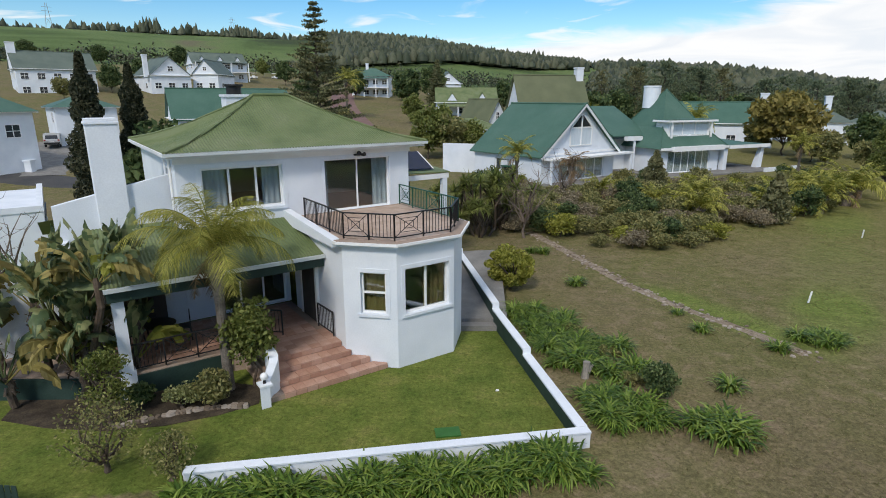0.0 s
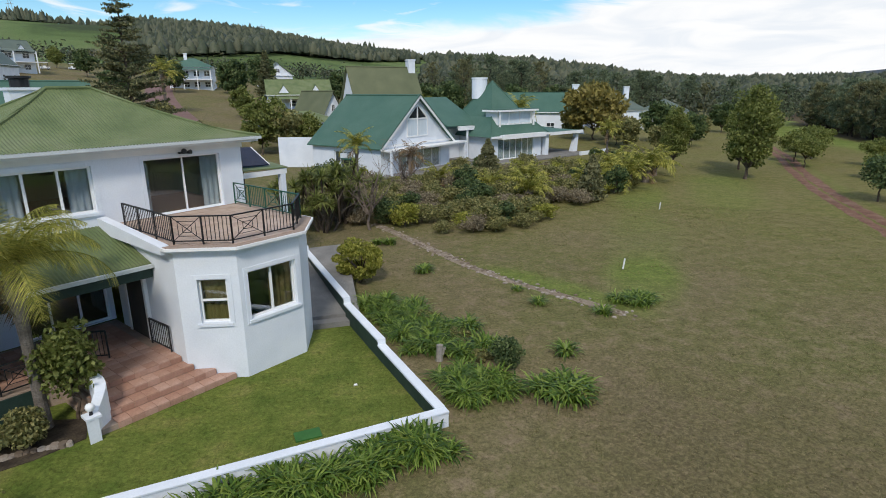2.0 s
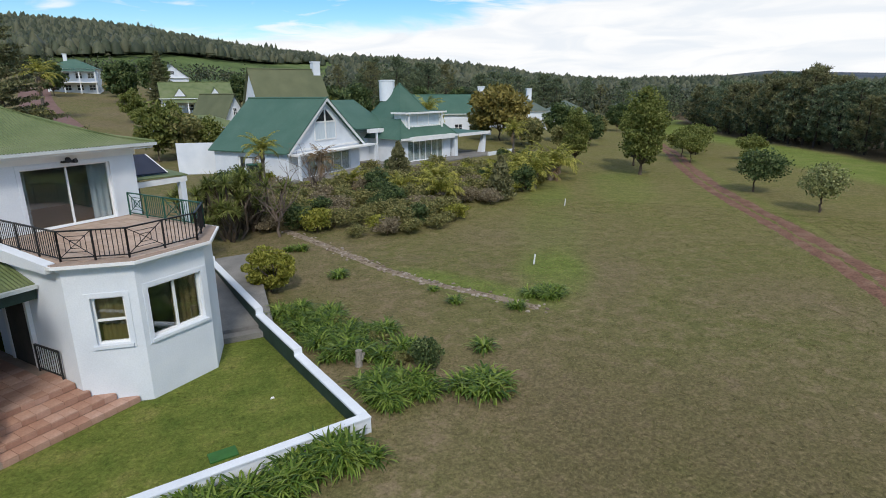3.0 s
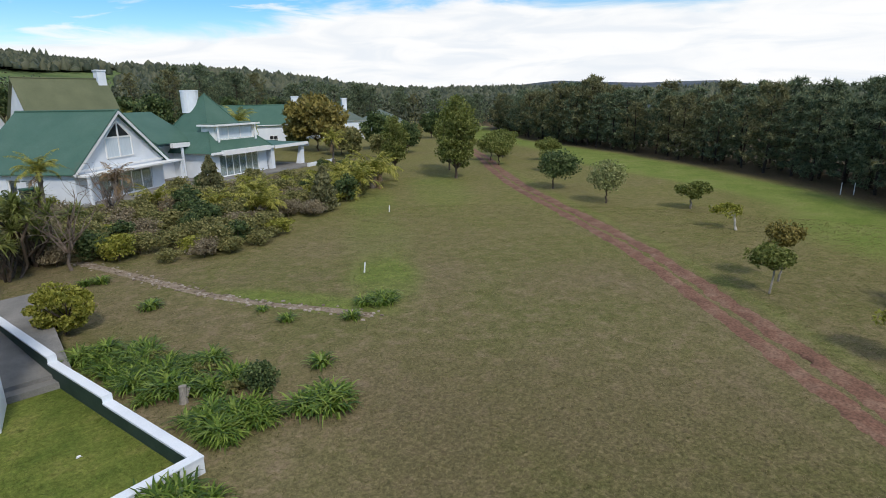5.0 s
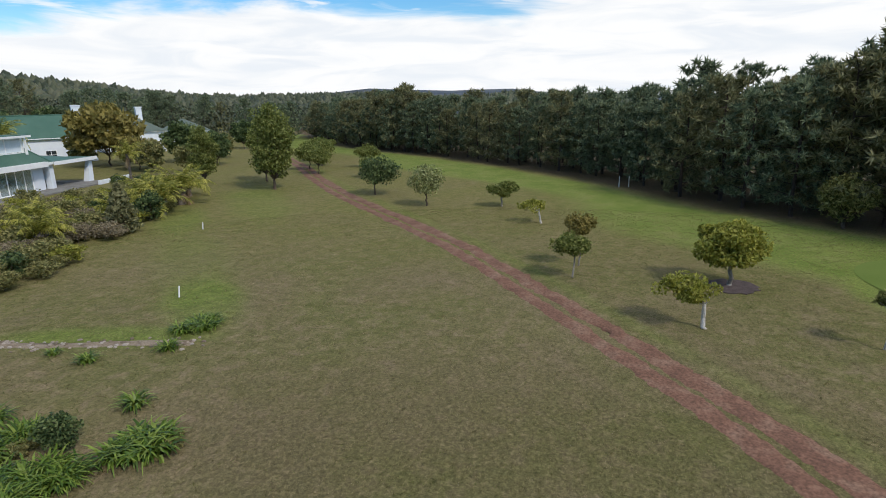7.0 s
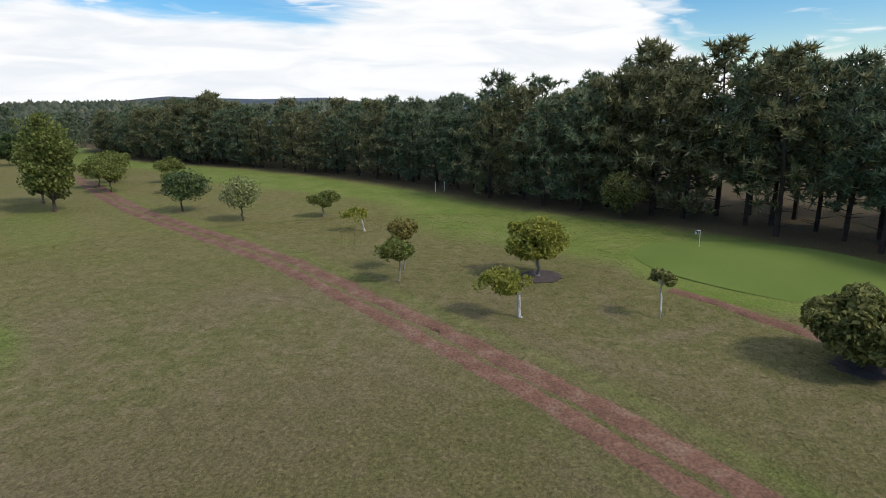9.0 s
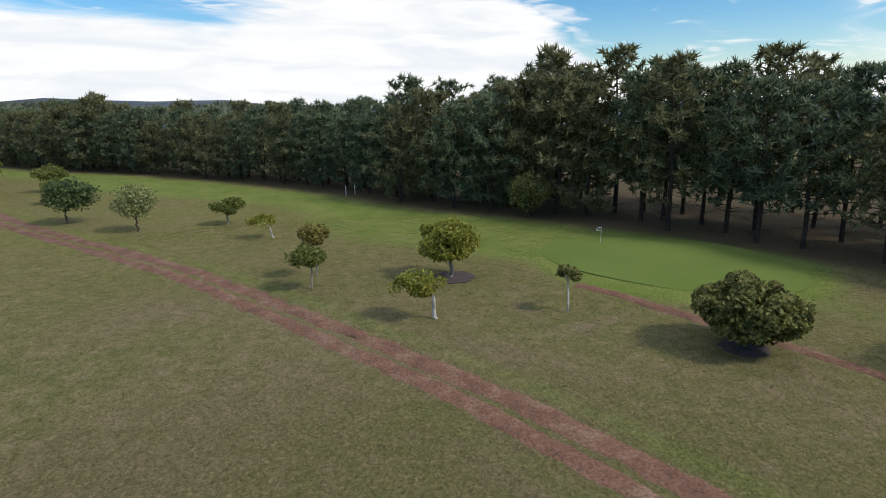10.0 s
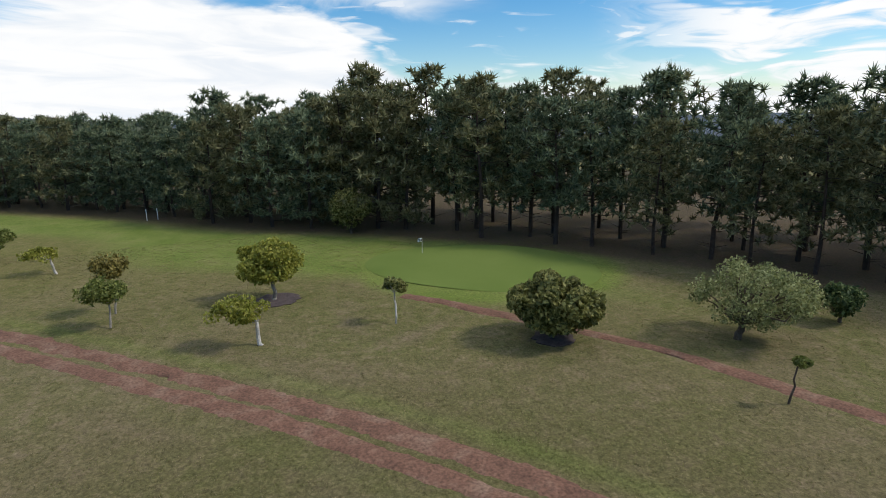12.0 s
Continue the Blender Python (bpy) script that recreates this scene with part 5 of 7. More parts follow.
cottage(-20.6, 185, 15, 10, 5.0, 3.2, 14, ROOF4, "x", "white dormered house with grey-green roof", 2, None, 4, z=12.6, porch=True, dormers=3)
cottage(-19.6, 80, 15, 9, 3.2, 3.6, 10, ROOF2, "x", "single-storey house with bottle green roof", 1, None, 3, z=2.4)
cottage(-7.0, 172, 10.5, 9, 6.0, 2.4, -8, ROOF2, "hip", "two-storey white house with green roof and verandas", 2, (-1.5, 4, 0.8, 9.5), 4, porch=True)
cottage(2.4, 135, 14, 10, 3.4, 3.2, 5, ROOF, "x", "white house with olive green roof and veranda", 1, None, 4, porch=True, dormers=2)
cottage(0.5, 190, 9, 9, 4.5, 3.6, 15, ROOF4, "y", "white gabled house with grey roof", 1, None, 2)
cottage(11.4, 86, 10.6, 9.5, 3.6, 7.4, 24, ROOF3, "x", "tall white gable house with brown-green roof", 1, (4.9, 4.75, 1.1, 12.1), 2, z=0.3)
cottage(5.4, 100, 5, 8, 2.8, 4.2, 40, ROOF3, "y", "small white gabled cottage with brown-green roof", 1, None, 1, z=0.8)
cottage(2.0, 92, 12, 8, 2.5, 1.6, 0, ROOF, "hip", "low white outbuilding with olive green roof", 1, None, 3, z=0.8)
cottage(25.6, 105, 16, 9, 4.0, 3.2, 2, ROOF2, "x", "white house with bottle green roof behind trees", 1, (6.5, 4.5, 1.2, 8.6), 4)
cottage(33.0, 118, 10, 9, 4.0, 3.0, 12, ROOF4, "hip", "white house with grey roof behind trees", 1, (2, 4, 1.0, 8.2), 3)
cottage(37.0, 130, 9, 9, 3.5, 2.4, 0, ROOF4, "hip", "white bungalow with grey-green roof", 1, None, 3)
cottage(43.0, 190, 10, 9, 3.5, 2.4, 0, ROOF4, "hip", "far white bungalow with grey-green roof", 1, None, 3)


# ---- planting ----
def limb(b, a, c, r0, r1, rng, sag=0.0, n=4, sides=5, wave=0.06):
    a, c = np.array(a, float), np.array(c, float)
    pts = []
    for i in range(n + 1):
        t = i / n
        p = a + (c - a) * t + rng.normal(size=3) * wave * np.linalg.norm(c - a) * (0 < t < 1)
        p[2] += sag * math.sin(math.pi * t)
        pts.append(tuple(p))
    b.tube(pts, [r0 + (r1 - r0) * i / n for i in range(n + 1)], sides)
    return pts


def broad_tree(name, label, seed, height, width, clear, leafm, bark, n_clumps=26, per=120, leaf=0.13, flat=0.95, lean=(0, 0), trunk_r=0.07, spread=0.0, category="tree", offset=(0, 0), hollow=0.35):
    """A tapered trunk, limbs to each clump of leaves, and an uneven crown with gaps."""
    rng = np.random.default_rng(seed)
    T = thing(name, label, category)
    wood, crown = Build(), Build()
    hw, hh = width / 2, (height - clear) / 2
    cz = clear + hh
    s0 = spread or 0.17 * min(width, (height - clear) * 1.3)
    s0 = min(s0, 0.2 * width, 0.42 * hh)
    fork = (lean[0] * 0.5, lean[1] * 0.5, clear + 0.12 * hh)
    limb(wood, (0, 0, -0.1), fork, trunk_r * 1.25, trunk_r * 0.8, rng, n=4, sides=8)
    for i in range(n_clumps):
        d = rng.normal(size=3)
        d /= np.linalg.norm(d)
        rad = rng.uniform(hollow, 1.0) ** 0.6
        s = s0 * rng.uniform(0.6, 1.2)
        c = np.array([d[0] * (hw - 1.15 * s), d[1] * (hw - 1.15 * s), d[2] * (hh - 0.8 * s) * flat]) * rad
        c += [lean[0] + offset[0], lean[1] + offset[1], cz]
        if i % 2 == 0 or n_clumps < 14:
            limb(wood, fork, c, trunk_r * 0.5, 0.012, rng, n=3, sides=4)
        v = rng.normal(size=(int(per * rng.uniform(0.6, 1.3)), 3))
        v /= np.maximum(1.0, np.linalg.norm(v, axis=1)[:, None] / 1.7)
        pts = c + v * [s * 0.8, s * 0.8, s * 0.6]
        crown.leaves(pts[pts[:, 2] > 0.06], leaf, 1.8, 0.4, rng)
    part("trunk", wood, bark, T)
    part("crown", crown, leafm, T)
    return T


def pine_tree(label, seed, height, width, leafm, clear=0.3):
    """A bare tapering trunk and rising branches, each ending in brush-like tufts of needles."""
    rng = np.random.default_rng(seed)
    T = thing("pine_tree", label, "tree", group="pine wood")
    wood, crown = Build(), Build()
    top = np.array([rng.normal() * 0.35, rng.normal() * 0.35, height * 0.95])
    trunk = limb(wood, (0, 0, -0.2), top, 0.17, 0.03, rng, n=5, sides=6, wave=0.008)
    tr = np.array(trunk)
    for k in range(62):
        t = clear + (1 - clear) * (k + rng.random()) / 62
        base = np.array([np.interp(t * height, tr[:, 2], tr[:, i]) for i in range(2)] + [min(t, 0.95) * height])
        u = (t - clear) / (1 - clear)
        reach = width / 2 * (0.5 + 0.75 * math.sin(math.pi * min(1, u * 0.8 + 0.14))) * rng.uniform(0.5, 1.1) * (1.0 - 0.6 * u ** 3)
        a = k * 2.4 + rng.normal() * 0.5
        tip = base + [math.cos(a) * reach, math.sin(a) * reach, reach * rng.uniform(0.05, 0.45)]
        if k % 2 == 0:
            wood.tube([tuple(base), tuple((base + tip) / 2 - [0, 0, 0.08]), tuple(tip)], [0.045, 0.03, 0.012], 3)
        for c in range(4):
            cc = base + (tip - base) * (1.02 - 0.2 * c) + rng.normal(size=3) * [0.26, 0.26, 0.12]
            n = 20 if c < 2 else 14
            d = rng.normal(size=(n, 3))
            d[:, 2] += 0.55
            d /= np.linalg.norm(d, axis=1)[:, None]
            w = np.cross(d, rng.normal(size=(n, 3)))
            w /= np.linalg.norm(w, axis=1)[:, None]
            ln = rng.uniform(0.38, 0.68, n)[:, None] * (1.0 if c < 2 else 0.85)
            vs = np.stack([cc + w * 0.07, cc - w * 0.07 + d * 0.03, cc + d * ln], 1).reshape(-1, 3)
            crown.add(vs.tolist(), [(3 * i, 3 * i + 1, 3 * i + 2) for i in range(n)])
    for k in range(6):
        t = rng.uniform(0.04, max(clear, 0.12))
        a = rng.uniform(0, 6.28)
        limb(wood, (0, 0, t * height), (math.cos(a) * 0.9, math.sin(a) * 0.9, t * height + 0.2), 0.03, 0.008, rng, n=1, sides=3)
    part("trunk", wood, PINEBARK, T)
    part("crown", crown, leafm, T)
    return T


def place(T, x, y, rz=0.0, s=1.0, z=None, sz=None):
    T.matrix_basis = Matrix.Translation((x, y, ground_z(x, y) if z is None else z)) @ Matrix.Rotation(rz, 4, "Z") @ Matrix.Diagonal((s, s, sz or s, 1))
    return T


def place_copy(T, x, y, rz=0.0, s=1.0, z=None, sz=None):
    c = copy_thing(T, Matrix.Identity(4))
    return place(c, x, y, rz, s, z, sz)


def scatter_copies(protos, spots, rng, smin=0.8, smax=1.2, z=None):
    """The first spots take the prototypes themselves, the rest copies."""
    for i, (x, y) in enumerate(spots):
        P = protos[int(rng.integers(len(protos)))] if i >= len(protos) else protos[i]
        s = rng.uniform(smin, smax)
        args = (x, y, rng.uniform(0, 6.28), s, z, s * rng.uniform(0.9, 1.12))
        place_copy(P, *args) if i >= len(protos) else place(P, *args)


rng = np.random.default_rng(11)
pines = [pine_tree("tall dark green pine with bare lower trunk", 100 + i, h, w, m_, cl) for i, (h, w, m_, cl) in enumerate(
    [(10.6, 5.6, PINE, 0.2), (11.0, 5.4, PINE, 0.25), (10.4, 6.0, PINE, 0.14), (10.8, 5.6, PINE2, 0.18), (9.8, 6.2, PINE, 0.05), (9.4, 6.0, PINE2, 0.04)])]
HEIGHTS = (10.6, 11.0, 10.4, 10.8, 9.8, 9.4)
line = resample(FOREST, 1.0)
spots = []
for row, (back, gap) in enumerate(((0.8, 2.5), (3.4, 2.7), (6.8, 3.4), (12.0, 4.6))):
    dist = 0.0
    for i in range(1, len(line)):
        seg = line[i] - line[i - 1]
        dist += np.linalg.norm(seg)
        if dist > gap:
            dist = rng.uniform(-0.8, 0.8)
            d = seg / np.linalg.norm(seg)
            nrm = np.array([-d[1], d[0]])
            p = line[i] + nrm * (back + rng.normal() * 0.7)
            spots.append((p[0], p[1], row))
order = rng.permutation(len(spots))
first = set()
for j in order:
    x, y, row = spots[j]
    bearing = math.degrees(math.atan2(x, y))
    edge = math.hypot(x, y) - (0.8, 3.4, 6.8, 12.0)[row] * 0.7
    rise = np.interp(bearing, [48, 52, 57, 61, 65, 73, 78, 82, 85, 91, 97, 100, 104, 112, 116, 122, 131, 135, 140, 144], [0.4, 0.3, 1.6, 0.5, 0.75, 0.8, 0.4, 1.3, 2.2, 3.3, 3.5, 4.2, 4.55, 4.4, 4.0, 3.5, 3.5, 2.3, 2.6, 3.7])
    tall = (8.2 + edge * math.tan(radians(rise))) / 10.6
    open_ = bearing > 103
    pool = (0, 1, 3) if open_ else (4, 5, 4, 5, 2) if row < 2 else (0, 2, 3, 4)
    k = int(rng.choice(pool))
    s = tall * rng.uniform(0.8, 1.08) * (0.95 if row == 0 else 1.0) * (10.6 / HEIGHTS[k])
    args = (x, y, rng.uniform(0, 6.28), s)
    if k in first:
        place_copy(pines[k], *args)
    else:
        first.add(k)
        place(pines[k], *args)

# pines standing behind the village roofs
rng = np.random.default_rng(12)
for i in range(46):
    a = rng.uniform(14.5, 50) if i % 3 else rng.uniform(18, 36)
    r = rng.uniform(125, 200)
    x, y = r * math.sin(radians(a)), r * math.cos(radians(a))
    place_copy(pines[int(rng.integers(6))], x, y, rng.uniform(0, 6.28), np.interp(a, [14, 25, 38, 50], [1.25, 1.15, 0.95, 0.8]) * rng.uniform(0.7, 1.1))

# orchard and field trees
ORCH = "small orchard tree on dry grass"
place(broad_tree("fruit_tree", "round leafy green fruit tree in a bark ring", 21, 3.1, 3.45, 0.8, LEAFY, GREYBARK, 46, 190, 0.105, 0.95, trunk_r=0.09, spread=0.36), 26.9, 0.43)
place(broad_tree("fruit_tree", "leaning yellow-green fruit tree with whitewashed trunk", 22, 2.1, 2.4, 0.85, LEAFY, LIMEBARK, 22, 120, 0.085, 0.8, lean=(-0.03, 0.3), offset=(-0.03, 0.5), trunk_r=0.075), 21.3, 0.9)
place(broad_tree("fruit_tree", "slender fruit tree with bright green leaves", 23, 2.35, 2.0, 0.95, LEAF, GREYBARK, 22, 130, 0.085, 0.9, trunk_r=0.04, offset=(-0.05, 0.2)), 25.3, 6.95)
place(broad_tree("fruit_tree", "small tree with orange-brown leaves", 24, 2.9, 1.85, 1.5, LEAFO, GREYBARK, 18, 130, 0.085, 0.9, trunk_r=0.04), 27.3, 7.3)
place(broad_tree("sapling", "thin sapling tied to a pale stake", 25, 2.1, 1.3, 1.28, DOME, LIMEBARK, 12, 60, 0.09, 0.9, trunk_r=0.035), 21.95, -4.4)
place(broad_tree("dome_tree", "dense dome-shaped evergreen tree clipped round", 26, 2.62, 3.75, 0.3, DOME, BARK, 110, 170, 0.12, 0.95, trunk_r=0.08, spread=0.3, hollow=0.6), 18.25, -9.8)
place(broad_tree("olive_tree", "spreading grey-green olive tree with dark trunk", 27, 3.2, 4.75, 0.45, OLIVE, BARK, 60, 190, 0.07, 0.95, lean=(-0.1, -0.15), offset=(-0.2, -0.15), trunk_r=0.13, spread=0.4, hollow=0.5), 16.0, -16.3)
place(broad_tree("sapling", "bent young sapling beside the dirt path", 28, 1.6, 0.58, 1.13, LEAF, BARK, 8, 60, 0.065, 0.9, lean=(-0.17, -0.14), trunk_r=0.03), 11.52, -13.85)
place(broad_tree("bush", "round dark green bush at the wood's edge", 29, 1.7, 1.9, 0.25, LEAFD, BARK, 26, 110, 0.1, 0.95, category="bush"), 16.1, -21.5)
place(broad_tree("field_tree", "leafy green tree standing before the pines", 30, 3.6, 3.35, 0.3, DOME, BARK, 46, 140, 0.13, 0.97, trunk_r=0.1), 42.3, -5.3)
place(broad_tree("fruit_tree", ORCH, 31, 2.2, 2.65, 0.65, LEAF, GREYBARK, 26, 110, 0.11, 0.9), 41.2, 17.35)
place(broad_tree("fruit_tree", "spreading pale green orchard tree", 32, 1.8, 2.35, 0.7, LEAFY, LIMEBARK, 16, 70, 0.1, 0.8, lean=(-0.1, 0.3), offset=(-0.1, 0.25)), 36.3, 12.4)
place(broad_tree("fruit_tree", "spreading olive-green orchard tree", 33, 3.5, 3.5, 0.75, OLIVE, BARK, 34, 90, 0.12, 0.9), 39.0, 23.1)
place(broad_tree("fruit_tree", "spreading dark green orchard tree", 34, 3.85, 4.5, 0.75, LEAFD, BARK, 42, 90, 0.13, 0.9, offset=(0.3, -0.45)), 42.3, 30.5)
orch = broad_tree("fruit_tree", ORCH, 35, 3.8, 4.4, 0.9, LEAF, BARK, 34, 110, 0.14, 0.8)
place(orch, 56.0, 50.5)
for x, y, s in ((53, 46.5, 0.9), (60, 52, 1.0), (61, 45, 0.85), (65, 57, 1.0), (52.5, 38.5, 0.7), (70, 60, 0.9)):
    place_copy(orch, x, y, x, s)
tall = broad_tree("field_tree", "tall green multi-stemmed tree at the shrub edge", 36, 8.8, 4.9, 0.5, LEAF, BARK, 80, 120, 0.17, 0.98, trunk_r=0.14, spread=0.7)
place(tall, 41.3, 42.1)
place_copy(tall, 45.5, 47.5, 2.0, 0.8)
place_copy(tall, 41.0, 52.0, 1.0, 0.75)

# shrub belt between the gardens and the open field
shr = [broad_tree("shrub", "dense olive-green shrub in the wild belt", 40, 1.6, 2.4, 0.1, SHRUB, BARK, 26, 62, 0.1, 0.95, trunk_r=0.025, spread=0.34, category="shrub"),
       broad_tree("shrub", "twiggy brown shrub in the wild belt", 41, 1.5, 2.3, 0.1, SHRUBB, BARK, 26, 66, 0.075, 0.95, trunk_r=0.025, spread=0.34, category="shrub"),
       broad_tree("shrub", "yellow-green shrub in the wild belt", 42, 1.5, 2.1, 0.1, LEAFY, BARK, 24, 62, 0.095, 0.95, trunk_r=0.025, spread=0.32, category="shrub"),
       broad_tree("shrub", "dark green shrub in the wild belt", 43, 2.1, 2.2, 0.1, LEAFD, BARK, 26, 60, 0.11, 0.95, trunk_r=0.025, spread=0.34, category="shrub")]
rng = np.random.default_rng(5)
EDGE = [(1.5, 33.5), (5.8, 31.8), (10.1, 29.3), (12.1, 27.2), (16.4, 31.0), (21.3, 35.2), (29.3, 40.5), (35.0, 47.0), (40.0, 54.5)]
ex_, ey_ = [p[0] for p in EDGE], [p[1] for p in EDGE]
belt = []
while len(belt) < 185:
    x = rng.uniform(2.5, 39)
    y = np.interp(x, ex_, ey_) + 1.0 + abs(rng.normal()) * 9.0
    if y > 60 or (y > 55 and 10 < x < 34):
        continue
    if all(math.hypot(x - a, y - c) > 0.95 for a, c in belt):
        belt.append((x, y))
for i, (x, y) in enumerate(belt):
    k = i if i < 4 else int(rng.choice(4, p=[0.5, 0.22, 0.22, 0.06]))
    s = rng.uniform(0.7, 1.15) * np.interp(y, [30, 42, 60], [0.95, 1.2, 1.05])
    args = (x, y, rng.uniform(0, 6.28), s, None, s * rng.uniform(0.6, 0.95))
    place(shr[k], *args) if i < 4 else place_copy(shr[k], *args)
big = [broad_tree("tree", "bushy olive-green tree among the houses", 50, 5.0, 5.0, 0.5, SHRUB, BARK, 46, 75, 0.25, 0.95, spread=0.6),
       broad_tree("tree", "rounded orange-brown tree among the houses", 51, 5.6, 6.4, 0.5, LEAFO, BARK, 56, 80, 0.25, 0.95, spread=0.65),
       broad_tree("tree", "dense dark green tree among the houses", 52, 6.5, 5.6, 0.6, LEAFD, BARK, 56, 80, 0.27, 0.95, spread=0.65),
       broad_tree("tree", "light green tree among the houses", 53, 6.0, 5.0, 0.8, LEAF, BARK, 46, 75, 0.25, 0.95, spread=0.6)]
VILLAGE = [(0, 0.5, 76, 1.2), (1, 30.8, 95, 1.8), (2, -26, 40, 1.1), (3, -1.5, 75, 1.2), (0, 2.0, 80, 1.0), (3, 0, 84, 1.1), (2, 14.5, 100, 1.35), (2, 16.5, 104, 1.4), (2, 36.5, 95, 1.0), (0, 34, 84, 0.9), (1, 33, 88, 0.9), (0, 37, 80, 0.8), (2, 39.5, 88, 0.8), (0, 40, 100, 0.9), (2, 23, 125, 1.3), (2, 27, 130, 1.3), (0, -10, 95, 1.0), (2, -13, 120, 1.2), (2, -8.5, 160, 1.2), (1, -4.0, 165, 0.9), (3, -3, 115, 1.0), (0, 4.5, 105, 0.8), (2, 8, 130, 1.3), (2, 6, 150, 1.3), (2, -27, 165, 1.1), (2, -29.5, 150, 1.0), (2, -15, 190, 1.2), (3, -17, 215, 1.1), (2, -24, 240, 1.2), (2, -30, 260, 1.2), (2, -35, 250, 1.2), (3, 3.2, 76, 0.9), (0, 29.0, 98, 1.0), (2, 20, 130, 1.2), (2, 30.5, 140, 1.3), (2, 42, 120, 0.9), (0, -33, 140, 0.9), (2, -3.5, 150, 1.5), (2, -1, 170, 1.6)]
used = set()
for k, a, r, s in VILLAGE:
    x, y = r * math.sin(radians(a)), r * math.cos(radians(a))
    if k in used:
        place_copy(big[k], x, y, a * 3.7, s)
    else:
        used.add(k)
        place(big[k], x, y, a * 3.7, s)


# far woods: hedgerows and hill woods, one joined mesh
def far_woods():
    rng = np.random.default_rng(9)
    near, far = Build(), Build()
    RING = [(1.0, 0.0), (0.92, 0.4), (0.55, 0.78)]

    def at(a, r):
        return r * math.sin(radians(a)), r * math.cos(radians(a))

    def leafy(x, y, h, w, n=60, leaf=0.5):
        """A near clump: many small leaves in a few uneven heads."""
        z = ground_z(x, y)
        for k in range(3):
            c = np.array([x, y, z]) + [rng.normal() * w * 0.22, rng.normal() * w * 0.22, h * rng.uniform(0.35, 0.75)]
            near.leaves(c + rng.normal(size=(n // 3, 3)) * [w * 0.17, w * 0.17, h * 0.16], leaf, 1.6, 0.3, rng)

    def crowns(x, y, h, w, n=3):
        """A far clump: a few uneven tree heads."""
        z = ground_z(x, y)
        for k in range(n):
            cx, cy = x + rng.normal() * w * 0.35, y + rng.normal() * w * 0.35
            r, hh, o = w * rng.uniform(0.14, 0.3), h * rng.uniform(0.6, 1.1), rng.uniform(0, 1)
            vs = [(cx + math.cos(o + q * 1.257) * r * f * rng.uniform(0.65, 1.2), cy + math.sin(o + q * 1.257) * r * f * rng.uniform(0.65, 1.2), z + hh * (0.12 + 0.88 * g) * rng.uniform(0.92, 1.06)) for f, g in RING for q in range(5)]
            vs.append((cx + rng.normal() * r * 0.2, cy + rng.normal() * r * 0.2, z + hh * 1.08))
            fs = [(5 * m + q, 5 * m + (q + 1) % 5, 5 * m + 5 + (q + 1) % 5, 5 * m + 5 + q) for m in range(2) for q in range(5)]
            far.add(vs, fs + [(10 + q, 10 + (q + 1) % 5, 15) for q in range(5)])

    for a in np.arange(-42, 36, 0.25):           # hedgerow below the fields
        x, y = at(a + rng.normal() * 0.1, 285 + rng.normal() * 14)
        if rng.random() < 0.85:
            leafy(x, y, rng.uniform(5, 10), rng.uniform(6, 10), 60, 0.75)
    for a in np.arange(-42, 45, 0.1):            # wooded ridge
        x, y = at(a, 960 + rng.normal() * 25)
        if a > -12 or rng.random() < 0.5:
            crowns(x, y, rng.uniform(6, 13), rng.uniform(14, 20), 3)
    for a, r, h in ((-26.2, 930, 20), (-22.9, 930, 17), (-18.8, 930, 16), (-19.4, 930, 15), (-18.0, 930, 15), (9.0, 930, 18), (12.0, 900, 12)):
        for k in range(5):
            crowns(*at(a + rng.normal() * 0.15, r), h, 16, 3)
    for i in range(2300):                        # dark wooded hill behind the village
        a = rng.uniform(-11, 13)
        x, y = at(a, rng.uniform(np.interp(a, [-11, -3, 5, 13], [470, 500, 620, 800]), 985))
        crowns(x, y, rng.uniform(8, 13), rng.uniform(16, 26), 3)
    for i in range(1500):
        a = rng.uniform(15, 46)
        x, y = at(a, rng.uniform(430, 985))
        crowns(x, y, rng.uniform(6, 12), rng.uniform(16, 28), 3)
    for i in range(760):                         # woods between the village and the valley
        a = rng.uniform(14, 62)
        r = rng.uniform(150, 430) if a > 20 else rng.uniform(170, 430)
        if a > 45 and r < 190:
            continue
        leafy(*at(a, r), rng.uniform(4, 8.5), rng.uniform(6, 10), 66, 0.012 * 40 + r * 0.0009)
    for i in range(700):
        a, r = rng.uniform(35, 80), rng.uniform(430, 1200)
        crowns(*at(a, r), rng.uniform(7, 12), rng.uniform(16, 28), 3)
    tagged(part("hedgerow_woods", near, FARWOOD), "dark mixed hedgerows and woods beyond the village", "woods", kind="stuff")
    tagged(part("far_woods", far, FARWOOD, smooth=True), "dark woods on the far slopes", "woods", kind="stuff")


far_woods()


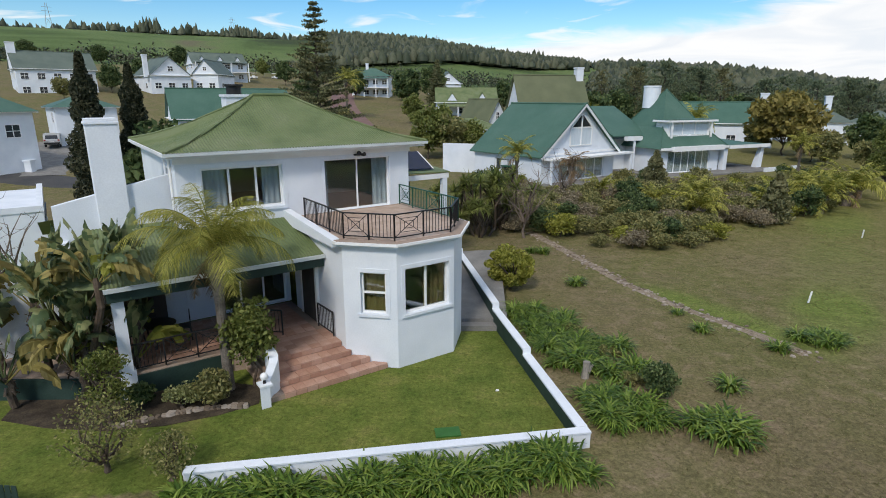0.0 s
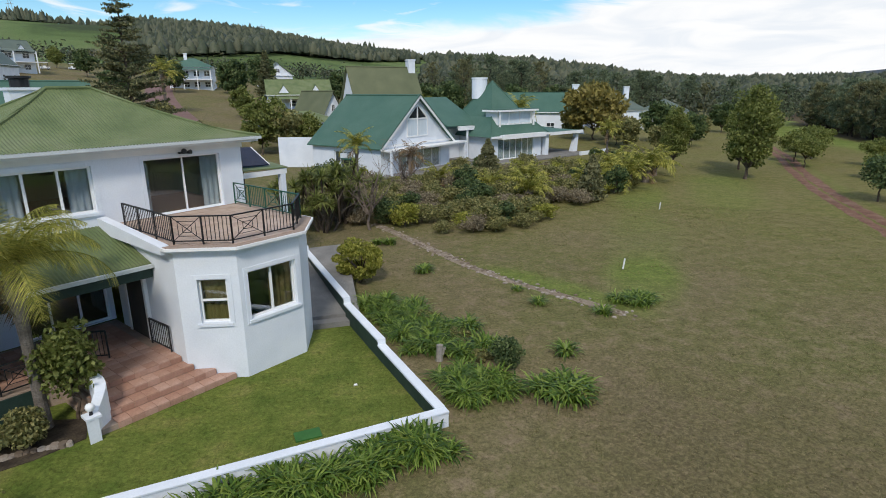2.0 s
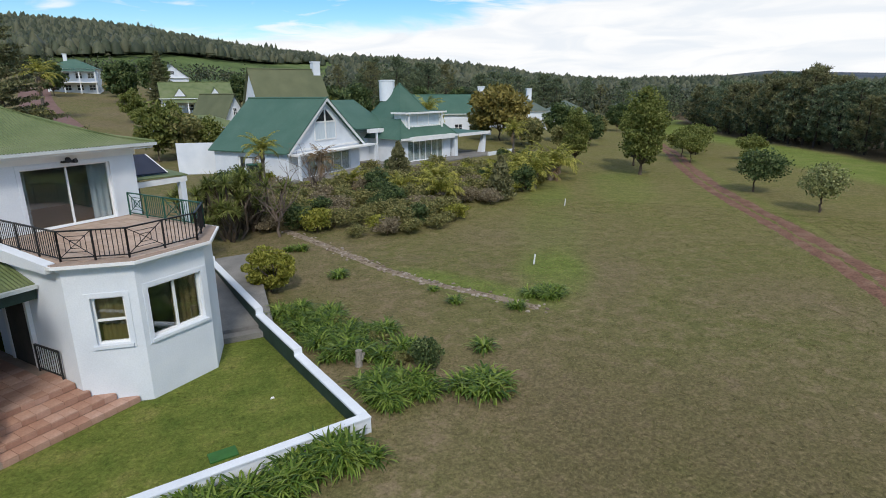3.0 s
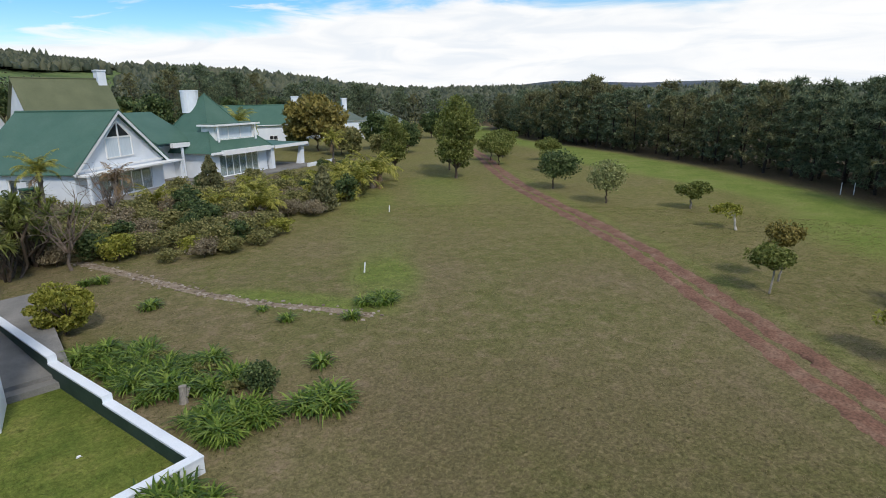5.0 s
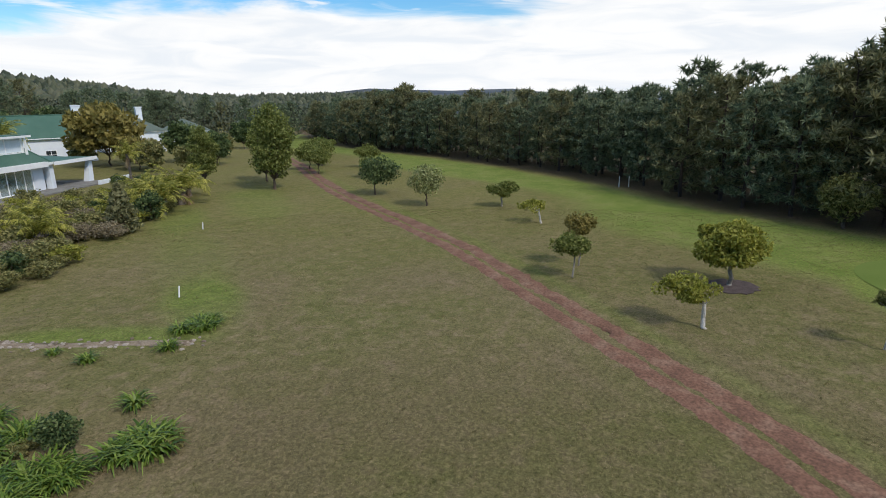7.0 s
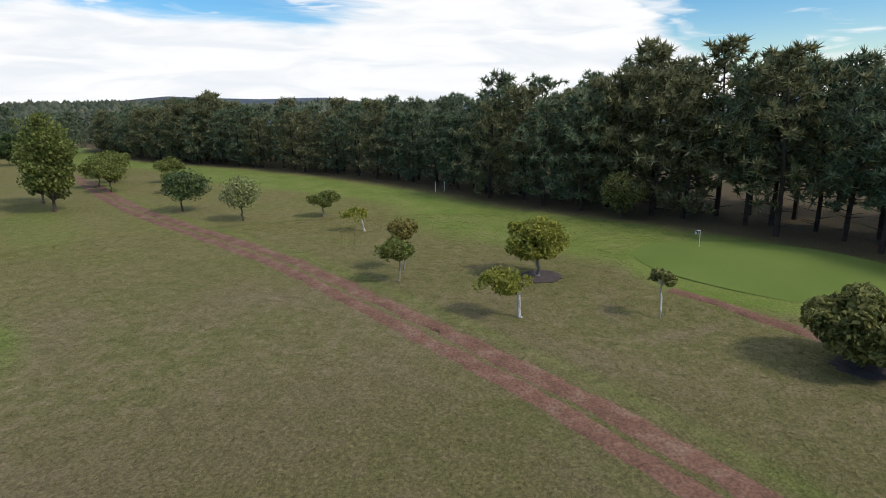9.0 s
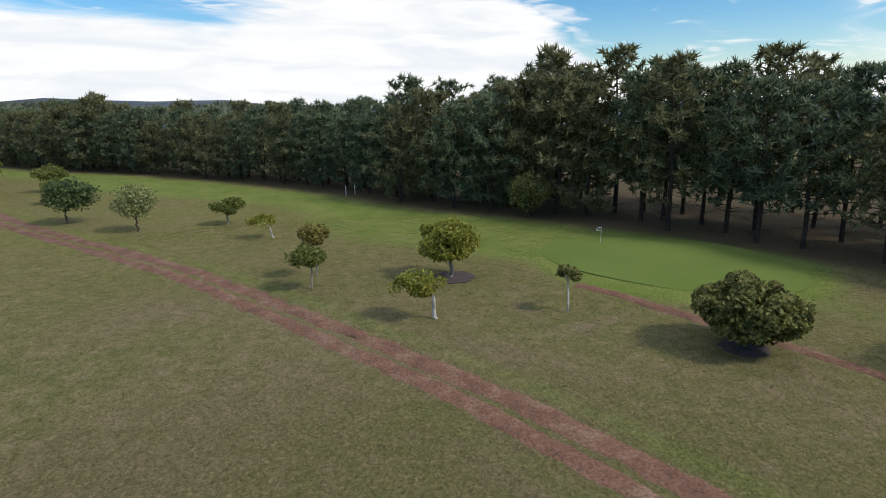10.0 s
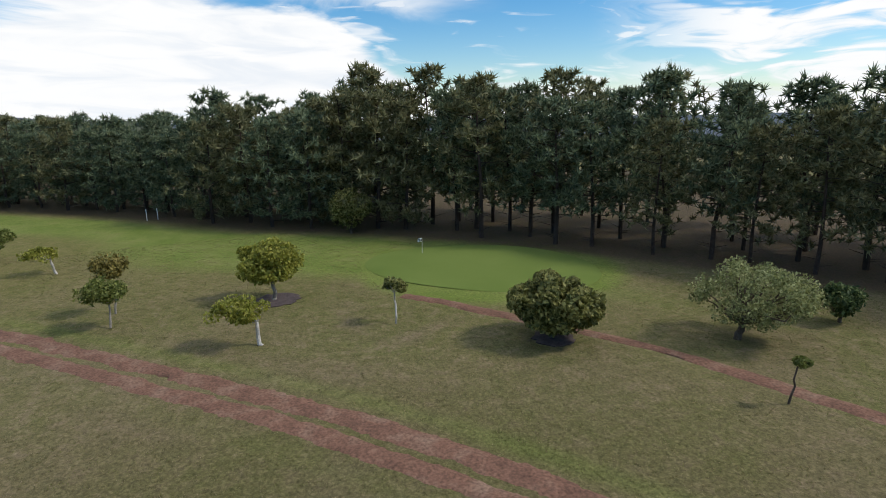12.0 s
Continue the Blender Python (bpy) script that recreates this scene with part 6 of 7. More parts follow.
def frond(b, base, yaw, pitch, length, rng, n=20, width=0.5, droop=1.3, leaf_w=0.02):
    """A feather frond: an arching rib with paired leaflets."""
    p = np.array(base, float)
    hd = np.array([math.cos(yaw), math.sin(yaw)])
    pts, a = [p.copy()], pitch
    step = length / n
    for i in range(n):
        p = p + np.array([hd[0] * math.cos(a), hd[1] * math.cos(a), math.sin(a)]) * step
        a -= droop / n * (0.5 + i / n)
        pts.append(p.copy())
    b.tube([tuple(q) for q in pts[::4]] + [tuple(pts[-1])], [0.025 * (1 - 0.8 * i / (n / 4 + 1)) for i in range(len(pts[::4]) + 1)], 4)
    side = np.array([-hd[1], hd[0], 0.0])
    vs, fs = [], []
    for i in range(2, n + 1):
        t = i / n
        ln = width * math.sin(math.pi * min(1, 0.15 + t * 0.8)) * rng.uniform(0.8, 1.15)
        d = pts[i] - pts[i - 1]
        d /= np.linalg.norm(d)
        for s in (-1, 1):
            for e in (0.0, 0.5):
                q = pts[i - 1] + (pts[i] - pts[i - 1]) * e
                tip = q + side * s * ln * 0.8 + d * ln * 0.55 + np.array([0, 0, rng.uniform(-0.95, -0.1) * ln])
                mid = (q + tip) / 2 + np.array([0, 0, 0.06 * ln])
                w = d * leaf_w
                o = len(vs)
                vs += [q - w, q + w, mid + w, mid - w, tip]
                fs += [(o, o + 1, o + 2, o + 3), (o + 3, o + 2, o + 4)]
    b.add(vs, fs)


def palm_tree(label, seed, trunk_h, trunk_r, n_fronds, length, leafm, dead=0, width=0.5, droop=1.5, lean=(0, 0), n_leaf=20):
    rng = np.random.default_rng(seed)
    T = thing("palm_tree", label, "palm")
    w = Build()
    top = np.array([lean[0], lean[1], trunk_h])
    pts = [tuple(top * t + [0, 0, -0.1 * (1 - t)]) for t in (0, 0.2, 0.4, 0.6, 0.75, 0.85, 1.0)]
    w.tube(pts, [trunk_r * k for k in (1.15, 0.95, 0.88, 0.9, 1.05, 1.35, 1.0)], 12)
    for i in range(26):
        a, z = rng.uniform(0, 6.28), rng.uniform(0.72, 1.0)
        c = top * z
        w.beam(tuple(c + [math.cos(a) * trunk_r * 0.9, math.sin(a) * trunk_r * 0.9, -0.05]), tuple(c + [math.cos(a) * trunk_r * 1.7, math.sin(a) * trunk_r * 1.7, 0.15]), 0.06, 0.03)
    part("trunk", w, PALMBARK, T)
    f = Build()
    for i in range(n_fronds):
        t = i / n_fronds
        frond(f, top, i * 2.4 + rng.normal() * 0.2, 1.42 - 1.15 * t + rng.normal() * 0.12, length * rng.uniform(0.8, 1.1), rng, n_leaf, width, droop * (0.8 + 0.35 * t), leaf_w=0.36 / n_leaf)
    part("fronds", f, leafm, T)
    if dead:
        g = Build()
        for i in range(dead):
            frond(g, top - [0, 0, 0.15], rng.uniform(0, 6.28), -0.7 + rng.normal() * 0.2, length * 0.7, rng, 12, width * 0.8, 0.9)
        part("dead_fronds", g, DEADPALM, T, "hanging dry brown fronds")
    return T


def strap_clump(label, seed, n=60, length=0.75, leafm=None, name="lily_clump", flowers=0):
    rng = np.random.default_rng(seed)
    T = thing(name, label, "plant", group="strap-leaved border plants")
    vs, fs = [], []
    for i in range(n):
        a, r = rng.uniform(0, 6.28), abs(rng.normal()) * 0.16
        p = np.array([math.cos(a) * r, math.sin(a) * r, 0.0])
        yaw = a + rng.normal() * 0.6
        hd = np.array([math.cos(yaw), math.sin(yaw), 0])
        sd = np.array([-hd[1], hd[0], 0]) * rng.uniform(0.024, 0.042)
        ln, el_ = length * rng.uniform(0.7, 1.2), rng.uniform(1.0, 1.5)
        o = len(vs)
        k = 4
        for j in range(k + 1):
            t = j / k
            vs += [p - sd * (1 - t * t * 0.85), p + sd * (1 - t * t * 0.85)]
            p = p + (hd * math.cos(el_) + np.array([0, 0, math.sin(el_)])) * ln / k
            el_ -= rng.uniform(0.35, 0.75)
        fs += [(o + 2 * j, o + 2 * j + 1, o + 2 * j + 3, o + 2 * j + 2) for j in range(k)]
    part("leaves", Build().add(vs, fs), leafm or LILY, T)
    return T


def paddle_plant(label, seed, stems, height, spread=0.9):
    """A clump of shaggy stems, each with a fan of long-stalked, wind-torn paddle leaves."""
    rng = np.random.default_rng(seed)
    T = thing("wild_banana", label, "plant")
    st, lv, dr = Build(), Build(), Build()
    up = np.array([0, 0, 1.0])
    for s in range(stems):
        bx, by = rng.normal() * spread * 0.5, rng.normal() * spread * 0.5
        h = height * (0.22 + 0.45 * s / max(1, stems - 1)) * rng.uniform(0.9, 1.1)
        top = np.array([bx * 1.4, by * 1.4, h])
        limb(st, (bx, by, -0.1), top, 0.12, 0.09, rng, n=4, sides=8)
        for k in range(14):
            a, z = rng.uniform(0, 6.28), rng.uniform(0.45, 1.0)
            c = np.array([bx, by, 0]) + (top - [bx, by, 0]) * z
            o = np.array([math.cos(a), math.sin(a), 0])
            st.beam(tuple(c + o * 0.09), tuple(c + o * 0.22 + [0, 0, rng.uniform(-0.3, 0.2)]), 0.06, 0.015)
        fan = rng.uniform(0, 3.14)
        for i in range(13):
            t = (i - 6) / 6
            d = np.array([math.cos(fan) * t * 0.75 + rng.normal() * 0.22, math.sin(fan) * t * 0.75 + rng.normal() * 0.22, 1.25 - abs(t) * 0.75])
            d /= np.linalg.norm(d)
            stalk = top + d * rng.uniform(0.4, 0.75)
            dry = abs(t) > 0.6 and rng.random() < 0.55
            bl = dr if dry else lv
            bl.tube([tuple(top - [0, 0, 0.2]), tuple(stalk)], [0.03, 0.016], 4)
            sd = np.cross(d, up)
            sd = sd / np.linalg.norm(sd) if np.linalg.norm(sd) > 0.1 else np.array([1.0, 0, 0])
            tw = rng.normal() * 0.6
            sd = sd * math.cos(tw) + np.cross(d, sd) * math.sin(tw)
            ln, w, bend = rng.uniform(0.85, 1.35), rng.uniform(0.17, 0.25), rng.uniform(0.08, 0.2) + 0.12 * abs(t)
            p, dd, rib = stalk.copy(), d.copy(), []
            for j in range(13):
                rib.append((p.copy(), dd.copy()))
                p = p + dd * ln / 12
                dd = dd + np.array([0, 0, -bend * 0.55])
                dd /= np.linalg.norm(dd)
            vs, fs = [], []
            for sg in (-1, 1):
                j = 0
                while j < 12:
                    k = min(12, j + int(rng.integers(1, 4)))
                    drop = rng.uniform(-0.06, 0.16) * (1.7 if dry else 1.0)
                    o = len(vs)
                    for q in range(j, k + 1):
                        u = q / 12
                        ww = w * math.sin(math.pi * (0.06 + 0.92 * u) ** 0.8) + 0.01
                        pin = 0.82 if q in (j, k) else 1.0
                        c, e = rib[q]
                        mid_ = c + sd * sg * ww * 0.55 + up * 0.02
                        vs += [c, mid_, c + sd * sg * ww * pin + e * ww * 0.35 - up * drop]
                    for q in range(k - j):
                        a = o + 3 * q
                        fs += [(a, a + 1, a + 4, a + 3), (a + 1, a + 2, a + 5, a + 4)]
                    j = k
            bl.add(vs, fs)
    part("stem_clump", st, BARK, T)
    part("leaves", lv, BANANA, T, smooth=True)
    part("dry_leaves", dr, LEAFY if seed == 78 else DRYPADDLE, T, "yellowing drooping leaves")
    return T


def column_tree(name, label, seed, h, w, leafm, n=5200, leaf=0.16, taper=1.0):
    """An upright conifer: dense foliage in a ragged spire round a trunk."""
    rng = np.random.default_rng(seed)
    T = thing(name, label, "tree")
    wd = Build()
    limb(wd, (0, 0, -0.1), (0, 0, h * 0.96), 0.16, 0.02, rng, n=5, sides=7, wave=0.004)
    part("trunk", wd, BARK, T)
    t = rng.random(n) ** 0.85
    lump = 1 + 0.3 * np.sin(t * 31 + rng.uniform(0, 6)) * np.sin(t * 13)
    rad = w / 2 * np.clip(1.08 - t ** 1.7 * taper, 0.05, 1) * np.clip(t * 9 + 0.5, 0, 1) * lump * rng.uniform(0.55, 1.12, n)
    a = rng.uniform(0, 6.28, n)
    p = np.stack([np.cos(a) * rad, np.sin(a) * rad, t * h + 0.1], 1)
    part("crown", Build().leaves(p, leaf, 2.2, 0.9, rng), leafm, T)
    return T


def whorl_pine(label, seed, h, w):
    """A tall open conifer with tiers of level branches."""
    rng = np.random.default_rng(seed)
    T = thing("conifer", label, "tree")
    wd, cr = Build(), Build()
    limb(wd, (0, 0, -0.1), (0, 0, h), 0.3, 0.03, rng, n=6, sides=8, wave=0.003)
    z = h * 0.06
    while z < h * 0.985:
        u = z / h
        reach = w / 2 * (1 - u) ** 0.75 * rng.uniform(0.75, 1.1) * np.interp(u, [0.5, 0.7], [1.0, 0.85]) + 0.12
        for k in range(8):
            a = rng.uniform(0, 6.28)
            rk = reach * rng.uniform(0.55, 1.1)
            tip = np.array([math.cos(a) * rk, math.sin(a) * rk, z + rk * rng.uniform(0.0, 0.35)])
            wd.tube([(0, 0, z), tuple(tip)], [0.05, 0.012], 4)
            m = int(14 + reach * 22)
            s = rng.uniform(0.25, 1.05, m)[:, None]
            p = np.array([0, 0, z]) + (tip - [0, 0, z]) * s + rng.normal(size=(m, 3)) * [0.2, 0.2, 0.07]
            cr.leaves(p, 0.15, 2.4, 0.3, rng)
        z += h * (0.028 if u < 0.6 else 0.036)
    part("trunk", wd, BARK, T)
    part("crown", cr, SPRUCE, T)
    return T


SPRUCE = leafmat("conifer_sprays", (0.075, 0.085, 0.038), (0.13, 0.14, 0.06), (0.20, 0.195, 0.09), tr=0.2)


def yucca(label, seed, heads, height):
    rng = np.random.default_rng(seed)
    T = thing("yucca", label, "plant")
    lv = Build()
    for i in range(heads):
        top = np.array([rng.normal() * 0.9, rng.normal() * 0.9, height * rng.uniform(0.3, 1.0)])
        st = Build()
        limb(st, (top[0] * 0.3, top[1] * 0.3, -0.1), top, 0.06, 0.05, rng, n=3, sides=6)
        part("stem", st, BARK, T)
        for j in range(70):
            d = rng.normal(size=3)
            d[2] = abs(d[2]) * 0.9 - 0.45
            d /= np.linalg.norm(d)
            sd = np.cross(d, [0, 0, 1.0])
            sd /= np.linalg.norm(sd) + 1e-9
            ln = rng.uniform(0.5, 0.8)
            m = top + d * ln * 0.5
            e = top + d * ln + [0, 0, -0.12 * ln]
            lv.add([top - sd * 0.03, top + sd * 0.03, m + sd * 0.035, m - sd * 0.035, e], [(0, 1, 2, 3), (3, 2, 4)])
    part("leaves", lv, LEAF, T)
    return T


def bare_tree(label, seed, h, w, n=60):
    rng = np.random.default_rng(seed)
    T = thing("bare_tree", label, "tree")
    b = Build()
    fork = (0, 0, h * 0.2)
    limb(b, (0, 0, -0.1), fork, 0.09, 0.07, rng, n=2, sides=6)
    for i in range(14):
        a, u = rng.uniform(0, 6.28), rng.uniform(0.4, 1.0)
        tip = np.array([math.cos(a) * w / 2 * u, math.sin(a) * w / 2 * u, h * rng.uniform(0.6, 1.0)])
        pts = limb(b, fork, tip, 0.05, 0.012, rng, n=4, sides=4)
        for j in range(7):
            q = np.array(pts[int(rng.integers(1, 5))])
            limb(b, q, q + rng.normal(size=3) * [0.45, 0.45, 0.35] + [0, 0, 0.3], 0.014, 0.004, rng, n=2, sides=3)
    part("branch_work", b, TWIG, T)
    return T


TWIG = material("grey_brown_twigs", [(0.13, 0.10, 0.08), (0.20, 0.16, 0.13)], 3, 20, 0.2, 0.95, 0.2)

# garden palm, wild bananas and shrubs before the veranda
place(palm_tree("feathery green garden palm with shaggy grey trunk", 60, 4.3, 0.15, 26, 2.55, PALM, dead=3, width=0.66, droop=1.95, lean=(-0.02, 0.0), n_leaf=54), -6.2, 14.75)
place(paddle_plant("tall wild banana clump with grey-green paddle leaves", 61, 6, 5.6, 0.85), -9.75, 14.6, 0.0, 1.0)
place(paddle_plant("wild banana clump with yellowing leaves", 62, 4, 4.4, 0.9), -12.1, 14.6, 1.0, 1.0)
place(paddle_plant("single-stemmed wild banana beside the veranda post", 78, 2, 4.9, 0.25), -8.8, 14.9, 2.0, 1.0)
place(broad_tree("citrus_tree", "glossy green citrus tree beside the steps", 63, 2.9, 1.75, 0.55, LEAF, BARK, 34, 90, 0.085, 0.95, trunk_r=0.04, spread=0.3), -5.55, 14.95)
place(broad_tree("shrub", "dark rosemary-like shrub in the planting bed", 64, 1.1, 1.2, 0.1, SHRUB, BARK, 22, 140, 0.06, 0.95, spread=0.22, category="shrub"), -6.3, 13.9)
place(broad_tree("shrub", "low grey-green shrub in the planting bed", 65, 0.8, 1.1, 0.05, OLIVE, BARK, 14, 100, 0.05, 0.9, spread=0.2, category="shrub"), -7.1, 13.7)
place(broad_tree("shrub", "low leafy shrub in the planting bed", 66, 0.7, 1.0, 0.05, LEAFD, BARK, 14, 90, 0.07, 0.9, spread=0.2, category="shrub"), -8.3, 13.9)
place(broad_tree("shrub", "straggly small-leaved shrub with yellowing leaves", 67, 2.3, 1.5, 0.4, LEAF, BARK, 24, 70, 0.055, 0.95, spread=0.27, category="shrub"), -8.6, 12.9)
place(broad_tree("shrub", "loose small-leaved shrub by the garden wall", 68, 1.9, 2.2, 0.15, SHRUB, BARK, 30, 52, 0.045, 0.95, spread=0.3, category="shrub"), -7.6, 11.0)
place(broad_tree("shrub", "loose dark small-leaved shrub by the garden wall", 69, 1.2, 1.5, 0.1, SHRUB, BARK, 24, 56, 0.045, 0.95, spread=0.26, category="shrub"), -6.0, 10.75)
place(bare_tree("bare grey blossom shrub beside the terrace", 70, 2.6, 2.6), -13.5, 15.5)
place(bare_tree("bare grey winter shrub by the side wall", 71, 4.2, 3.4), -18.0, 21.5)
place(broad_tree("hedge_bush", "round clipped yellow-green bush", 72, 2.1, 2.3, 0.1, LEAFY, BARK, 44, 150, 0.08, 0.95, spread=0.22, category="bush", hollow=0.7), 2.95, 23.6)

# belt palms, yuccas and conifers
date = palm_tree("low spreading date palm with yellow-green fronds", 73, 0.8, 0.22, 20, 2.0, PALM, 3, 0.42, 1.7)
place(date, 17.4, 37.6, 0.0, 1.25)
for x, y, s in ((27.6, 40.6, 1.5), (31.6, 43.6, 1.7), (24.5, 41.5, 1.1), (19.6, 43.0, 1.2), (35.0, 47.0, 1.3), (15.8, 41.5, 1.0), (29.5, 45.5, 1.4), (13.0, 46.0, 1.1)):
    place_copy(date, x, y, x, s)
tp = palm_tree("slim green palm in the neighbouring garden", 74, 3.6, 0.14, 18, 2.2, PALM, 2, 0.5, 1.8)
place(tp, 6.4, 49.0)
place_copy(tp, 36.5, 58.0, 1.0, 1.0)
place_copy(tp, 31.5, 72.0, 2.0, 1.5)
place_copy(tp, 22.0, 88.0, 2.0, 1.4)
place_copy(tp, -19.3, 117.0, 2.0, 2.0)
place(palm_tree("palm with many dry brown fronds", 75, 2.6, 0.16, 12, 2.0, DEADPALM, 8, 0.45, 1.9), 10.8, 47.5)
yc = yucca("many-headed green yucca in the shrub belt", 76, 15, 3.0)
place(yc, 2.4, 33.8, 0.0, 1.2)
place_copy(yc, 3.9, 35.6, 2.0, 1.3)
place_copy(yc, 1.0, 35.5, 1.0, 1.0)
place(bare_tree("bare twiggy tree in the shrub belt", 77, 4.4, 4.0), 4.9, 33.0)
place(bare_tree("bare twiggy tree beside the neighbour's garden", 78, 4.6, 4.2), 9.5, 44.0)
cone = column_tree("conifer_bush", "small bluish green conical conifer", 79, 3.4, 2.0, PINE2, 2600, 0.16)
place(cone, 19.2, 51.0)
place_copy(cone, 22.3, 37.2, 1.0, 0.95)
cyp = column_tree("cypress", "tall dark olive-brown cypress", 80, 10.6, 2.7, CYPRESS, 17000, 0.105)
place(cyp, -20.9, 34.0)
place_copy(cyp, -19.9, 37.2, 2.0, 0.96)
place(whorl_pine("tall open-branched conifer above the roofs", 81, 18.8, 13.5), -15.6, 73.0)
cedar = whorl_pine("far dark cedar among the houses", 82, 12.0, 7.0)
place(cedar, -1.5, 145.0)
place_copy(cedar, 24.5, 118.0, 1.0, 0.8)
place_copy(cedar, 17.0, 120.0, 1.0, 0.8)
for a, r, s in ((-17.5, 40, 0.72), (-20.5, 44, 0.8), (-15.0, 46, 0.7), (-23, 50, 0.8)):
    place_copy(big[3 if s < 0.75 else 2], r * math.sin(radians(a)), r * math.cos(radians(a)), a, s)

# strap-leaved borders
lil = [strap_clump("lush green strap-leaved lily clump", 90 + i, 84, 0.66) for i in range(4)]
rng = np.random.default_rng(17)
spots = []
for i in range(64):                                  # along the front wall
    t = rng.random()
    x = -5.6 + 9.6 * t
    spots.append((x, 11.85 + (x - 3.5) * 0.168 - rng.uniform(0.25, 1.2)))
for i in range(96):                                  # outside the side wall
    y = rng.uniform(12.6, 20.8)
    spots.append((np.interp(y, [12.2, 20.6], [3.95, 2.2]) + rng.uniform(0.4, 1.1 + 2.2 * math.sin(math.pi * (y - 11.5) / 10.0) * rng.random() ** 0.5), y))
spots = [p for p in spots if math.hypot(p[0] - 4.15, p[1] - 15.1) > 0.75 and math.hypot(p[0] - 6.07, p[1] - 14.3) > 0.6]
scatter_copies(lil, spots, rng, 0.75, 1.15)
tuft = strap_clump("isolated green strap-leaved tuft in dry grass", 96, 80, 0.6, name="lily_tuft")
place(tuft, 8.3, 14.7)
for x, y, s in ((9.36, 18.9, 0.85), (9.18, 20.6, 0.6), (11.24, 17.3, 0.9), (5.98, 24.1, 1.0), (5.4, 29.4, 1.0), (4.6, 20.15, 1.0), (4.8, 29.6, 0.8), (2.87, 20.2, 1.2), (3.3, 19.7, 1.1), (6.2, 24.4, 0.8)):
    place_copy(tuft, x, y, x, s)
for dx, dy in ((0, 0), (0.5, 0.3), (-0.45, 0.2), (0.2, -0.4), (0.7, -0.1)):
    place_copy(tuft, 12.9 + dx, 18.0 + dy, dx * 9, 1.0)
    place_copy(tuft, 6.85 + dx * 0.8, 12.5 + dy, dx * 7, 1.25)
place(broad_tree("shrub", "dark green leafy shrub among the lilies", 97, 1.1, 1.1, 0.05, LEAFD, BARK, 24, 110, 0.06, 0.95, spread=0.2, category="shrub"), 6.1, 14.3)
low = broad_tree("shrub", "low green and reddish ground shrub", 98, 0.6, 1.3, 0.02, SHRUB, BARK, 18, 90, 0.06, 0.9, spread=0.2, category="shrub")
place(low, 7.5, 11.9, 0.0, 0.6)
for x, y in ((5.6, 15.0), (4.6, 18.6), (5.4, 16.8)):
    place_copy(low, x, y, x, 0.7)

# ---- small things ----
st = thing("tree_stump", "weathered grey timber stump among lilies", "stump", pose(4.3, 15.45, 0))
part("bole", Build().tube([(0, 0, -0.05), (0.02, 0, 0.3), (0.03, 0.01, 0.52)], [0.13, 0.1, 0.11], 10), GREYBARK, st)
part("stub", Build().tube([(0.1, 0, 0.2), (0.2, 0.03, 0.42)], [0.06, 0.05], 7), GREYBARK, st)
for x, y, l_ in ((15.1, 21.9, 0.08), (25.3, 33.0, 0.05), (54.9, 11.1, 0.0), (55.4, 10.3, 0.0)):
    mk = thing("marker_post", "thin white marker post in the grass", "post", pose(x, y, ground_z(x, y)), group="white marker posts")
    part("post", Build().tube([(0, 0, -0.1), (l_, 0, 0.5 if x < 50 else 1.0)], [0.035, 0.035], 8), TRIM, mk)
fl = thing("golf_flag", "thin golf flagstick with small chequered flag", "flag", pose(33.0, -8.45, 0.2))
part("stick", Build().tube([(0, 0, -0.1), (0, 0, 1.0)], [0.015, 0.012], 6), TRIM, fl)
part("cloth", Build().add([(0, 0, 0.98), (-0.05, 0.15, 1.0), (0.0, 0.28, 0.94), (0, 0, 0.76), (-0.05, 0.15, 0.78), (0.0, 0.28, 0.74)], [(0, 1, 4, 3), (1, 2, 5, 4)]), TRIM, fl)
for i in range(5):
    yy, zz = (0.02 + 0.09 * (i % 3), 0.88 - 0.08 * (i // 3))
    part("check", Build().box(-0.07, -0.055, yy, yy + 0.07, zz, zz + 0.07), BLACK, fl)

# the putting green: a raised smooth mound
gb, N_ = Build(), 64
GREENM = material("putting_green_turf", [(0.13, 0.18, 0.042), (0.155, 0.205, 0.052)], 0.25, 30, 0.08, 0.95, 0.1, spec=0.05)
rows, ca, sa = [], math.cos(radians(GREEN_R)), math.sin(radians(GREEN_R))
vs = []
for k, f in enumerate((0.0, 0.25, 0.5, 0.75, 0.9, 1.0)):
    for i in range(N_):
        a = 2 * math.pi * i / N_
        wob_ = 1 + 0.06 * math.sin(2 * a + 1) + 0.04 * math.sin(3 * a)
        lx, ly = GREEN_A * wob_ * f * math.cos(a), GREEN_B * wob_ * f * math.sin(a)
        gx, gy = GREEN_C[0] + lx * ca - ly * sa, GREEN_C[1] + lx * sa + ly * ca
        vs.append((gx, gy, 0.02 + 0.3 * (1 - f ** 4) * (0.45 + 0.55 * (gx - 24) / 10)))
gb.add(vs, [(k * N_ + i, k * N_ + (i + 1) % N_, (k + 1) * N_ + (i + 1) % N_, (k + 1) * N_ + i) for k in range(5) for i in range(N_)])
tagged(part("putting_green", gb, GREENM, smooth=True), "smooth raised golf putting green", "golf green", kind="structure")

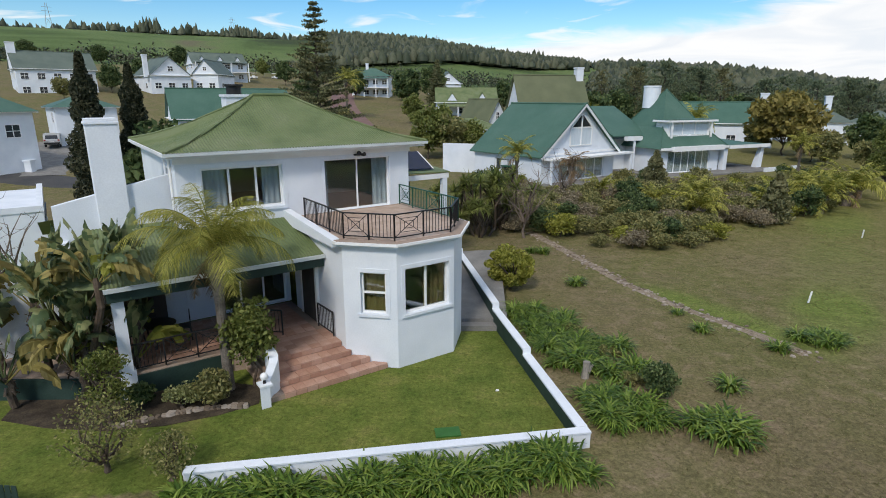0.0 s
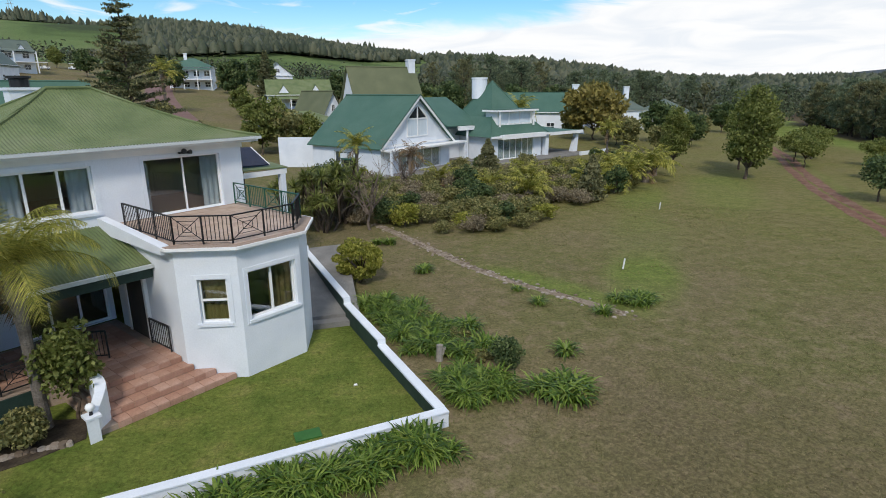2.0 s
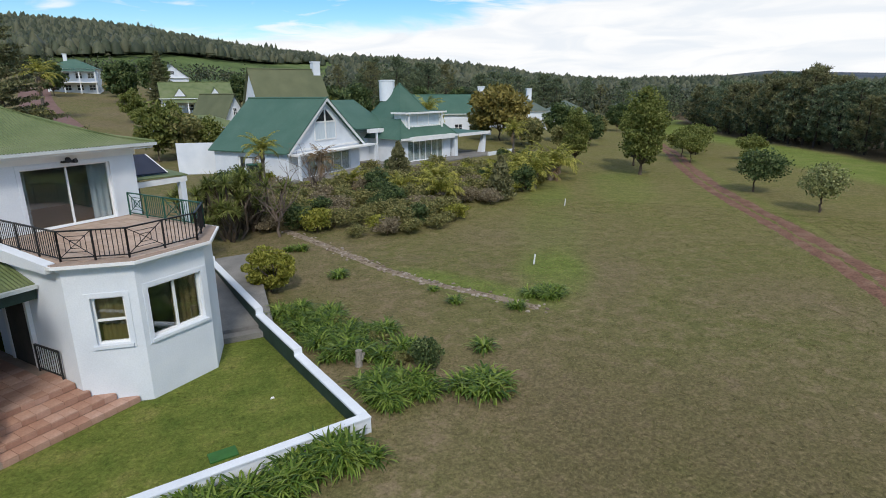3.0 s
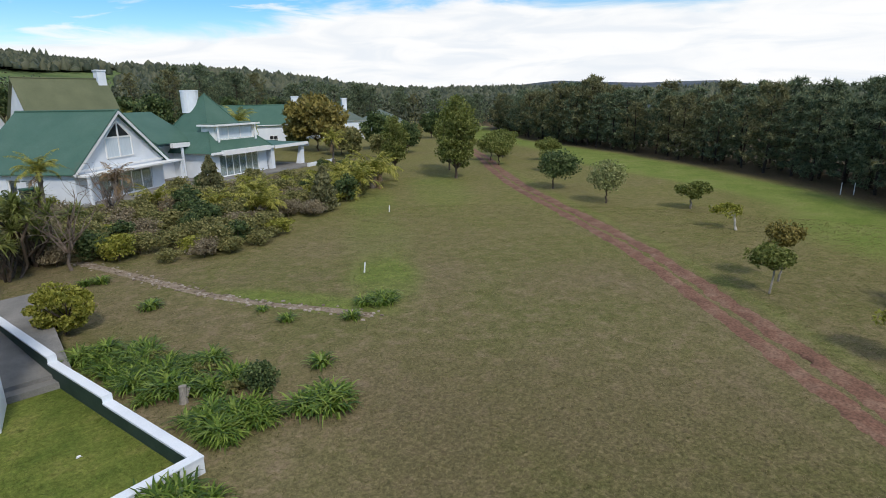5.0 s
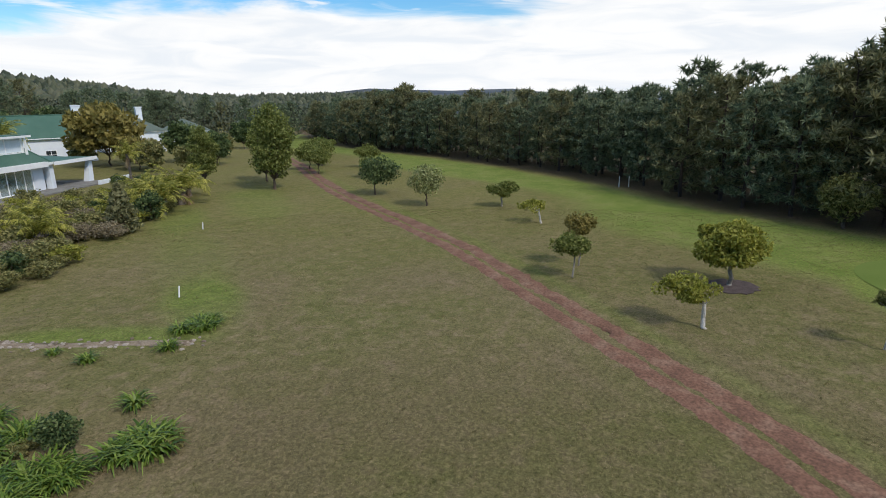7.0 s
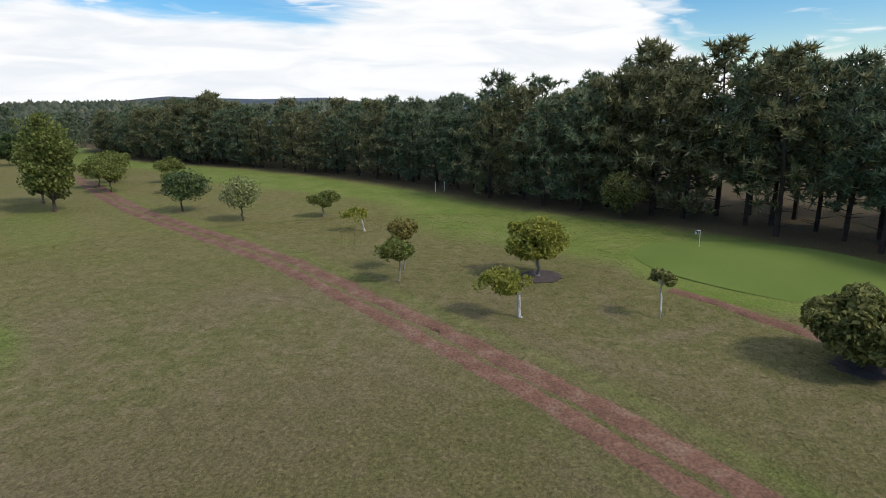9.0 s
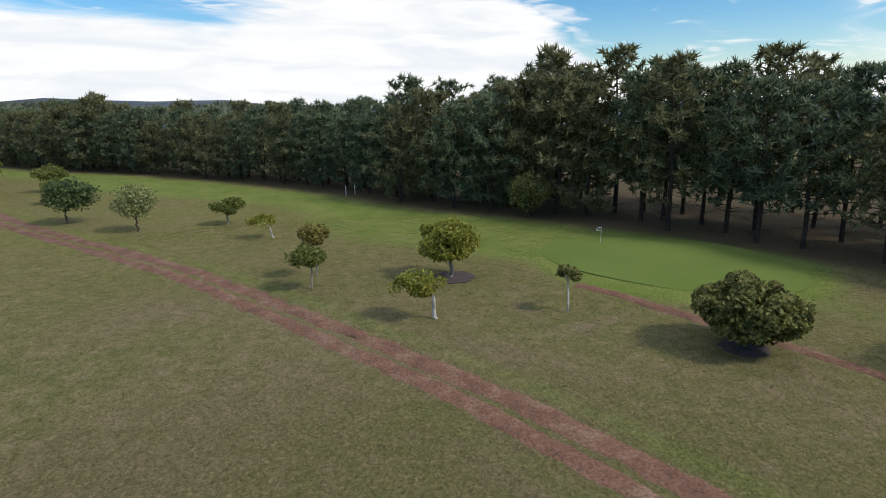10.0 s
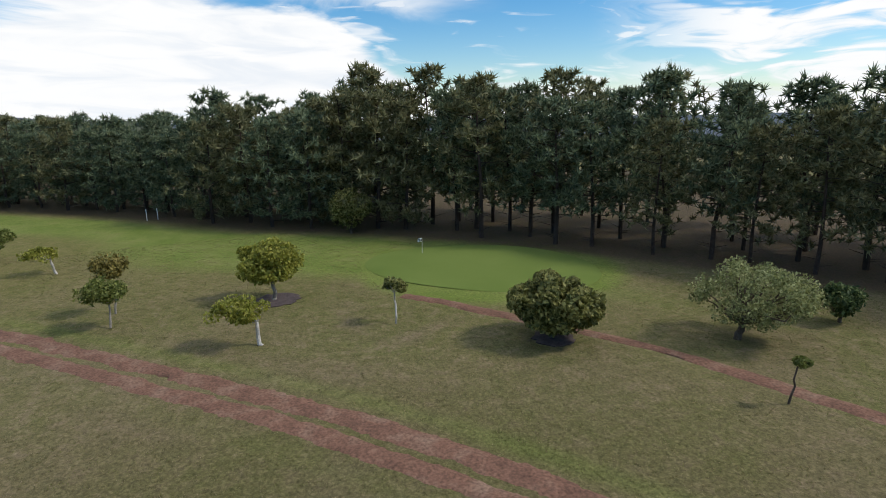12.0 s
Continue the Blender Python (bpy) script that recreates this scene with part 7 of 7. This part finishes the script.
# bark ring under the fruit tree; dome tree's ring paints shade on bare ground
MULCHSHADE = material("mulch_and_shade", [(0.06, 0.045, 0.045), (0.11, 0.085, 0.08)], 3, 25, 0.4, 0.95, 0.6)
for x, y, r in ((26.9, 0.3, 1.05), (18.25, -9.8, 0.8)):
    rr = np.random.default_rng(int(x))
    poly = [(x + math.cos(a) * r * rr.uniform(0.85, 1.15), y + math.sin(a) * r * rr.uniform(0.85, 1.15)) for a in np.linspace(0, 6.28, 30)[:-1]]
    tagged(part("mulch_shade_ring", Build().prism(poly, -0.02, 0.035), MULCHSHADE), "dark ring of mulch and painted shade round a tree", "mulch", kind="structure")

# paved ramp and kerb steps beside the bay
rp = thing("side_ramp", "weathered concrete side path with two steps", "path", HOUSE, kind="structure")
part("ramp_slab", Build().add([(3.5, 1.6, 0), (5.0, 0.6, 0), (10.0, 7.0, 0), (8.0, 8.0, 0), (3.5, 1.6, 0.32), (5.0, 0.6, 0.32), (10.0, 7.0, 0.75), (8.0, 8.0, 0.75)],
     [(0, 1, 5, 4), (1, 2, 6, 5), (2, 3, 7, 6), (3, 0, 4, 7), (4, 5, 6, 7)]), CONCRETE, rp)
part("kerb_step", Build().prism([(3.25, 1.25), (4.75, 0.25), (4.98, 0.58), (3.48, 1.58)], 0, 0.2), CONCRETE, rp)

# drain lid and ball on the lawn
lid = thing("drain_lid", "green plastic drain lid set in the lawn", "lid", pose(0.12, 12.55, 0.0, 0, 0, 8))
part("plate", Build().box(-0.32, 0.32, -0.2, 0.2, 0.0, 0.035), material("green_plastic", [(0.03, 0.11, 0.02), (0.04, 0.14, 0.03)], 3, 30, 0.1, 0.5, 0.05), lid)
lb = thing("white_stone", "small white stone on the lawn", "stone", pose(1.57, 14.63, 0.0))
part("pebble", Build().tube([(-0.05, 0, 0.0), (-0.02, 0, 0.03), (0.04, 0, 0.035), (0.07, 0, 0.0)], [0.01, 0.035, 0.03, 0.008], 7), TRIM, lb)

# stone footpath crossing the field
rng = np.random.default_rng(23)
sp = thing("stone_path", "narrow path of scattered pale stones", "path", kind="structure")
pl = resample([(5.4, 34.5), (6.57, 30.8), (7.54, 27.15), (8.4, 24.3), (9.26, 22.15), (10.15, 20.5), (11.25, 18.6), (12.0, 17.0)], 0.14)
shapes = []
for k in range(5):
    n = 7
    a0 = [rng.uniform(0.7, 1.1) for _ in range(n)]
    ring0 = [(math.cos(6.283 * i / n) * a0[i], math.sin(6.283 * i / n) * a0[i] * 0.8) for i in range(n)]
    b = Build().add([(x, y, -0.3) for x, y in ring0] + [(x * 0.8, y * 0.8, 0.45) for x, y in ring0], [tuple(range(n, 2 * n))] + [(i, (i + 1) % n, n + (i + 1) % n, n + i) for i in range(n)])
    shapes.append(b.mesh("stone", STONE))
for i in range(280):
    p = pl[int(rng.integers(len(pl)))]
    ob = new("stone", shapes[i % 5])
    ob.parent = sp
    s = rng.uniform(0.04, 0.12)
    ob.matrix_basis = Matrix.Translation((p[0] + rng.normal() * 0.22, p[1] + rng.normal() * 0.22, 0.02)) @ Matrix.Rotation(rng.uniform(0, 6), 4, "Z") @ Matrix.Diagonal((s, s, s * 0.5, 1))
strip("stone_path_bed", [(5.4, 34.5), (6.57, 30.8), (7.54, 27.15), (8.4, 24.3), (9.26, 22.15), (10.15, 20.5), (11.25, 18.6), (12.0, 17.0)], 0.36, GRAVEL, 0.008, "pale worn gravel bed of the footpath", "path", 0.05, 8)

# street, verge paving and the far road
strip("street", [(-70, 62), (-45, 56.5), (-30, 54.5), (-16, 56), (-6, 62)], 2.6, ASPHALT, 0.05, "grey asphalt residential street", "road", 0.01, 6, step=1.5)
strip("driveway", [(-41, 57), (-47, 68), (-51, 76)], 2.6, CONCRETE, 0.06, "pale gravel driveway", "driveway", 0.05, 7, step=1.0)
strip("side_street", [(-6, 62), (-10, 85), (-17, 112), (-24, 140), (-30, 175)], 3.4, PAVE, 0.06, "brick-red paved street climbing between houses", "road", 0.02, 9, step=1.5)

# boundary buildings and walls at the left
lbld = thing("outbuilding", "flat-roofed white outbuilding with a parapet", "building", Matrix.Translation((-19.8, 27.4, 0)) @ Matrix.Rotation(radians(34.84), 4, "Z"))
part("block", Build().box(-9, 0, 0, 9, 0, 2.75), WHITE, lbld)
part("parapet", Build().box(-9.05, 0.05, -0.05, 0.25, 2.754, 3.05).box(-0.25, 0.05, 0.25, 9, 2.754, 3.05), WHITE, lbld)
part("pipe", Build().tube([(-0.0, 1.0, 2.0), (0.08, 3.5, 2.25), (0.08, 6.0, 2.3)], [0.03] * 3, 6), BLACK, lbld)
bw = thing("boundary_wall", "low white boundary wall with a square pier", "wall", kind="structure")
part("wall_run", Build().prism([(-62, 62), (-43.2, 58.6), (-43.2, 58.9), (-62, 62.3)], 0, 1.2), WHITE, bw)
part("wall_pier", Build().box(-43.2, -42.5, 58.3, 59.0, 0, 1.8).box(-43.28, -42.42, 58.22, 59.08, 1.8, 1.95), WHITE, bw)
cw = thing("courtyard_wall", "white courtyard wall beside the neighbouring house", "wall", kind="structure")
part("wall_run", Build().prism([(0.0, 64.5), (8.5, 62.0), (8.5, 62.3), (0.0, 64.8)], 0, 3.2), WHITE, cw)
part("wall_run", Build().prism([(6.0, 57.5), (11.0, 59.5), (10.9, 59.8), (5.9, 57.8)], 0, 2.0), WHITE, cw)
bin_ = thing("wheelie_bin", "dark grey wheeled bin by the courtyard wall", "bin", pose(6.3, 55.0, 0, 0, 0, 10))
part("body", Build().add([(-0.35, -0.4, 0.1), (0.35, -0.4, 0.1), (0.35, 0.4, 0.1), (-0.35, 0.4, 0.1), (-0.5, -0.5, 1.7), (0.5, -0.5, 1.7), (0.5, 0.5, 1.7), (-0.5, 0.5, 1.7)],
     [(0, 1, 5, 4), (1, 2, 6, 5), (2, 3, 7, 6), (3, 0, 4, 7), (4, 5, 6, 7), (3, 2, 1, 0)]), BLACK, bin_)
part("bin_lid", Build().box(-0.54, 0.54, -0.55, 0.52, 1.704, 1.8), RAILGREEN, bin_)
part("wheel", Build().tube([(-0.42, 0.42, 0.14), (-0.34, 0.42, 0.14)], [0.14, 0.14], 12), RUBBER, bin_)
part("wheel", Build().tube([(0.34, 0.42, 0.14), (0.42, 0.42, 0.14)], [0.14, 0.14], 12), RUBBER, bin_)


def vehicle(label, m, length=4.3, width=1.75, h=1.65, paint=None, cart=False):
    V = thing("car" if not cart else "golf_cart", label, "car" if not cart else "golf cart", m)
    L, W = length / 2, width / 2
    if not cart:
        prof = [(-L, 0.35), (-L, 0.85), (-L + 0.15, 0.98), (-L + 0.35, 1.5), (-L + 0.8, h), (0.3, h), (0.95, 1.05), (L - 0.1, 0.9), (L, 0.6), (L, 0.35)]
        n = len(prof)
        b = Build().add([(x, -W, z) for x, z in prof] + [(x, W, z) for x, z in prof], [tuple(range(n)), tuple(range(2 * n - 1, n - 1, -1))] + [(i, i + n, (i + 1) % n + n, (i + 1) % n) for i in range(n)])
        bevelled(part("body", b, paint or CHROME, V), 0.06)
        part("rear_window", Build().add([(-L + 0.13, -W + 0.2, 1.03), (-L + 0.13, W - 0.2, 1.03), (-L + 0.31, W - 0.25, 1.46), (-L + 0.31, -W + 0.25, 1.46)], [(0, 3, 2, 1)]), FARGLASS, V)
        for s in (-1, 1):
            part("side_window", Build().box(-L + 0.75, 0.35, s * W - 0.006, s * W + 0.006, 1.05, h - 0.15), FARGLASS, V)
            part("tail_light", Build().box(-L - 0.012, -L + 0.02, s * (W - 0.15) - 0.1, s * (W - 0.15) + 0.1, 0.8, 0.95), TAIL, V)
        part("bumper", Build().box(-L - 0.06, -L + 0.05, -W + 0.05, W - 0.05, 0.4, 0.6), BLACK, V)
        part("number_plate", Build().box(-L - 0.075, -L - 0.062, -0.25, 0.25, 0.62, 0.72), TRIM, V)
    else:
        part("body", Build().box(-L, L, -W, W, 0.3, 0.75).box(-0.5, 0.2, -W, W, 0.75, 1.05), TRIM, V)
        part("canopy", Build().box(-L + 0.1, L - 0.3, -W, W, 1.8, 1.9), TRIM, V)
        for x in (-L + 0.2, L - 0.5):
            for y in (-W + 0.06, W - 0.06):
                part("canopy_post", Build().beam((x, y, 0.75), (x, y, 1.8), 0.05, 0.05), BLACK, V)
    for x in (-L * 0.62, L * 0.62):
        for s in (-1, 1):
            y = s * (W - 0.1)
            wh = part("wheel", Build().tube([(x, y - 0.1, 0.32), (x, y + 0.1, 0.32)], [0.32, 0.32], 16), RUBBER, V)
            part("rim", Build().tube([(x, y + s * 0.09, 0.32), (x, y + s * 0.112, 0.32)], [0.19, 0.19], 12), CHROME, wh)
    return V


TAIL = material("red_tail_light", [(0.25, 0.01, 0.01), (0.32, 0.02, 0.02)], 3, 30, 0.1, 0.3, 0)
vehicle("silver estate car parked on a driveway", pose(-49.4, 72.6, ground_z(-49.4, 72.6) + 0.06, 0, 0, 118))
for a, r in ((-17.8, 205), (-15.9, 215)):
    x, y = r * math.sin(radians(a)), r * math.cos(radians(a))
    vehicle("white golf cart on the far fairway", pose(x, y, ground_z(x, y), 0, 0, 20), 2.4, 1.3, 1.9, None, True)

# veranda table and chairs
tb = thing("garden_table", "dark round iron garden table on the terrace", "table", HOUSE @ pose(-6.0, 4.4, FLOOR))
part("tabletop", Build().tube([(0, 0, 0.71), (0, 0, 0.74)], [0.5, 0.5], 20), BLACK, tb)
for k in range(3):
    a = k * 2.09
    part("leg", Build().beam((0.08 * math.cos(a), 0.08 * math.sin(a), 0.7), (0.35 * math.cos(a), 0.35 * math.sin(a), 0), 0.035, 0.035), BLACK, tb)


def chair(m):
    c = thing("garden_chair", "dark iron garden chair on the terrace", "chair", m, group="terrace chairs")
    part("seat", Build().box(-0.22, 0.22, -0.22, 0.22, 0.43, 0.46), BLACK, c)
    part("backrest", Build().box(-0.22, 0.22, 0.2, 0.23, 0.6, 0.92).box(-0.22, -0.19, 0.2, 0.23, 0.46, 0.6).box(0.19, 0.22, 0.2, 0.23, 0.46, 0.6), BLACK, c)
    for x in (-0.2, 0.2):
        for y in (-0.2, 0.2):
            part("leg", Build().beam((x, y, 0.43), (x * 1.15, y * 1.15, 0), 0.03, 0.03), BLACK, c)
    return c


ch0 = chair(HOUSE @ pose(-6.7, 4.7, FLOOR, 0, 0, 60))
copy_thing(ch0, HOUSE @ pose(-5.3, 4.5, FLOOR, 0, 0, -100))
copy_thing(ch0, HOUSE @ pose(-6.1, 5.2, FLOOR, 0, 0, 10))
# upstairs dressing mirror
dm = thing("dressing_mirror", "pale dressing table with an arched mirror in the bedroom", "mirror", HOUSE @ pose(1.15, 9.2, SLAB + 0.04))
part("cabinet", Build().box(-0.4, 0.4, -0.2, 0.2, 0, 0.4), TRIM, dm)
part("mirror_frame", Build().tube([(-0.3, 0, 0.4), (-0.3, 0, 1.3), (-0.18, 0, 1.5), (0, 0, 1.56), (0.18, 0, 1.5), (0.3, 0, 1.3), (0.3, 0, 0.4)], [0.04] * 7, 6), TRIM, dm)
part("mirror_glass", Build().box(-0.27, 0.27, -0.01, 0.01, 0.42, 1.4), SOLAR, dm)

# green slat fence at the corner of the garden
fe = thing("slat_fence", "weathered dark green slat fence", "fence", kind="structure")
part("rail", Build().beam((-10.6, 9.75, 0.55), (-8.5, 9.55, 0.55), 0.04, 0.08), DARKGREEN, fe)
for i in range(16):
    x = -10.6 + 0.14 * i
    part("slat", Build().box(x - 0.05, x + 0.05, 9.72 - 0.095 * (x + 10.6), 9.74 - 0.095 * (x + 10.6), 0.0, 0.78), DARKGREEN, fe)

SOIL = material("dark_bed_soil", [(0.03, 0.022, 0.015), (0.055, 0.042, 0.028), (0.085, 0.065, 0.042)], 2.5, 25, 0.4, 0.95, 0.6)
bed = Build().prism([(-11.6, 13.1), (-10.2, 12.75), (-8.6, 12.62), (-7.2, 12.85), (-6.0, 13.35), (-5.1, 13.95), (-5.3, 14.9), (-6.2, 15.1), (-8.7, 14.9), (-12.2, 15.6)], -0.05, 0.02)
tagged(part("planting_bed", bed, SOIL), "dark soil planting bed below the terrace", "flower bed", kind="structure")

# rock edging of the planting bed
rng = np.random.default_rng(31)
re = thing("rock_edging", "row of rough grey edging rocks round the bed", "rocks", kind="structure")
for i in range(22):
    t = i / 21
    x, y = -8.4 + 3.0 * t, 12.75 + 1.0 * t + 0.25 * math.sin(t * 3)
    ob = new("rock", shapes[i % 5])
    ob.parent = re
    ob.matrix_basis = Matrix.Translation((x, y, 0.03)) @ Matrix.Rotation(i * 1.3, 4, "Z") @ Matrix.Diagonal((*(3 * [rng.uniform(0.1, 0.17)]), 1))


# grass blades over the near field and the lawn
def turf(name, n, amin, amax, rmin, rmax, h, mat, keep, label, seed):
    rng = np.random.default_rng(seed)
    a = np.radians(rng.uniform(amin, amax, n))
    r = np.sqrt(rng.uniform(rmin ** 2, rmax ** 2, n))
    x, y = r * np.sin(a), r * np.cos(a)
    k = keep(x, y, rng)
    x, y = x[k], y[k]
    m = len(x)
    vs = np.zeros((m, 3, 3, 3))
    for j in range(3):
        d = rng.uniform(0, 6.28, m)
        hh = h * rng.uniform(0.5, 1.3, m)
        ox, oy = rng.normal(size=m) * 0.05, rng.normal(size=m) * 0.05
        w = 0.013 + 0.0004 * np.hypot(x, y)
        z0 = terrain(x, y)
        vs[:, j, 0] = np.stack([x + ox - w * np.cos(d), y + oy - w * np.sin(d), z0 - 0.01], 1)
        vs[:, j, 1] = np.stack([x + ox + w * np.cos(d), y + oy + w * np.sin(d), z0 - 0.01], 1)
        vs[:, j, 2] = np.stack([x + ox + hh * 0.5 * np.sin(d * 3), y + oy + hh * 0.5 * np.cos(d * 3), z0 + hh], 1)
    me = bpy.data.meshes.new(name)
    me.from_pydata(vs.reshape(-1, 3).tolist(), [], np.arange(m * 9).reshape(-1, 3).tolist())
    me.materials.append(mat)
    return tagged(new(name, me), label, "grass", kind="stuff")


def in_garden(x, y):
    side = np.interp(y, [12.1, 16.15, 19.6, 26.6], [3.55, 2.75, 2.1, 1.0])
    front = np.interp(x, [-8.0, -6.5, 3.3], [9.9, 10.2, 11.85])
    return (x < side) & (y > front) & (y < 40)


def in_house(x, y):
    c, s = math.cos(radians(34.84)), math.sin(radians(34.84))
    u, v = (x + 1.38) * c + (y - 16.07) * s, -(x + 1.38) * s + (y - 16.07) * c
    return (v > 0.1) & (u < 3.6) | (v > 2.4)


def field_keep(x, y, rng):
    td, _ = polyline_distance(x, y, TRACK)
    t2, _ = polyline_distance(x, y, TRACK2)
    gx, gy = x - GREEN_C[0], y - GREEN_C[1]
    ge = np.hypot((gx * ca + gy * sa) / (GREEN_A + 0.5), (-gx * sa + gy * ca) / (GREEN_B + 0.5))
    fd, fs = polyline_distance(x, y, FOREST)
    thin = rng.random(len(x)) < 0.15 + 0.85 * (td > 0.85) + 0.25 * (td < 0.12)
    return ~in_garden(x, y) & thin & (t2 > 0.5) & (ge > 1.05) & (fs > 0) & (fd > 3)


turf("field_grass", 46000, -14, 150, 9.5, 44, 0.028, TURF, field_keep, "short dry grass over the open field", 3)
turf("field_grass_green", 26000, -14, 150, 9.5, 44, 0.026, TURFG, field_keep, "greener grass tufts over the open field", 4)
turf("lawn_grass", 16000, -40, 18, 10.5, 22, 0.018, TURFG, lambda x, y, g: in_garden(x, y) & ~in_house(x, y) & (x > -12), "mown green lawn grass", 5)

# power pylons on the skyline
def pylon(a, r, h):
    x, y = r * math.sin(radians(a)), r * math.cos(radians(a))
    P = thing("pylon", "thin grey lattice power pylon on the ridge", "pylon", pose(x, y, ground_z(x, y), 0, 0, -a), group="power pylons")
    for s in (-1, 1):
        part("leg", Build().beam((s * h * 0.12, 0, 0), (s * h * 0.02, 0, h), 0.5, 0.5), STEEL, P)
    for f in (0.72, 0.86):
        part("arm", Build().beam((-h * 0.16, 0, h * f), (h * 0.16, 0, h * f), 0.5, 0.4), STEEL, P)
    part("bracing", Build().beam((-h * 0.09, 0, h * 0.25), (h * 0.07, 0, h * 0.5), 0.35, 0.35).beam((h * 0.09, 0, h * 0.25), (-h * 0.07, 0, h * 0.5), 0.35, 0.35), STEEL, P)


STEEL = material("galvanised_steel", [(0.25, 0.26, 0.27), (0.33, 0.34, 0.35)], 0.2, 3, 0.1, 0.6, 0)
for a, h in ((-33.2, 36), (-19.3, 30), (-0.6, 22), (-1.6, 22)):
    pylon(a, 955, h)

# ---- tiles ----
tile_me = Build().prism([(-0.16, -0.16), (0.16, -0.16), (0.16, 0.16), (-0.16, 0.16)], 0, 0.026).mesh("tile", TILE)
riser_me = Build().box(-0.16, 0.16, -0.02, 0, 0.008, RISE - 0.035).mesh("riser_tile", TILE)
for i, y in enumerate(step_y):
    x_r = -y - 0.05 if y < 1.2 else -1.22
    nxt = step_y[i + 1] if i < 3 else 2.8
    ny = max(1, round((nxt - y) / 0.33))
    nx = int((x_r + 3.86) / 0.33)
    for k in range(nx):
        x = x_r - 0.175 - 0.33 * k
        r_ = new("riser_tile", riser_me)
        r_.parent = steps
        r_.location = (x, y, i * RISE)
        for j in range(ny):
            t_ = new("tile", tile_me)
            t_.parent = steps
            t_.location = (x, y + (nxt - y) * (j + 0.5) / ny - 0.012, (i + 1) * RISE - 0.03)
            t_.scale = (1, (nxt - y) / ny / 0.33, 1)
for ix in range(18):
    for iy in range(12):
        x, y = -7.05 + 0.335 * ix, 2.98 + 0.335 * iy
        if x > -1.4 or (y > 5.85) or (y < 3.0 and x < -4.3):
            continue
        t_ = new("tile", tile_me)
        t_.parent = terrace
        t_.location = (x, y, FLOOR - 0.028)
btile = Build().prism([(-0.195, -0.195), (0.195, -0.195), (0.195, 0.195), (-0.195, 0.195)], 0, 0.012).mesh("tile", BALC)
bf = thing("balcony_floor", "pale terracotta balcony tiles", "floor", HOUSE, kind="structure")
for ix in range(12):
    for iy in range(13):
        x, y = -1.0 + 0.4 * ix, 0.2 + 0.4 * iy
        if y < 1.2 and (x - 0.2 < -y + 0.0 or x + 0.2 > 2.12 + y):
            continue
        if x > 3.1 or y > 5.2:
            continue
        t_ = new("tile", btile)
        t_.parent = bf
        t_.location = (x, y, SLAB + 0.076)
